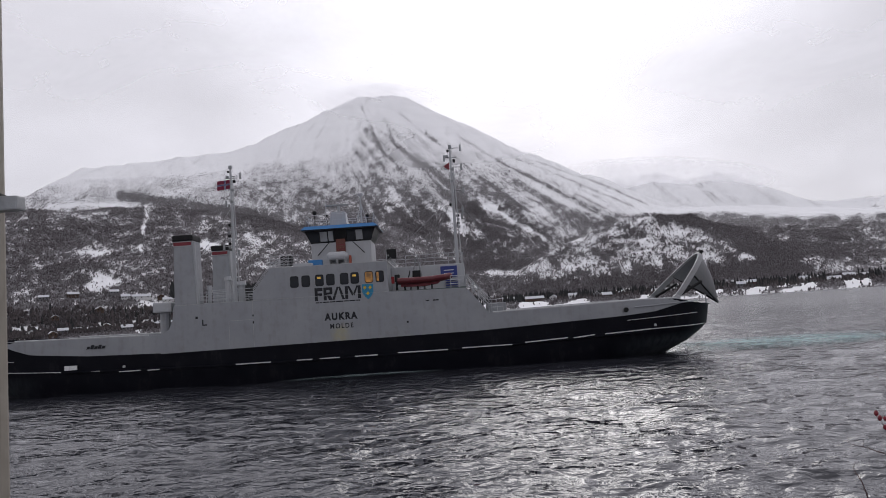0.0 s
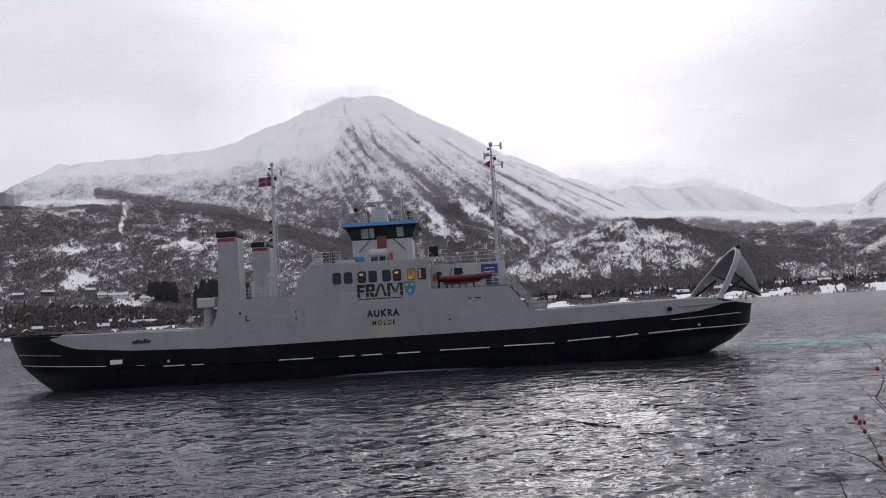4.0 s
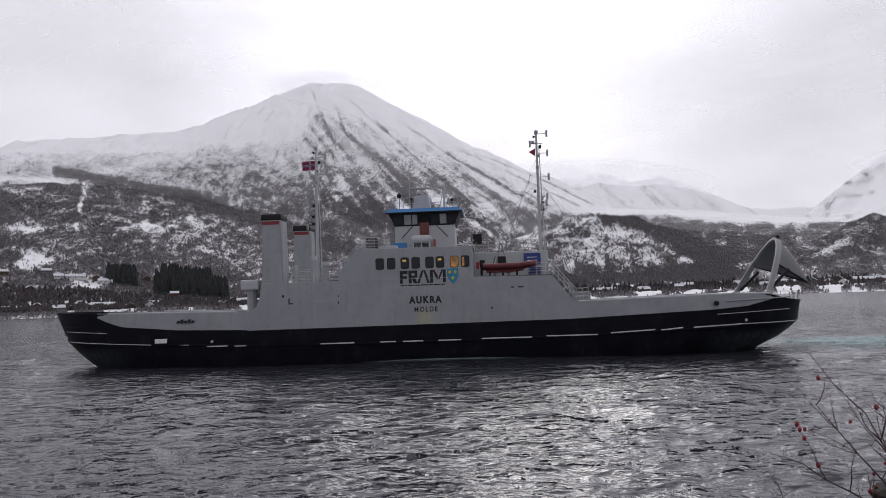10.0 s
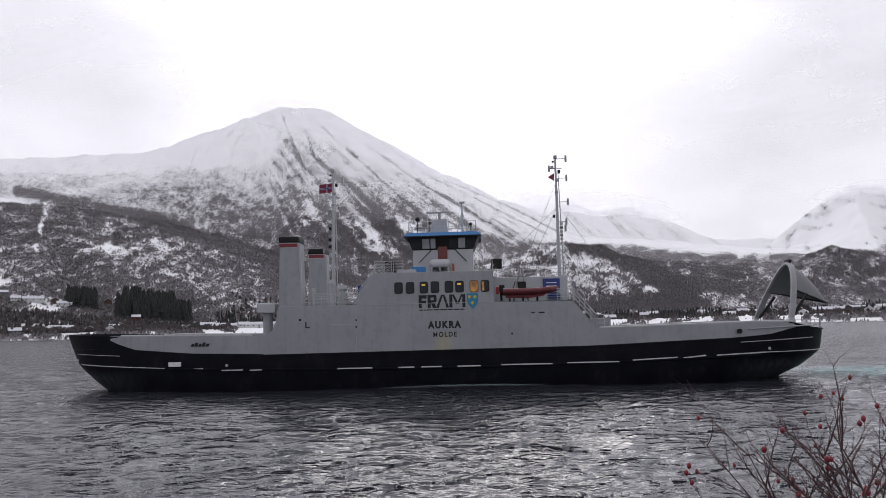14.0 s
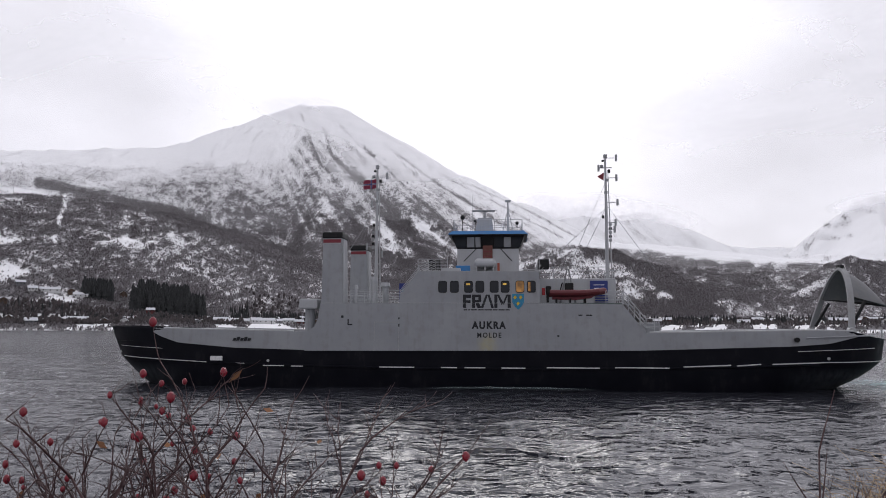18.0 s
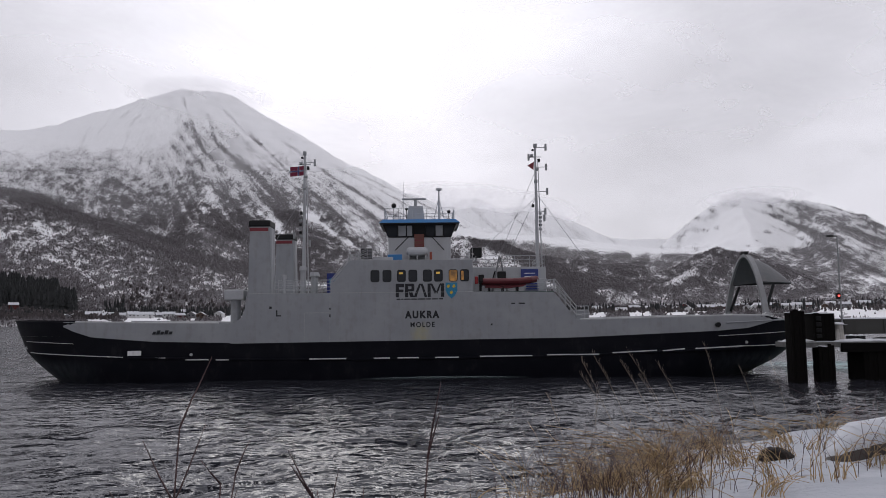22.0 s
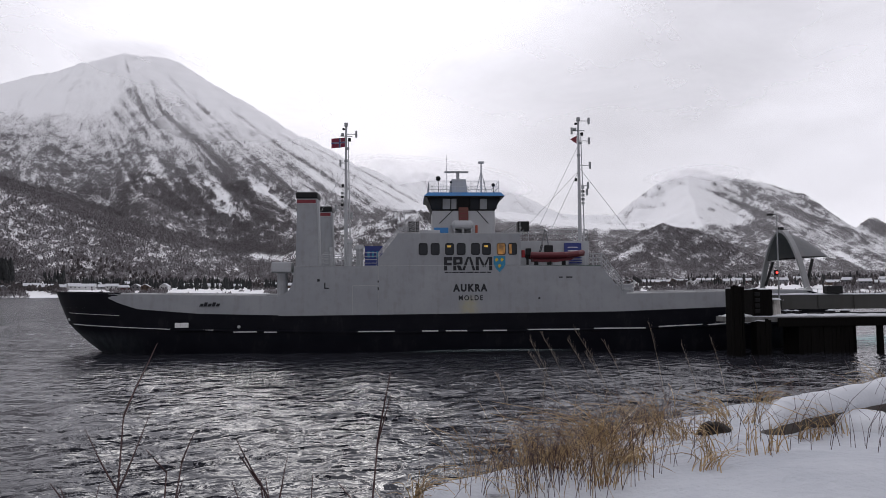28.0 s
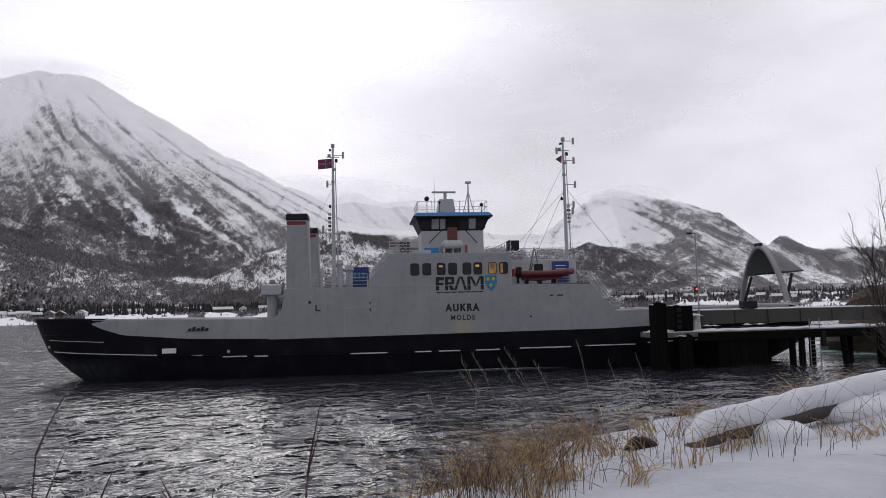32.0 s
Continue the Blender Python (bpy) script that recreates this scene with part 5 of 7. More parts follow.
def build_visor(ferry):
    """The bow visor on its two hinges: an arched frame with a pointed shell. Built open, upright."""
    visor = new("bow_visor")
    visor.parent = ferry
    visor.empty_display_size = 0.2
    tagged(visor, "grey bow visor swinging open on two hinges")
    n = 22
    arch = []
    for i in range(n + 1):
        u = -1 + 2 * i / n
        u = math.copysign(abs(u) ** 0.8, u)
        arch.append(Vector((0.0, 4.0 * u, 5.4 * (1 - abs(u) ** 1.8) ** 0.86)))
    bm = B()
    for p, q in zip(arch[:-1], arch[1:]):
        rows = []
        for v in (p, q):
            out = Vector((0, v.y * 0.10, (v.z + 0.5) * 0.06)).normalized()
            rows.append([bm.verts.new(v + o) for o in (Vector((-0.22, 0, 0)) - out * 0.12, Vector((0.22, 0, 0)) - out * 0.12, Vector((0.22, 0, 0)) + out * 0.12, Vector((-0.22, 0, 0)) + out * 0.12)])
        for k in range(4):
            bm.faces.new((rows[0][k], rows[0][(k + 1) % 4], rows[1][(k + 1) % 4], rows[1][k]))
    bmesh.ops.remove_doubles(bm, verts=bm.verts[:], dist=0.001)
    bmesh.ops.recalc_face_normals(bm, faces=bm.faces[:])
    part("visor_frame", bm, "visor_frame", visor, "light grey arched frame")
    tip = Vector((4.1, 0, 3.05))
    upper = [v for v in arch if v.z > 2.6]
    bm = B()
    k = 6
    rows = []
    for v in upper:
        row = []
        for j in range(k + 1):
            f = j / k
            p = v.lerp(tip + Vector((0, v.y * 0.10, 0)), f)
            p.z += 0.35 * math.sin(math.pi * f) * (v.z - 2.6) / 2.7
            row.append(bm.verts.new(p))
        rows.append(row)
    for p, q in zip(rows[:-1], rows[1:]):
        for j in range(k):
            bm.faces.new((p[j], q[j], q[j + 1], p[j + 1]))
    bmesh.ops.recalc_face_normals(bm, faces=bm.faces[:])
    r = bmesh.ops.solidify(bm, geom=bm.faces[:], thickness=0.12)
    shell = part("visor_shell", bm, "visor", visor, "dark grey pointed shell plating")
    for v in (upper[0], upper[-1]):
        bm = B()
        tube(bm, v, tip, 0.09, n=6)
        part("visor_rim", bm, "black", visor)
    for y in (-4.0, 4.0):
        bm = B()
        tube(bm, (0, y - 0.25, 0.0), (0, y + 0.25, 0.0), 0.3, n=12)
        part("hinge", bm, "steel", visor)
    for y in (-3.6, 3.6):
        bm = B()
        tube(bm, (0.15, y, 0.4), (0.9, y * 0.95, 2.7), 0.13, n=8)
        part("visor_strut", bm, "black", visor)
    for y in (-0.3, 0.1, 0.4):
        bm = B()
        box(bm, -0.2, 0.1, y - 0.12, y + 0.12, 5.45, 5.75, 0.03)
        part("visor_lamp", bm, "black", visor)
    return visor


def sky_pane_material():
    g = Graph("sky_tinted_glass")
    n = g.noise(1.1, 2)
    g.b.inputs["Metallic"].default_value = 0.0
    g.b.inputs["Transmission Weight"].default_value = 0.0
    # opaque; the pale grey base colour imitates bright sky showing in the panes
    return g.done(g.mix(n, (0.20, 0.21, 0.22), (0.42, 0.43, 0.45)), 0.08)


M["sky_pane"] = sky_pane_material()
M["visor_frame"] = paint("visor_frame", (0.27, 0.275, 0.285), 0.5, 0.4, (0.16, 0.14, 0.12))
M["visor"] = paint("visor", (0.105, 0.11, 0.118), 0.45, 0.4, (0.17, 0.16, 0.15))

ferry = thing("car_ferry", "grey and black double-ended car ferry under way", "ferry")
build_hull(ferry)
build_house(ferry)
build_wheelhouse(ferry)
build_funnels(ferry)
build_masts(ferry)
build_marks(ferry)
build_rescue_boat(ferry)
visor = build_visor(ferry)

# ---- the quay where the ferry lands ----
QUAY = pose(41.0, 45.5, 0, 0, 0, -12)


def timber_material():
    g = Graph("tarred_timber")
    info = g.n.new("ShaderNodeObjectInfo")
    grain = g.noise(5, 5, stretch=(3, 3, 0.15))
    c = g.mix(grain, (0.003, 0.0028, 0.0027), (0.010, 0.009, 0.0085))
    c = g.mix(g.math("MULTIPLY", info.outputs["Random"], 0.5), c, (0.011, 0.010, 0.009))
    g.b.inputs["Specular IOR Level"].default_value = 0.06
    return g.done(c, 0.9, 0.0, g.bump(grain, 0.5, 0.03))


M["timber"] = timber_material()
M["concrete"] = paint("concrete", (0.16, 0.16, 0.155), 0.8, 0.6, (0.04, 0.04, 0.04), scale=0.9)


def snow_slab(x0, x1, y0, y1, z0, z1, seed, step=0.35):
    """A lumpy layer of snow on a flat top."""
    bm = B()
    nx, ny = max(2, int((x1 - x0) / step)), max(2, int((y1 - y0) / step))
    top = {}
    for i in range(nx + 1):
        for j in range(ny + 1):
            x, y = x0 + (x1 - x0) * i / nx, y0 + (y1 - y0) * j / ny
            edge = min(i, nx - i, j, ny - j)
            h = (z1 - z0) * (0.25 if edge == 0 else 0.85) + 0.5 * (z1 - z0) * (noise.noise((x * 0.9, y * 0.9, seed)))
            top[i, j] = bm.verts.new((x, y, z0 + max(0.01, h)))
    for i in range(nx):
        for j in range(ny):
            bm.faces.new((top[i, j], top[i + 1, j], top[i + 1, j + 1], top[i, j + 1]))
    rim = [(i, 0) for i in range(nx)] + [(nx, j) for j in range(ny)] + [(i, ny) for i in range(nx, 0, -1)] + [(0, j) for j in range(ny, 0, -1)]
    low = [bm.verts.new((top[k].co.x, top[k].co.y, z0)) for k in rim]
    for a in range(len(rim)):
        b = (a + 1) % len(rim)
        bm.faces.new((low[a], low[b], top[rim[b]], top[rim[a]]))
    bm.faces.new(low[::-1])
    for f in bm.faces:
        f.smooth = True
    bmesh.ops.recalc_face_normals(bm, faces=bm.faces[:])
    return bm


def plank_face(parent, x0, x1, y, z0, z1, n, seed):
    """Upright fender planks along a face, each a piece of its own."""
    rnd = random.Random(seed)
    w = (x1 - x0) / n
    for i in range(n):
        bm = B()
        a = x0 + i * w
        box(bm, a + 0.012, a + w - 0.012, y - 0.10 - rnd.random() * 0.04, y, z0 - rnd.random() * 0.1, z1 - rnd.random() * 0.25)
        part("plank", bm, "timber", parent)


def build_quay():
    q = thing("ferry_quay", "snow-covered concrete and timber ferry quay on piles", "quay", QUAY, kind="")
    bm = B()
    box(bm, -0.2, 60, 0.0, 2.4, 2.45, 2.82, 0.03)
    part("deck", bm, "concrete", q)
    bm = B()
    box(bm, 3.4, 60, -0.15, 0.12, 2.1, 2.75, 0.02)
    part("edge_beam", bm, "timber", q)
    part("deck_snow", snow_slab(0.0, 60, 0.05, 2.35, 2.82, 3.02, 1), "snow", q, "trodden snow on the quay")
    bm = B()
    box(bm, 4.2, 60, 2.5, 2.95, 3.3, 4.42, 0.04)
    beam = part("ramp_beam", bm, "rampgrey", q, "long grey steel side of the link span")
    part("beam_snow", snow_slab(4.25, 60, 2.52, 2.93, 4.42, 4.55, 2), "snow", beam)
    for i in range(18):
        bm = B()
        x = 5.2 + i * 3
        box(bm, x, x + 0.1, 2.42, 2.5, 3.32, 4.38)
        part("stiffener", bm, "rampgrey", beam)
    # two fender dolphins
    for x0, x1, y0, z1, sd in ((-0.35, 0.65, -0.3, 5.2, 3), (1.6, 2.75, -0.2, 2.75, 5)):
        bm = B()
        box(bm, x0, x1, y0, y0 + 0.8, -2.5, z1 - 0.25, 0.05)
        d = part("dolphin", bm, "timber", q, "black timber fender dolphin")
        plank_face(d, x0, x1, y0, -2.5, z1, 5, sd)
        part("dolphin_snow", snow_slab(x0, x1, y0, y0 + 0.8, z1 - 0.25, z1 - 0.1, sd), "snow", d)
    bm = B()
    box(bm, 1.6, 3.1, 0.2, 1.5, 2.9, 4.85, 0.04)
    d = part("fender_block", bm, "timber", q)
    plank_face(d, 1.6, 3.1, 0.2, 2.95, 4.95, 4, 9)
    for i in range(4):
        bm = B()
        box(bm, 1.72, 2.1, 0.0, 0.1, 3.1 + i * 0.42, 3.4 + i * 0.42, 0.04)
        part("rubber_pad", bm, "rubber", d)
    part("block_snow", snow_slab(1.55, 3.15, 0.2, 1.5, 4.85, 4.97, 4), "snow", d)
    bm = B()
    box(bm, 1.0, 1.7, 0.1, 1.0, 2.7, 2.9)
    part("gangplank", bm, "timber", q)
    # timber crib and piles
    bm = B()
    box(bm, 5.0, 9.3, 0.1, 2.0, -2.5, 2.45)
    crib = part("crib", bm, "timber", q, "dark timber crib under the deck")
    plank_face(crib, 5.0, 9.3, 0.1, -2.5, 2.4, 13, 11)
    for x, y, lean in ((11.6, 0.2, 0), (12.45, 0.2, 0), (16.2, 0.2, 0.5), (19.6, 0.2, 0), (20.3, 0.25, 0), (21.1, 0.2, 0.1), (5.2, 1.9, 0), (10.6, 1.9, 0), (14.6, 1.8, 0), (18.2, 1.9, 0), (24, 0.3, 0), (28, 0.3, 0.2), (32, 0.3, 0), (26, 1.9, 0)):
        bm = B()
        tube(bm, (x + lean, y, -3), (x, y, 2.45), 0.27, 0.24, n=12)
        part("support_post", bm, "timber", q)
    bm = B()
    box(bm, 14.0, 14.4, -0.2, 0.1, 1.4, 2.6, 0.03)
    part("hanging_fender", bm, "rubber", q)
    bm = B()
    tube(bm, (13.0, -0.1, -0.6), (13.0, -0.1, 3.6), 0.04, n=6)
    lad = part("ladder", bm, "galv", q)
    bm = B()
    tube(bm, (13.9, -0.1, -0.6), (13.9, -0.1, 3.6), 0.04, n=6)
    part("stile", bm, "galv", lad)
    for i in range(12):
        bm = B()
        tube(bm, (13.0, -0.1, -0.4 + i * 0.32), (13.9, -0.1, -0.4 + i * 0.32), 0.025, n=5)
        part("rung", bm, "galv", lad)
    # things on the deck
    bm = B()
    box(bm, 8.9, 10.2, 2.3, 2.9, 4.5, 5.1, 0.04)
    part("control_cabinet", bm, "black", q)
    for i, x in enumerate((4.9, 5.6, 8.4, 9.6)):
        bm = B()
        box(bm, x, x + 0.5, 1.4, 1.9, 2.9, 3.22, 0.05)
        h = part("mooring_hook", bm, "rubber", q)
        part("hook_snow", snow_slab(x - 0.05, x + 0.55, 1.35, 1.95, 3.2, 3.34, 20 + i, 0.2), "snow", h)
    bm = B()
    tube(bm, (3.75, 0.7, 2.8), (3.7, 0.7, 4.1), 0.34, 0.27, n=10)
    tube(bm, (3.35, 0.5, 2.8), (3.55, 0.6, 3.7), 0.26, 0.16, n=9)
    part("snowy_bollard", bm, "snowdim", q, "bollard caked with old snow")
    part("bollard_cap", snow_slab(3.2, 4.2, 0.4, 1.0, 4.05, 4.25, 31, 0.2), "snow", q)
    for a, b in ((6.3, 7.6), (6.9, 10.5), (9.5, 15)):
        bm = B()
        box(bm, a, b, 0.5 + (a % 1), 0.62 + (a % 1), 2.98, 3.08, 0.02)
        part("hose", bm, "rubber", q)
    return q


def build_light_mast():
    m = thing("signal_light_mast", "slim steel mast with a lit red signal lamp", "signal mast", QUAY @ Matrix.Translation((4.05, 0.8, 2.95)))
    bm = B()
    tube(bm, (0, 0, -0.1), (0, 0, 7.6), 0.07, 0.045, n=8)
    part("pole", bm, "galv", m)
    bm = B()
    tube(bm, (0, 0, 7.55), (-0.6, 0, 7.62), 0.035, n=6)
    box(bm, -0.75, -0.3, -0.1, 0.1, 7.5, 7.65, 0.03)
    part("lamp_arm", bm, "black", m)
    bm = B()
    box(bm, -0.32, -0.05, -0.12, 0.12, 2.95, 3.4, 0.03)
    part("lamp_housing", bm, "black", m)
    bm = B()
    bmesh.ops.create_uvsphere(bm, u_segments=12, v_segments=8, radius=0.075, matrix=Matrix.Translation((-0.2, -0.16, 3.18)))
    part("red_lamp", bm, "lamp_red", m, "glowing red lamp")
    return m


M["rampgrey"] = paint("rampgrey", (0.042, 0.041, 0.037), 0.6, 0.5, (0.03, 0.027, 0.022))
M["snowdim"] = paint("snowdim", (0.48, 0.46, 0.43), 0.8, 0.5, (0.2, 0.17, 0.13), scale=2.5)
build_quay()
build_light_mast()

# ---- plants and things on the near bank ----


def twig_material(name, a, b):
    g = Graph(name)
    n = g.noise(14, 4)
    return g.done(g.mix(n, a, b), 0.7, 0.0, g.bump(n, 0.4, 0.01))


M["twig"] = twig_material("rose_twig", (0.026, 0.012, 0.014), (0.085, 0.038, 0.036))
M["bark"] = twig_material("grey_bark", (0.022, 0.017, 0.015), (0.07, 0.055, 0.05))
M["hip"] = paint("hip", (0.20, 0.008, 0.020), 0.3, 0.2, (0.08, 0.01, 0.01), scale=20, streak=False)
M["dead_leaf"] = twig_material("dead_leaf", (0.16, 0.07, 0.03), (0.30, 0.14, 0.06))


def straw_material():
    g = Graph("dry_grass")
    isl = g.n.new("ShaderNodeNewGeometry")
    c = g.mix(isl.outputs["Random Per Island"], (0.30, 0.19, 0.085), (0.68, 0.49, 0.25))
    z = g.noise(3, 3)
    c = g.mix(g.math("MULTIPLY", z, 0.30), c, (0.12, 0.07, 0.04))
    g.b.inputs["Transmission Weight"].default_value = 0.0
    return g.done(c, 0.7)


M["straw"] = straw_material()
M["seed_head"] = twig_material("seed_head", (0.13, 0.10, 0.075), (0.30, 0.24, 0.18))


class Soup:
    """Many thin stalks in one mesh, made quickly."""

    def __init__(self):
        self.v, self.f = [], []

    def stalk(self, pts, r0, r1, sides=3):
        n, base = len(pts), len(self.v)
        for i, p in enumerate(pts):
            d = (pts[min(i + 1, n - 1)] - pts[max(i - 1, 0)]).normalized()
            a = d.orthogonal().normalized()
            b = d.cross(a)
            r = r0 + (r1 - r0) * i / (n - 1)
            for k in range(sides):
                t = 2 * math.pi * k / sides
                self.v.append(p + a * (r * math.cos(t)) + b * (r * math.sin(t)))
        for i in range(n - 1):
            for k in range(sides):
                m = (k + 1) % sides
                self.f.append((base + i * sides + k, base + i * sides + m, base + (i + 1) * sides + m, base + (i + 1) * sides + k))
        self.f.append(tuple(base + (n - 1) * sides + k for k in range(sides)))

    def ball(self, p, r, tall=1.25):
        base = len(self.v)
        for z, s in ((-1, 0.25), (-0.5, 0.85), (0.1, 1.0), (0.7, 0.7), (1, 0.2)):
            for k in range(6):
                t = math.pi * k / 3
                self.v.append(Vector((p[0] + r * s * math.cos(t), p[1] + r * s * math.sin(t), p[2] + r * tall * z)))
        for i in range(4):
            for k in range(6):
                m = (k + 1) % 6
                self.f.append((base + i * 6 + k, base + i * 6 + m, base + i * 6 + 6 + m, base + i * 6 + 6 + k))
        self.f.append(tuple(base + 5 - k for k in range(6)))
        self.f.append(tuple(base + 24 + k for k in range(6)))

    def blade(self, p, q, w):
        d = (q - p).normalized()
        s = d.orthogonal().normalized() * w
        base = len(self.v)
        mid = p.lerp(q, 0.5)
        self.v += [p, mid + s, q, mid - s]
        self.f.append((base, base + 1, base + 2, base + 3))

    def object(self, name, material, parent=None, label=""):
        me = bpy.data.meshes.new(name)
        me.from_pydata([tuple(v) for v in self.v], [], self.f)
        me.polygons.foreach_set("use_smooth", np.ones(len(me.polygons), dtype=bool))
        me.materials.append(M[material])
        ob = new(name, me)
        if parent is not None:
            ob.parent = parent
        if label:
            tagged(ob, label)
        return ob


def grow(soup, rnd, p, d, length, r, depth, ends, bend=0.25, up=0.15, steps=5, twig=1.0):
    """One branch with its side twigs; the tips are noted in ends."""
    pts = [p.copy()]
    for i in range(steps):
        d = (d + Vector((rnd.uniform(-1, 1), rnd.uniform(-1, 1), rnd.uniform(-1, 1) + up)) * bend).normalized()
        pts.append(pts[-1] + d * (length / steps))
    soup.stalk(pts, r, r * (0.35 if depth else 0.3), 5 if depth > 1 else 4 if depth else 3)
    ends.append((pts[-1], d))
    if depth:
        for i in range(1, steps + 1):
            for _ in range(rnd.choice((1, 1, 2))):
                side = Vector((rnd.uniform(-1, 1), rnd.uniform(-1, 1), rnd.uniform(-0.25, 0.9)))
                nd = (d * 0.7 + side).normalized()
                grow(soup, rnd, pts[i], nd, length * rnd.uniform(0.3, 0.55) * twig, r * 0.5, depth - 1, ends, bend, up, 5, twig)


def ground_at(x, y):
    return float(bank_height(np.array([x]), np.array([y]))[0])


def rose_bush(x, y, z, stems, seed, height, spread, aims=(), hips=0.12, r=0.008, twig=0.75, wide=0.12):
    rnd = random.Random(seed)
    bush = thing("rose_bush", "leafless wild rose bush with red hips on the bank", "bush", Matrix.Translation((x, y, z)), "rose bushes on the bank")
    berries, leaves = Soup(), Soup()
    for i in range(stems):
        s, ends = Soup(), []
        if i < len(aims):
            d = Vector(aims[i])
            length = d.length
        else:
            a = rnd.uniform(0, 2 * math.pi)
            d = Vector((math.cos(a) * spread, math.sin(a) * spread * 0.7, rnd.uniform(0.7, 1.1) * height))
            length = d.length * rnd.uniform(0.75, 1.0)
        base = Vector((rnd.uniform(-wide, wide), rnd.uniform(-wide, wide) * 0.5, -0.15))
        grow(s, rnd, base, d.normalized(), length + 0.15, r * rnd.uniform(0.8, 1.2), 2, ends, 0.16, 0.06, 6, twig)
        s.object("stem", "twig", bush)
        for p, dd in ends:
            if rnd.random() < hips:
                berries.ball(p, rnd.uniform(0.006, 0.0098))
            elif rnd.random() < 0.012:
                leaves.blade(p, p + Vector((rnd.uniform(-1, 1), rnd.uniform(-1, 1), rnd.uniform(-1, 0.3))) * 0.032, 0.008)
    tagged(berries.object("hip_cluster", "hip", bush, "small red rose hips"), kind="stuff")
    tagged(leaves.object("withered_foliage", "dead_leaf", bush, "a few withered brown leaves"), kind="stuff")
    return bush


def sapling(x, y, top, seed, n=4, name="bare_sapling", lean=0.14):
    rnd = random.Random(seed)
    z = ground_at(x, y)
    h = top - 0.1 - z
    t = thing(name, "thin leafless reddish-brown sapling", "sapling", Matrix.Translation((x, y, z)), "saplings at the water's edge")
    for i in range(n):
        s, ends = Soup(), []
        d = Vector((rnd.uniform(-lean, lean), rnd.uniform(-0.1, 0.1), 1))
        grow(s, rnd, Vector((rnd.uniform(-0.05, 0.05), 0, -0.1)), d.normalized(), (h + 0.1) * (1 if i == 0 else rnd.uniform(0.6, 0.97)), 0.0075, 1, ends, 0.05, 0.30, 7, 0.30)
        s.object("stem", "twig", t)
    return t


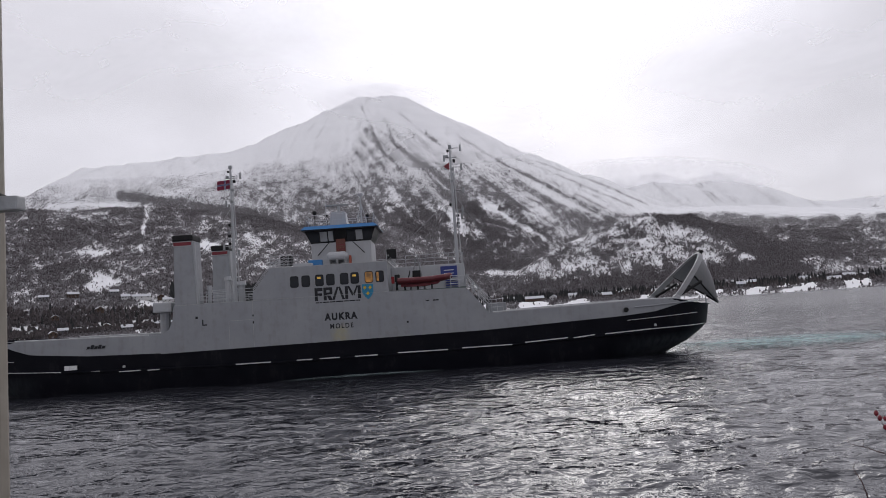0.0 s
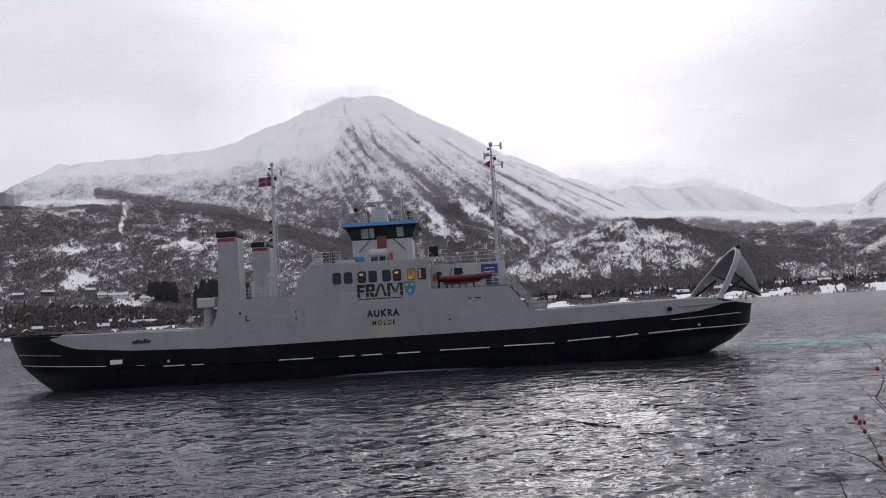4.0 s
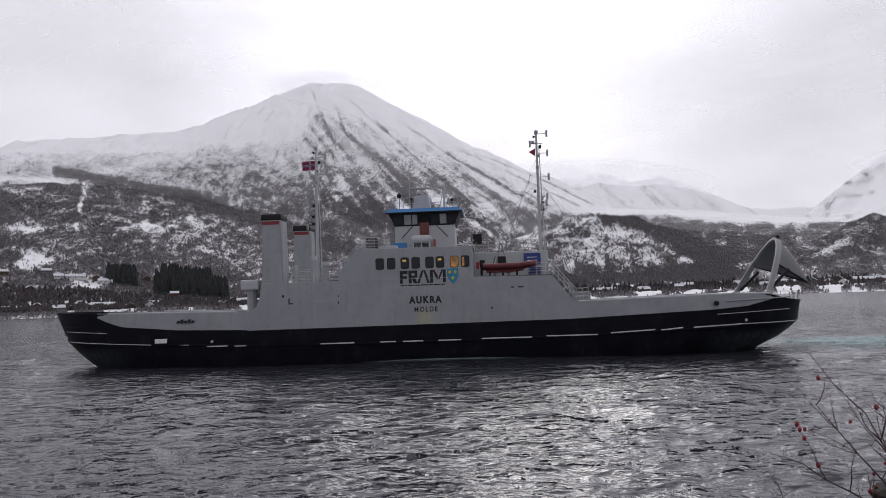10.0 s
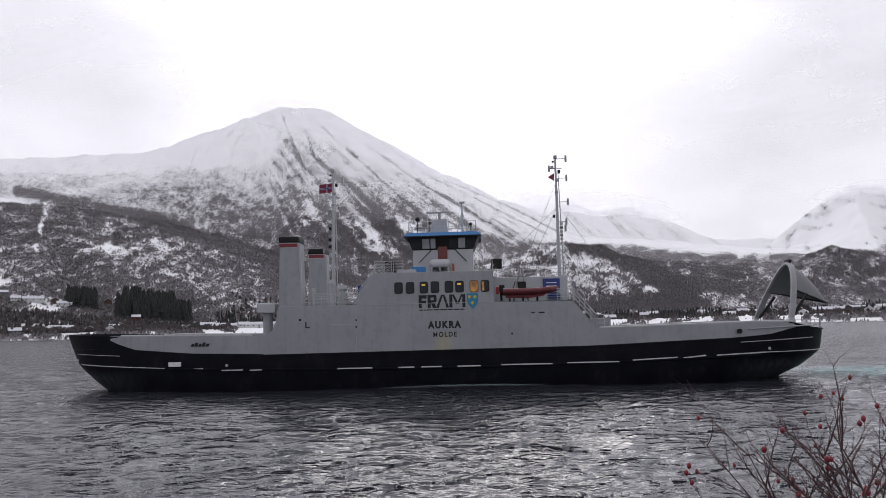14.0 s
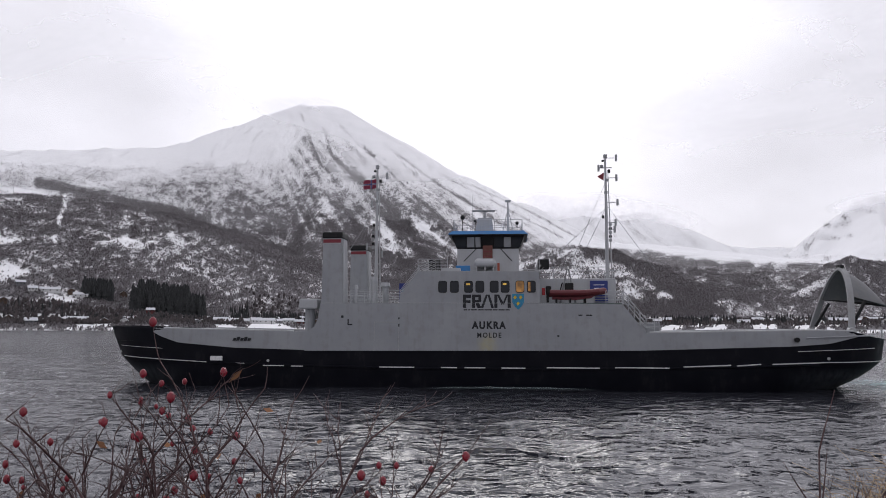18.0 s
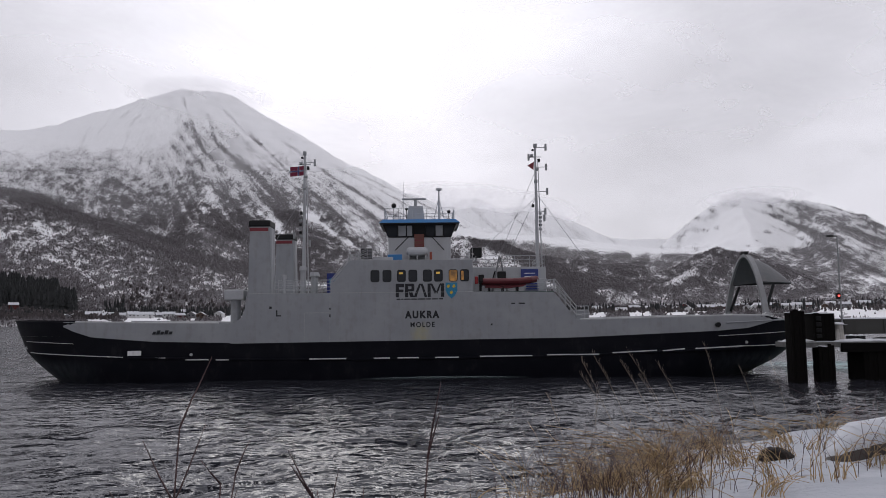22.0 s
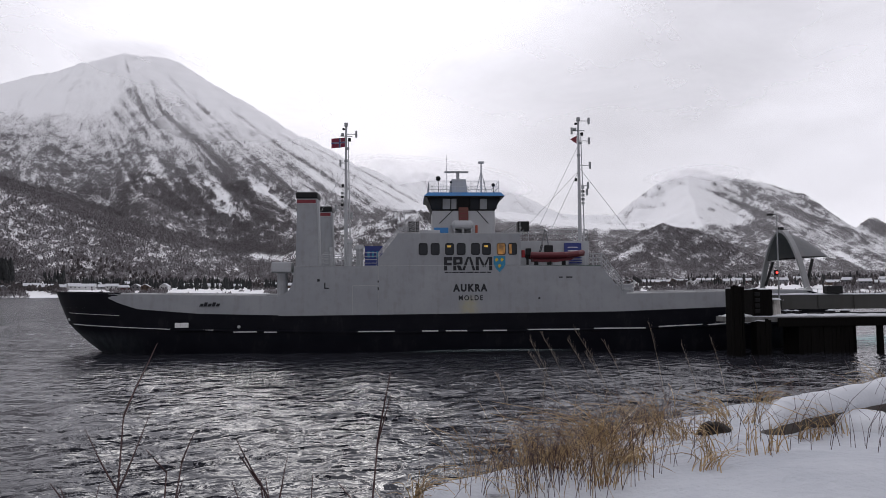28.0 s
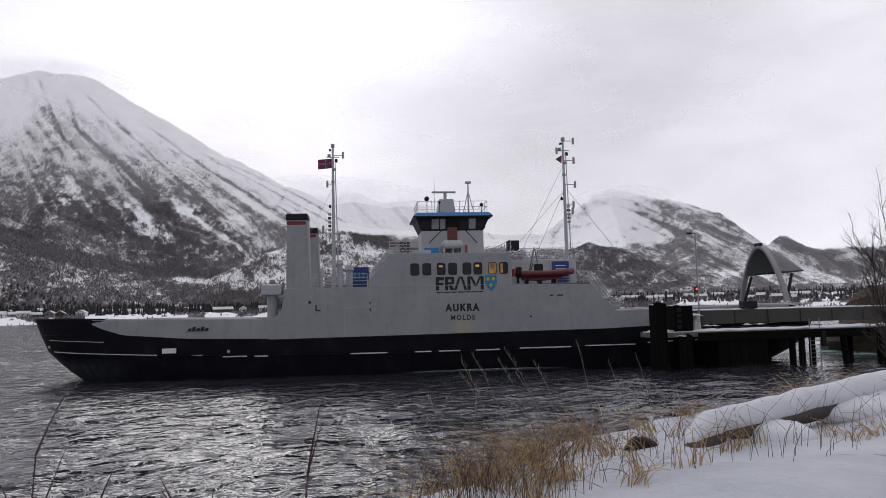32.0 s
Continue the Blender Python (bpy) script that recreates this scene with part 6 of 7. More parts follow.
def dry_grass():
    rnd = random.Random(5)
    tufts = [(6.17, 5.9, 60), (6.51, 6.15, 130), (6.84, 6.49, 190), (7.18, 6.74, 210), (7.52, 6.99, 210), (7.86, 7.24, 170), (6.93, 5.98, 90), (7.35, 6.4, 90), (7.86, 6.74, 70), (8.19, 7.5, 120), (8.7, 7.58, 80), (9.37, 7.83, 60), (7.69, 6.06, 40), (7.35, 5.73, 30), (8.45, 6.99, 40), (10.98, 8.26, 60), (12.16, 8.51, 80), (13.5, 8.76, 110), (14.68, 9.18, 110), (16.03, 9.69, 110), (17.55, 10.19, 110), (8.78, 6.15, 14), (9.8, 5.9, 12), (8.19, 5.31, 14), (6.93, 4.97, 18), (10.47, 5.47, 10)]
    for x, y, n in tufts:
        s = Soup()
        for _ in range(max(3, n // 22)):
            cx, cy = x + rnd.gauss(0, 0.34), y + rnd.gauss(0, 0.28)
            drift = Vector((rnd.gauss(-0.25, 0.5), rnd.gauss(-0.1, 0.4), 0))
            reach = rnd.uniform(0.24, 0.54)
            for _ in range(rnd.randint(12, 26)):
                gx, gy = cx + rnd.gauss(0, 0.07), cy + rnd.gauss(0, 0.06)
                h = reach * rnd.uniform(0.5, 1.15)
                lean = drift + Vector((rnd.gauss(0, 0.45), rnd.gauss(0, 0.4), 0))
                p = Vector((gx, gy, ground_at(gx, gy) - 0.03))
                sag = rnd.uniform(0.15, 0.85)
                pts = [p + Vector((0, 0, h * (k / 5) * (1 - sag * (k / 5) ** 2))) + lean * h * (k / 5) ** 1.7 for k in range(6)]
                s.stalk(pts, rnd.uniform(0.003, 0.0055), 0.0014)
        tagged(s.object("dry_grass", "straw"), "tuft of dry straw-coloured grass standing in the snow", "grass", "dry grass on the bank", "stuff")
    # tall single straws before the tufts
    for x, y, n in ((6.51, 5.64, 26), (6.93, 5.9, 30), (7.35, 6.06, 26), (7.77, 6.32, 20), (6.84, 5.31, 16), (8.28, 6.49, 14), (6.17, 5.31, 14)):
        s = Soup()
        for _ in range(n):
            gx, gy = x + rnd.gauss(0, 0.35), y + rnd.gauss(0, 0.3)
            h = rnd.uniform(0.22, 0.62)
            lean = Vector((rnd.gauss(-0.1, 0.45), rnd.gauss(0, 0.35), 0))
            p = Vector((gx, gy, ground_at(gx, gy) - 0.03))
            s.stalk([p + Vector((0, 0, h * k / 5 * (1 - 0.12 * (k / 5) ** 3))) + lean * h * (k / 5) ** 2 for k in range(6)], 0.0026, 0.0012)
        tagged(s.object("straw_stalks", "straw"), "tall dry straws leaning over the snow", "grass", "dry grass on the bank", "stuff")
    # red-brown weed stalks among the grass
    for x, y, n in ((6.51, 5.47, 60), (6.84, 5.73, 60), (7.27, 5.98, 40), (6.76, 5.14, 30), (7.69, 5.98, 24), (8.19, 6.74, 40), (8.7, 6.82, 34), (9.54, 6.23, 16), (10.3, 6.23, 16), (8.45, 5.64, 12), (11.14, 7.58, 20), (13.76, 8.59, 40), (7.6, 5.31, 10), (9.37, 5.64, 12), (10.22, 5.39, 9), (8.78, 4.88, 10), (11.31, 5.98, 12), (9.63, 4.88, 8), (12.32, 6.32, 10)):
        s = Soup()
        for _ in range(n):
            gx, gy = x + rnd.gauss(0, 0.3), y + rnd.gauss(0, 0.25)
            h = rnd.uniform(0.2, 0.62)
            lean = Vector((rnd.gauss(0.05, 0.5), rnd.gauss(0, 0.4), 0))
            p = Vector((gx, gy, ground_at(gx, gy) - 0.03))
            s.stalk([p + Vector((0, 0, h * k / 3)) + lean * h * (k / 3) ** 2 for k in range(4)], 0.0028, 0.0012)
        tagged(s.object("weed_stalks", "twig"), "dry reddish weed stalks standing in the snow", "grass", "weeds on the bank", "stuff")


def reed(x, y, top, seed, lean):
    """A tall grass stalk with a feathery seed head."""
    rnd = random.Random(seed)
    z = ground_at(x, y)
    h = top - z
    t = thing("seeding_grass", "tall dry grass stalk with a pale seed head", "grass", Matrix.Translation((x, y, z)), "tall seeding grass")
    s = Soup()
    pts = [Vector((-lean * h * (k / 7) ** 2, 0.05 * (k / 7) ** 2, h * k / 7 - 0.05)) for k in range(8)]
    s.stalk(pts, 0.0022, 0.0012)
    s.object("stalk", "seed_head", t)
    s = Soup()
    for i in range(26):
        p = pts[6].lerp(pts[7], i / 20 - 0.3)
        s.blade(p, p + Vector((rnd.uniform(-0.02, 0.02), rnd.uniform(-0.02, 0.02), rnd.uniform(0.02, 0.05))), 0.0022)
    s.object("seed_head", "seed_head", t)
    return t


def lumpy(bm, seed, amount, size):
    for v in bm.verts:
        n = v.co.normalized()
        v.co += n * amount * noise.fractal((v.co.x * size + seed, v.co.y * size, v.co.z * size), 0.9, 2.0, 4)


def rock(x, y, z, sx, sy, sz, seed, cap=True):
    t = thing("shore_rock", "dark wet shore rock with snow on its top", "rock", pose(x, y, z, 0, 0, seed * 47 % 360), "rocks at the water's edge")
    bm = B()
    bmesh.ops.create_icosphere(bm, subdivisions=3, radius=1)
    lumpy(bm, seed * 3.1, 0.30, 1.3)
    bmesh.ops.scale(bm, vec=(sx, sy, sz), verts=bm.verts[:])
    part("stone", bm, "rock", t)
    if cap:
        bm = B()
        bmesh.ops.create_icosphere(bm, subdivisions=3, radius=1)
        lumpy(bm, seed * 3.1, 0.30, 1.3)
        bmesh.ops.scale(bm, vec=(sx * 0.9, sy * 0.9, sz * 0.95), verts=bm.verts[:])
        for v in bm.verts:
            v.co.z = v.co.z + 0.10 * sz if v.co.z > 0.45 * sz else -0.2 * sz
        part("snow_cap", bm, "snow", t)
    return t


def rock_material():
    g = Graph("dark_rock")
    a, b = g.noise(2.2, 6, 0.65), g.noise(14, 4)
    c = g.mix(g.span(a, 0.35, 0.65), (0.010, 0.009, 0.009), (0.045, 0.038, 0.032))
    g.b.inputs["Specular IOR Level"].default_value = 0.2
    return g.done(c, 0.8, 0.0, g.bump(b, 0.5, 0.05, g.bump(a, 0.6, 0.2)))


M["rock"] = rock_material()


def driftwood():
    """A long log, half sunk, with a roll of snow on its back and drifts against its side."""
    t = thing("snowy_log", "thick driftwood log under a roll of snow", "log")
    line_ = [(9.2 + 0.45 * i, 6.02 + 0.117 * i + 0.025 * math.sin(i * 1.7)) for i in range(17)]
    bed = sum(ground_at(x, y) for x, y in line_[:7]) / 7
    pts = [Vector((x, y, bed + 0.07 + 0.012 * i - (0.14 if i == 0 else 0))) for i, (x, y) in enumerate(line_)]
    s = Soup()
    s.stalk(pts, 0.125, 0.12, 14)
    s.object("log", "logwood", t)
    s = Soup()
    steps = 96
    run = []
    for i in range(steps + 1):
        f = i / steps * (len(pts) - 1)
        a = min(int(f), len(pts) - 2)
        q = pts[a].lerp(pts[a + 1], f - a)
        run.append(q + Vector((0, 0.035, 0.10 + 0.03 * noise.noise((i * 0.19, 0, 3)))))
    run[0].z -= 0.05
    s.stalk(run[:6], 0.05, 0.15, 18)
    s.stalk(run[5:], 0.15, 0.17, 18)
    s.object("snow_roll", "snow", t)
    for f, w in ((2.75, 0.40), (7.2, 0.8), (9.2, 0.9), (11.5, 1.0), (13.6, 1.1)):
        a = int(f)
        q = pts[a].lerp(pts[a + 1], f - a)
        bm = B()
        bmesh.ops.create_icosphere(bm, subdivisions=3, radius=1)
        lumpy(bm, f, 0.10, 1.6)
        bmesh.ops.scale(bm, vec=(w, 0.36, 0.17), verts=bm.verts[:])
        for fc in bm.faces:
            fc.smooth = True
        d = part("snow_drift", bm, "snow", t)
        d.location = (q.x, q.y - 0.20, q.z - 0.10)
    return t


M["logwood"] = twig_material("logwood", (0.022, 0.018, 0.015), (0.075, 0.06, 0.05))


def bare_tree(x, y, z, height, seed, name="bare_tree", spread=0.6, depth=3, r=0.04):
    rnd = random.Random(seed)
    t = thing(name, "leafless grey alder with thin upright twigs", "tree", Matrix.Translation((x, y, z)), "bare trees by the quay")
    for i in range(6):
        s, ends = Soup(), []
        a = rnd.uniform(0, 2 * math.pi)
        d = Vector((math.cos(a) * spread, math.sin(a) * spread, 1)).normalized()
        grow(s, rnd, Vector((rnd.uniform(-0.3, 0.3), rnd.uniform(-0.3, 0.3), -0.3)), d, height * rnd.uniform(0.65, 0.95), r * rnd.uniform(0.6, 1), depth, ends, 0.13, 0.22, 6)
        s.object("trunk", "bark", t)
    return t


def near_post():
    p = thing("wooden_post", "weathered grey wooden post with a metal bracket", "post", Matrix.Translation((-0.897, 1.3, 3.4)))
    bm = B()
    tube(bm, (0, 0, -0.8), (0, 0, 3.2), 0.085, 0.083, n=20)
    part("pole", bm, "postwood", p)
    bm = B()
    tube(bm, (0, 0, 1.882), (0, 0, 1.896), 0.09, n=20)
    part("clamp", bm, "black", p)
    bm = B()
    box(bm, 0.08, 0.128, -0.014, 0.014, 1.862, 1.888, 0.003)
    part("bracket", bm, "galv", p)


M["postwood"] = twig_material("postwood", (0.16, 0.14, 0.11), (0.34, 0.31, 0.26))

near_post()
rose_bush(2.18, 2.22, 4.24, 40, 3, 0.52, 0.26, hips=0.055, r=0.0058, wide=0.36)
rose_bush(2.1, 2.75, 4.14, 9, 29, 0.36, 0.2, aims=((-0.48, -0.05, 0.26), (-0.36, -0.05, 0.42), (-0.26, -0.05, 0.40), (-0.24, 0.0, 0.58), (-0.14, 0.0, 0.26), (-0.06, 0.0, 0.62), (-0.30, 0.1, 0.14)), hips=0.07, r=0.0054, twig=0.5)
rose_bush(2.69, 3.12, 3.4, 2, 41, 1.05, 0.04, hips=0.35, r=0.0036, twig=0.08, wide=0.03)
for k, (x, y, top) in enumerate(((4.15, 2.72, 4.70), (4.25, 2.80, 4.54), (4.65, 2.52, 4.64), (4.58, 2.55, 4.48), (4.06, 2.66, 4.46))):
    sapling(x, y, top, 60 + k, 4 if k % 2 == 0 else 3)
dry_grass()
for k, (x, y, top, lean) in enumerate(((5.35, 4.6, 4.62, 0.28), (5.5, 4.7, 4.66, 0.30), (5.75, 4.8, 4.60, 0.33), (5.9, 4.9, 4.66, 0.35), (6.1, 5.0, 4.56, 0.30), (6.45, 5.2, 4.68, 0.12), (6.85, 5.3, 4.5, 0.2), (7.1, 5.3, 4.55, 0.16), (4.95, 4.5, 4.42, 0.2), (5.05, 4.6, 4.36, -0.1), (5.6, 5.0, 4.5, 0.4), (6.2, 5.4, 4.45, 0.35))):
    reed(x + 1.32, y + 0.2, top + 0.06, 80 + k, lean)
for k, a in enumerate(((13.4, 16.2, -0.1, 2.2, 1.5, 0.75), (15.6, 17.2, 0.1, 1.7, 1.2, 0.75), (9.6, 15.2, -0.1, 1.2, 0.9, 0.5))):
    rock(*a, 7 + k, cap=k == 1)
rock(8.84, 6.28, ground_at(8.84, 6.28), 0.17, 0.12, 0.10, 31, cap=False)
driftwood()
for k, (x, y, h) in enumerate(((17.37, 9.35, 2.51), (18.13, 9.52, 2.81), (16.78, 9.18, 1.52), (18.81, 9.69, 3.04), (17.71, 9.60, 1.98))):
    bare_tree(x, y, ground_at(x, y), h, 200 + k, spread=0.4, r=0.026)


def knoll():
    """An earthy knoll beyond the quay."""
    t = thing("brown_knoll", "low brown earth knoll overgrown with scrub", "knoll", Matrix.Translation((80, 47, 0)))
    bm = B()
    bmesh.ops.create_icosphere(bm, subdivisions=4, radius=1)
    lumpy(bm, 4.0, 0.16, 2.0)
    bmesh.ops.scale(bm, vec=(14, 10, 7.6), verts=bm.verts[:])
    part("earth", bm, "knoll", t)
    return t


def knoll_material():
    g = Graph("knoll")
    a, b = g.noise(0.35, 6, 0.7), g.noise(2.5, 5, 0.7)
    c = g.mix(a, (0.035, 0.026, 0.018), (0.11, 0.08, 0.05))
    return g.done(c, 0.9, 0.0, g.bump(b, 1.0, 0.5))


M["knoll"] = knoll_material()
knoll()

# ---- the far shore: woods and houses ----


def spot(az, r):
    a = radians(az)
    x, y = r * math.sin(a), r * math.cos(a)
    return x, y, float(land_height(np.array([x]), np.array([y]))[0])


def wood_material(name, a, b):
    g = Graph(name)
    isl = g.n.new("ShaderNodeNewGeometry")
    n = g.noise(0.6, 3)
    c = g.mix(isl.outputs["Random Per Island"], a, b)
    return g.done(g.mix(g.math("MULTIPLY", n, 0.10), c, (0.3, 0.3, 0.32)), 0.9)


M["spruce"] = wood_material("spruce", (0.006, 0.008, 0.008), (0.017, 0.019, 0.019))
M["birch"] = wood_material("birch", (0.022, 0.017, 0.017), (0.07, 0.055, 0.055))


def stand(name, label, areas, material, seed, slim, kind):
    """A wood of many trees: each a short trunk with ragged tiers."""
    rnd = np.random.RandomState(seed)
    V, F, base = [], [], 0
    for a0, a1, r0, r1, count, h0, h1 in areas:
        az = np.radians(rnd.uniform(a0, a1, count))
        r = rnd.uniform(r0, r1, count)
        X, Y = r * np.sin(az), r * np.cos(az)
        Z = land_height(X, Y)
        for x, y, z in zip(X, Y, Z):
            h = rnd.uniform(h0, h1)
            w = h * slim * rnd.uniform(0.8, 1.25)
            if kind == "spruce":
                tiers = ((0.0, 0.55, 1.0), (0.3, 0.8, 0.75), (0.58, 1.0, 0.48))
            else:
                tiers = ((0.18, 0.72, 0.8), (0.4, 0.95, 1.0), (0.62, 1.0, 0.55))
            for lo, hi, k in tiers:
                m = 5
                t0 = rnd.uniform(0, 6.28)
                ring = [(x + w * k * rnd.uniform(0.7, 1.2) * math.cos(t0 + 6.283 * i / m), y + w * k * rnd.uniform(0.7, 1.2) * math.sin(t0 + 6.283 * i / m), z - 1 + h * (lo + rnd.uniform(0, 0.08))) for i in range(m)]
                V += ring + [(x + rnd.uniform(-0.3, 0.3), y, z - 1 + h * hi)]
                if kind != "spruce":
                    V[-1] = (x + w * 0.5 * rnd.uniform(-1, 1), y, z - 1 + h * hi)
                F += [(base + i, base + (i + 1) % m, base + m) for i in range(m)] + [tuple(base + i for i in range(m))[::-1]]
                base += m + 1
    me = bpy.data.meshes.new(name)
    me.from_pydata(V, [], F)
    me.materials.append(M[material])
    tagged(new(name, me), label, "woods", kind="stuff")


stand("spruce_plantation", "dark spruce plantations on the far hillside", [(-21.1, -19.2, 985, 1022, 210, 13, 18), (-17.9, -12.9, 968, 1012, 420, 13, 19), (-17.5, -14.0, 1000, 1040, 260, 14, 19)], "spruce", 1, 0.25, "spruce")
stand("shore_spruces", "dark spruces along the far shore", [(-32, -22, 860, 960, 60, 6, 13), (-22, -11, 870, 950, 80, 6, 12), (-11, -5, 880, 1000, 240, 6, 14), (-5, 3, 860, 1010, 260, 5, 15), (4, 9, 890, 960, 120, 6, 14), (9, 22, 860, 980, 180, 5, 13), (22, 27, 850, 1050, 150, 5, 12), (29, 34, 870, 1050, 110, 5, 12), (36, 41, 860, 1200, 120, 4, 12), (43, 55, 870, 1250, 170, 4, 12)], "spruce", 2, 0.19, "spruce")
stand("shore_birches", "bare birch scrub along the far shore", [(-33, -10, 832, 960, 2600, 4, 8), (-10, 10, 920, 1100, 500, 4, 9), (8, 24, 838, 1020, 800, 3, 7), (22, 36, 835, 1100, 1100, 3, 7), (36, 56, 850, 1250, 900, 3, 7), (-32, -12, 836, 900, 900, 3, 7)], "birch", 3, 0.33, "birch")


def far_house(x, y, z, turn, w, d, h, wall, seed):
    """A wooden house: walls, a snowy gable roof, windows, a door and a chimney."""
    ob = thing("house", "%s wooden house with a snow-covered roof on the far shore" % wall.split("_")[0], "house", pose(x, y, z - 0.6, 0, 0, turn), "houses on the far shore")
    bm = B()
    box(bm, -w / 2, w / 2, -d / 2, d / 2, -1, h)
    prism(bm, [(-w / 2, h), (w / 2, h), (0, h + w * 0.30)], -d / 2 + 0.02, d / 2 - 0.02)
    part("wall_body", bm, wall, ob)
    for s in (-1, 1):
        bm = B()
        prism(bm, [(s * (w / 2 + 0.5), h - 0.3), (s * (w / 2 + 0.5), h + 0.1), (0, h + w * 0.30 + 0.42), (0, h + w * 0.30 + 0.02)], -d / 2 - 0.5, d / 2 + 0.5)
        part("roof", bm, "snow", ob)
    for i in range(3):
        bm = B()
        u = -d / 2 + d * (i + 0.5) / 3
        box(bm, -w / 2 - 0.06, -w / 2 + 0.02, u - 0.6, u + 0.6, h - 1.9, h - 0.6)
        part("window", bm, "glass", ob)
    for i in range(2):
        bm = B()
        u = -w / 4 + w / 2 * i
        box(bm, u - 0.6, u + 0.6, -d / 2 - 0.06, -d / 2 + 0.02, h - 1.9, h - 0.6)
        part("window", bm, "glass", ob)
    bm = B()
    box(bm, -0.3, 0.5, -0.4, 0.4, h + w * 0.2, h + w * 0.3 + 1.0)
    part("chimney", bm, "black", ob)
    return ob


M["white_boards"] = paint("white_boards", (0.60, 0.60, 0.60), 0.7, 0.2)
M["red_boards"] = paint("red_boards", (0.11, 0.018, 0.017), 0.7, 0.2)
M["grey_boards"] = paint("grey_boards", (0.17, 0.17, 0.18), 0.7, 0.2)
M["brown_boards"] = paint("brown_boards", (0.075, 0.045, 0.03), 0.7, 0.2)
M["yellow_boards"] = paint("yellow_boards", (0.42, 0.32, 0.14), 0.7, 0.2)


def village():
    rnd = random.Random(77)
    walls = ["white_boards", "white_boards", "white_boards", "red_boards", "grey_boards", "brown_boards", "brown_boards", "grey_boards"]
    rows = [(-31, -17, 12, 835, 900), (-30, -15, 14, 930, 1010), (-14, -3, 14, 832, 880), (-12, 6, 10, 900, 980), (6, 14, 6, 840, 900), (14, 24, 5, 840, 900), (24, 31, 7, 838, 1000), (31, 40, 14, 850, 1010), (40, 52, 16, 850, 1060)]
    for a0, a1, n, r0, r1 in rows:
        for i in range(n):
            az = a0 + (a1 - a0) * (i + rnd.uniform(0.1, 0.9)) / n
            x, y, z = spot(az, rnd.uniform(r0, r1))
            big = rnd.random() < 0.18
            far_house(x, y, z, -az + rnd.choice((0, 90, 90)) + rnd.uniform(-15, 15), rnd.uniform(7, 9), rnd.uniform(16, 26) if big else rnd.uniform(9, 13), rnd.uniform(3.0, 5.2), rnd.choice(walls), i)


village()


def foam_material(name, low, high, strength):
    g = Graph(name)
    a = g.noise(0.5, 5, 0.65, stretch=(0.6, 1.4, 1), warp=0.8)
    b = g.noise(3.0, 4, 0.6)
    x = g.xyz()
    rim = g.math("MULTIPLY", g.span(g.math("ABSOLUTE", x[1]), 2.5, 8.8, 1, 0), g.span(g.math("ABSOLUTE", x[0]), 3.5, 13.5, 1, 0))
    f = g.span(g.math("ADD", g.math("MULTIPLY", a, 0.8), g.math("MULTIPLY", b, 0.35)), 0.40, 0.66)
    g.put(g.math("MULTIPLY", g.math("MULTIPLY", f, rim), strength), g.b.inputs["Alpha"])
    return g.done(g.mix(b, low, high), 0.6, 0.0, g.bump(b, 0.5, 0.1))


M["foam"] = foam_material("wash_foam", (0.16, 0.34, 0.34), (0.42, 0.58, 0.58), 0.75)
M["thin_foam"] = foam_material("thin_foam", (0.20, 0.30, 0.31), (0.50, 0.58, 0.58), 0.35)


def wash_patch(name, label, sx, sy, seed, stuff="foam"):
    xs, ys = np.linspace(-sx, sx, 50), np.linspace(-sy, sy, 24)
    ob = sheet(name, xs, ys, lambda X, Y: 0.24 + 0.16 * (fractal(X / 1.6, Y / 1.0, 3, seed) - 0.5) - 0.10 * np.clip((np.abs(Y) / sy) ** 2 + (np.abs(X) / sx) ** 2, 0, 1), M[stuff])
    return tagged(ob, label, "foam", kind="stuff")


bow_wash = wash_patch("propeller_wash", "pale turquoise propeller wash before the ferry's bow", 14, 9, 3)
side_wash = wash_patch("side_foam", "thin white foam along the ferry's side", 14, 9, 9, "thin_foam")
side_wash.scale = (0.5, 0.12, 1.0)

# ---- low cloud on the tops ----


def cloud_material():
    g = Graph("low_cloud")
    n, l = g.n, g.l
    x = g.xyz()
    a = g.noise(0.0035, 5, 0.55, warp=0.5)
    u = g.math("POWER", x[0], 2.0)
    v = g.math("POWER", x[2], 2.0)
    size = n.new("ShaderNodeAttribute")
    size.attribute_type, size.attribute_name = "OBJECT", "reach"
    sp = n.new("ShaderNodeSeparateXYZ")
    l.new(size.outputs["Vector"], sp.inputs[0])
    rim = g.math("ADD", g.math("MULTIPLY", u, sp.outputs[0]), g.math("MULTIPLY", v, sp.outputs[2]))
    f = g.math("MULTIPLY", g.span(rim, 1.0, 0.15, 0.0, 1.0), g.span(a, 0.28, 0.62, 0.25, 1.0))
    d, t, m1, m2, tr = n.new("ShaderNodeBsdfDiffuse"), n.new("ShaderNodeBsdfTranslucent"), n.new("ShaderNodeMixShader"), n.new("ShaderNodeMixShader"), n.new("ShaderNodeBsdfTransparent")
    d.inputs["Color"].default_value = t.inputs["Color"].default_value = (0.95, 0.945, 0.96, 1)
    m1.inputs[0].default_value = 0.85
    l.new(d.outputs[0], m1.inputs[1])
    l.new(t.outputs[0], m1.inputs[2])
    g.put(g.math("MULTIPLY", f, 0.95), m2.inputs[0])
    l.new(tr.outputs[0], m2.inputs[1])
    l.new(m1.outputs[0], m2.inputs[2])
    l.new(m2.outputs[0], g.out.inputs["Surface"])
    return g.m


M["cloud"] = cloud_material()


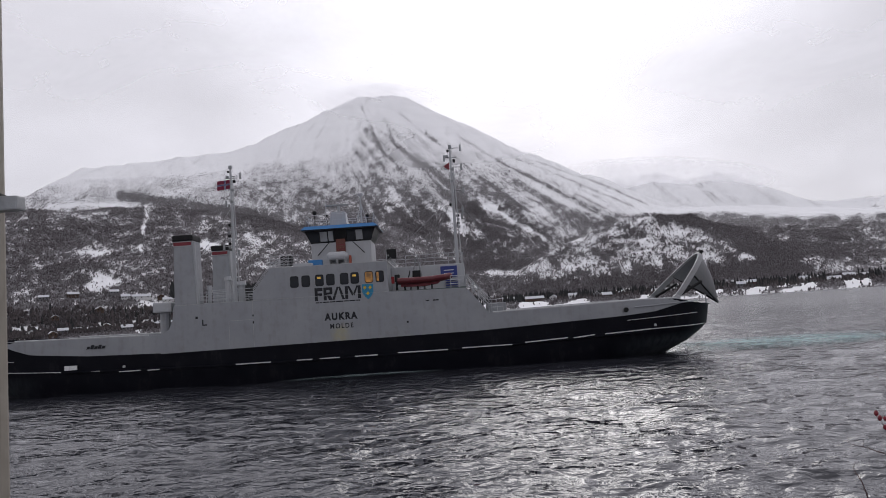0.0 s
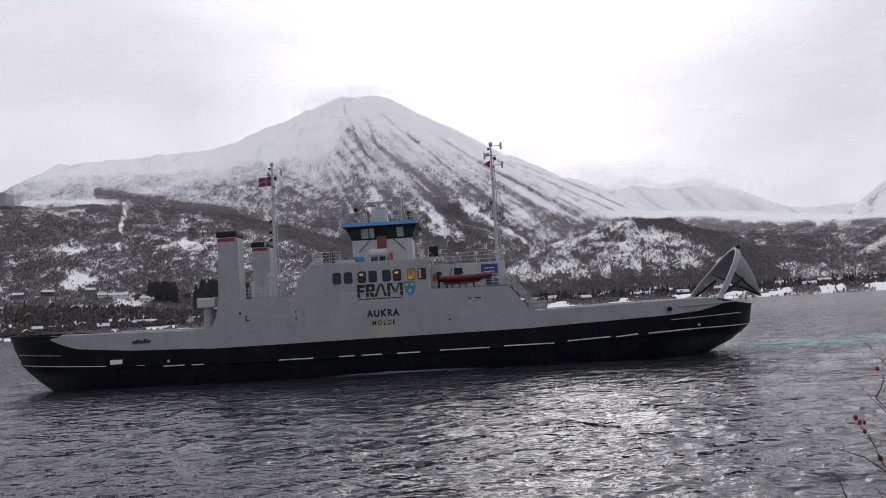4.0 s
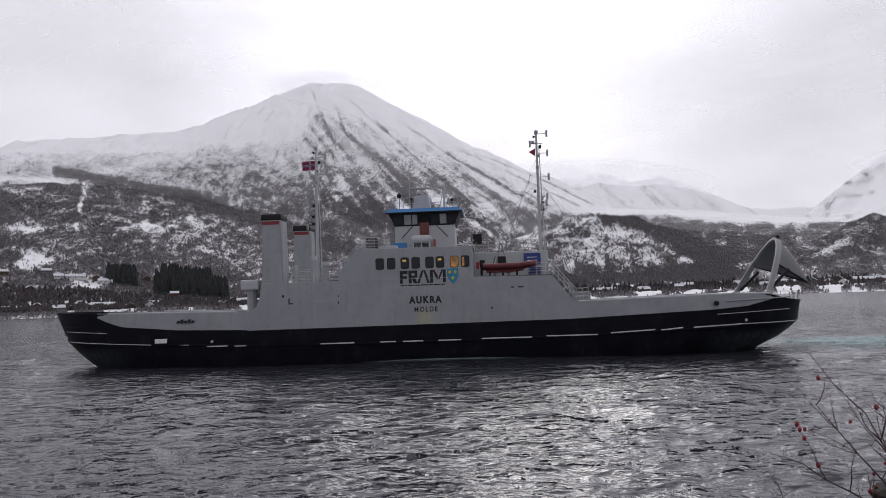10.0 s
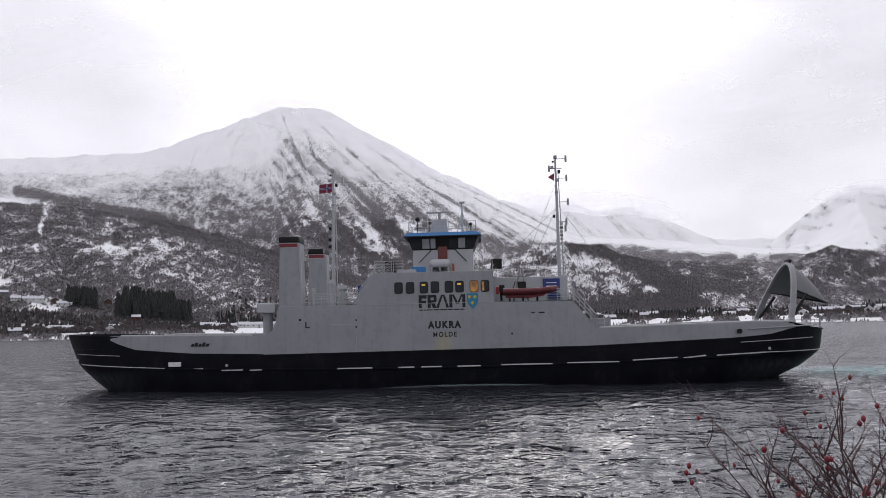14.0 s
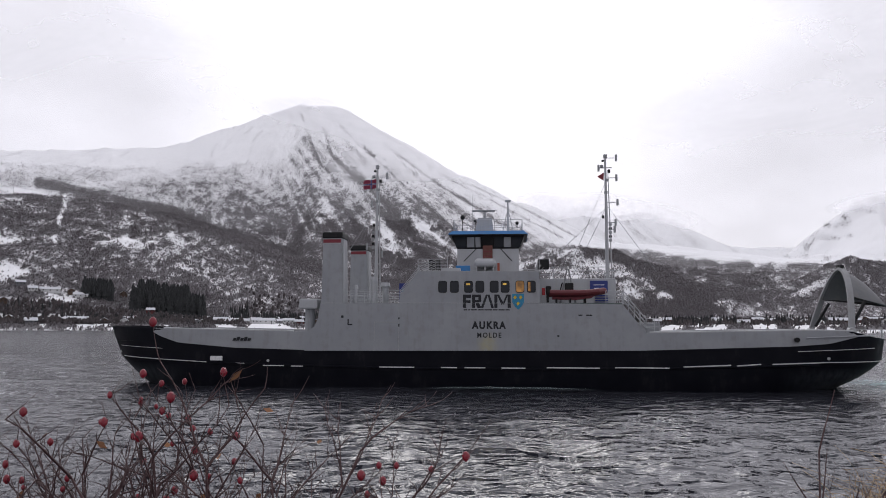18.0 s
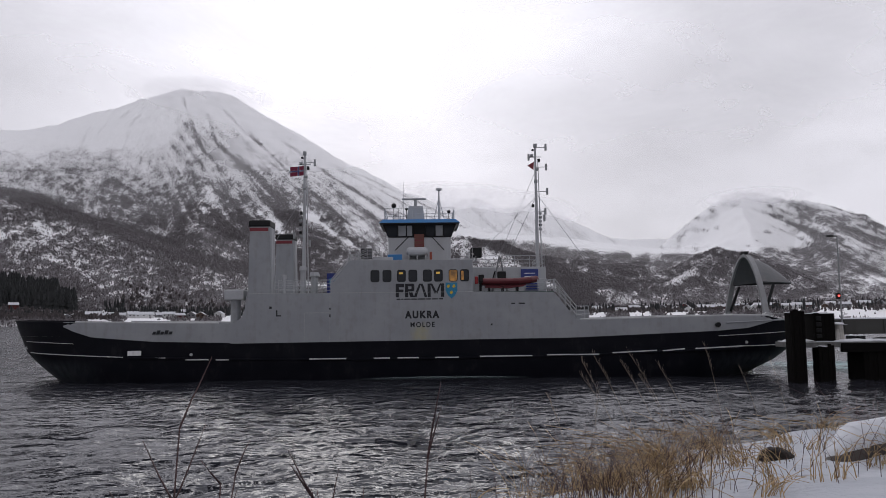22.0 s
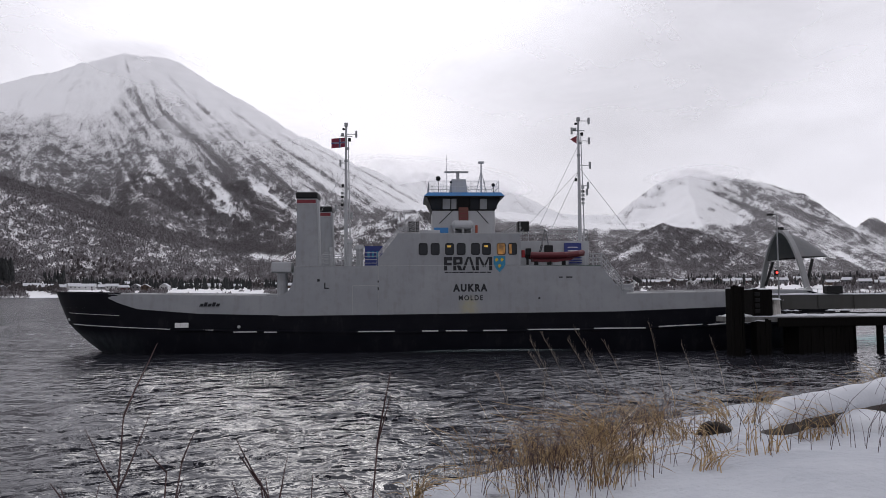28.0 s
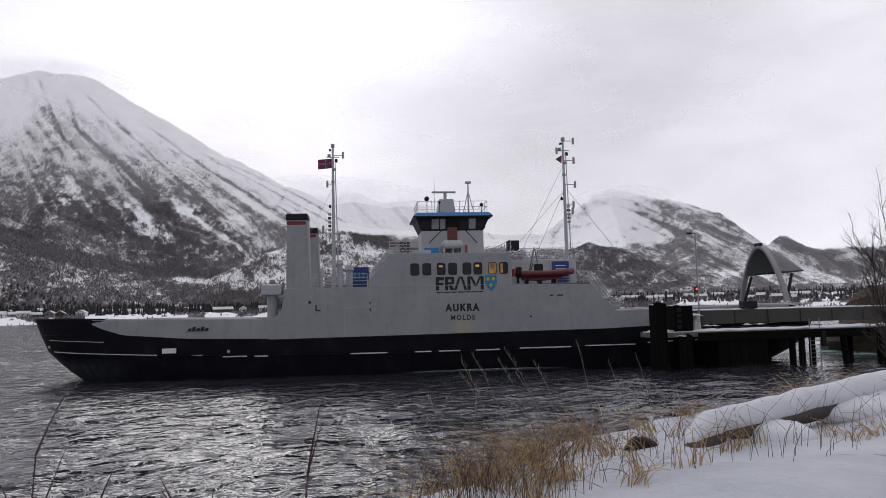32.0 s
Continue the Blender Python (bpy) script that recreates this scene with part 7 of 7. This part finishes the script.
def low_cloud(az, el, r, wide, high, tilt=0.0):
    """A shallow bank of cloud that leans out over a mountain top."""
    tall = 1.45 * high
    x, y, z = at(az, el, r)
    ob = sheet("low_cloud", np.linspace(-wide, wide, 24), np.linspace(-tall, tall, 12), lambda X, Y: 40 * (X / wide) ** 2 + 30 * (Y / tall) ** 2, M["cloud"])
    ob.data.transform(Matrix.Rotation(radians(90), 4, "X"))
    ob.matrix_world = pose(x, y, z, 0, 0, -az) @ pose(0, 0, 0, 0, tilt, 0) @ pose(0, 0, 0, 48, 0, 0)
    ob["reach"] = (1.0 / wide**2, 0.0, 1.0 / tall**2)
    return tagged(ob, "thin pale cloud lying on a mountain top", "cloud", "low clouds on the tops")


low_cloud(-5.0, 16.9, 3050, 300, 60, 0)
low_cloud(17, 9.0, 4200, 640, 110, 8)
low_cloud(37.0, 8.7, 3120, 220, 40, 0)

# ---- how things move ----
FERRY_WAY = [
    (0, pose(-10.86, 61.50, 0, 0, 0, 0.64)), (1, pose(-9.39, 61.49, 0, 0, 0, 0.04)), (2, pose(-8.06, 61.66, 0, 0, 0, -0.62)),
    (3, pose(-6.84, 61.83, 0, 0, 0, -1.40)), (6, pose(-3.37, 61.89, 0, 0, 0, -4.00)), (7, pose(-2.28, 61.86, 0, 0, 0, -4.86)),
    (8, pose(-1.26, 61.90, 0, 0, 0, -5.66)), (9, pose(-0.15, 61.84, 0, 0, 0, -6.41)), (10, pose(1.00, 61.68, 0, 0, 0, -7.00)),
    (11, pose(2.14, 61.47, 0, 0, 0, -7.59)), (12, pose(3.23, 61.34, 0, 0, 0, -8.39)), (13, pose(4.40, 61.22, 0, 0, 0, -8.84)),
    (14, pose(5.64, 60.96, 0, 0, 0, -9.22)), (16.5, pose(8.50, 60.09, 0, 0, 0, -10.17)), (17, pose(9.14, 59.90, 0, 0, 0, -10.30)),
    (18, pose(10.29, 59.65, 0, 0, 0, -10.63)), (19, pose(11.47, 59.32, 0, 0, 0, -10.80)), (20, pose(12.70, 59.04, 0, 0, 0, -11.32)),
    (21, pose(13.91, 58.59, 0, 0, 0, -11.90)), (22, pose(15.23, 58.40, 0, 0, 0, -12.26)), (23, pose(16.53, 58.35, 0, 0, 0, -12.43)),
    (24, pose(17.82, 58.02, 0, 0, 0, -12.81)), (25, pose(19.09, 57.67, 0, 0, 0, -13.33)), (25.5, pose(19.69, 57.47, 0, 0, 0, -13.59)),
    (27.5, pose(22.12, 56.48, 0, 0, 0, -14.59)), (28, pose(22.77, 56.25, 0, 0, 0, -14.85)), (29, pose(23.96, 55.88, 0, 0, 0, -15.36)),
    (30, pose(25.10, 55.47, 0, 0, 0, -15.90)), (31, pose(26.23, 55.01, 0, 0, 0, -16.48)), (32, pose(27.41, 54.56, 0, 0, 0, -17.10)),
]
VISOR = [(0, 44), (2, 40), (4, 37), (6, 34), (9, 29), (13, 21), (16, 15), (19, 10), (21, 5), (23, 0), (25, -1), (32, -1)]


def motions():
    walk(ferry, FERRY_WAY)
    walk(visor, [(t, pose(30.35, 6, 4.75, 0, a, 0)) for t, a in VISOR])
    walk(bow_wash, [(t, m @ pose(41.5, 6.5, 0)) for t, m in FERRY_WAY])
    walk(side_wash, [(t, m @ pose(3, -1.0, 0)) for t, m in FERRY_WAY])
    # the whole sheet of waves drifts with the wind
    walk(water, [(0, pose(0, 0, 0)), (32, pose(6.0, -2.5, 0))])


motions()
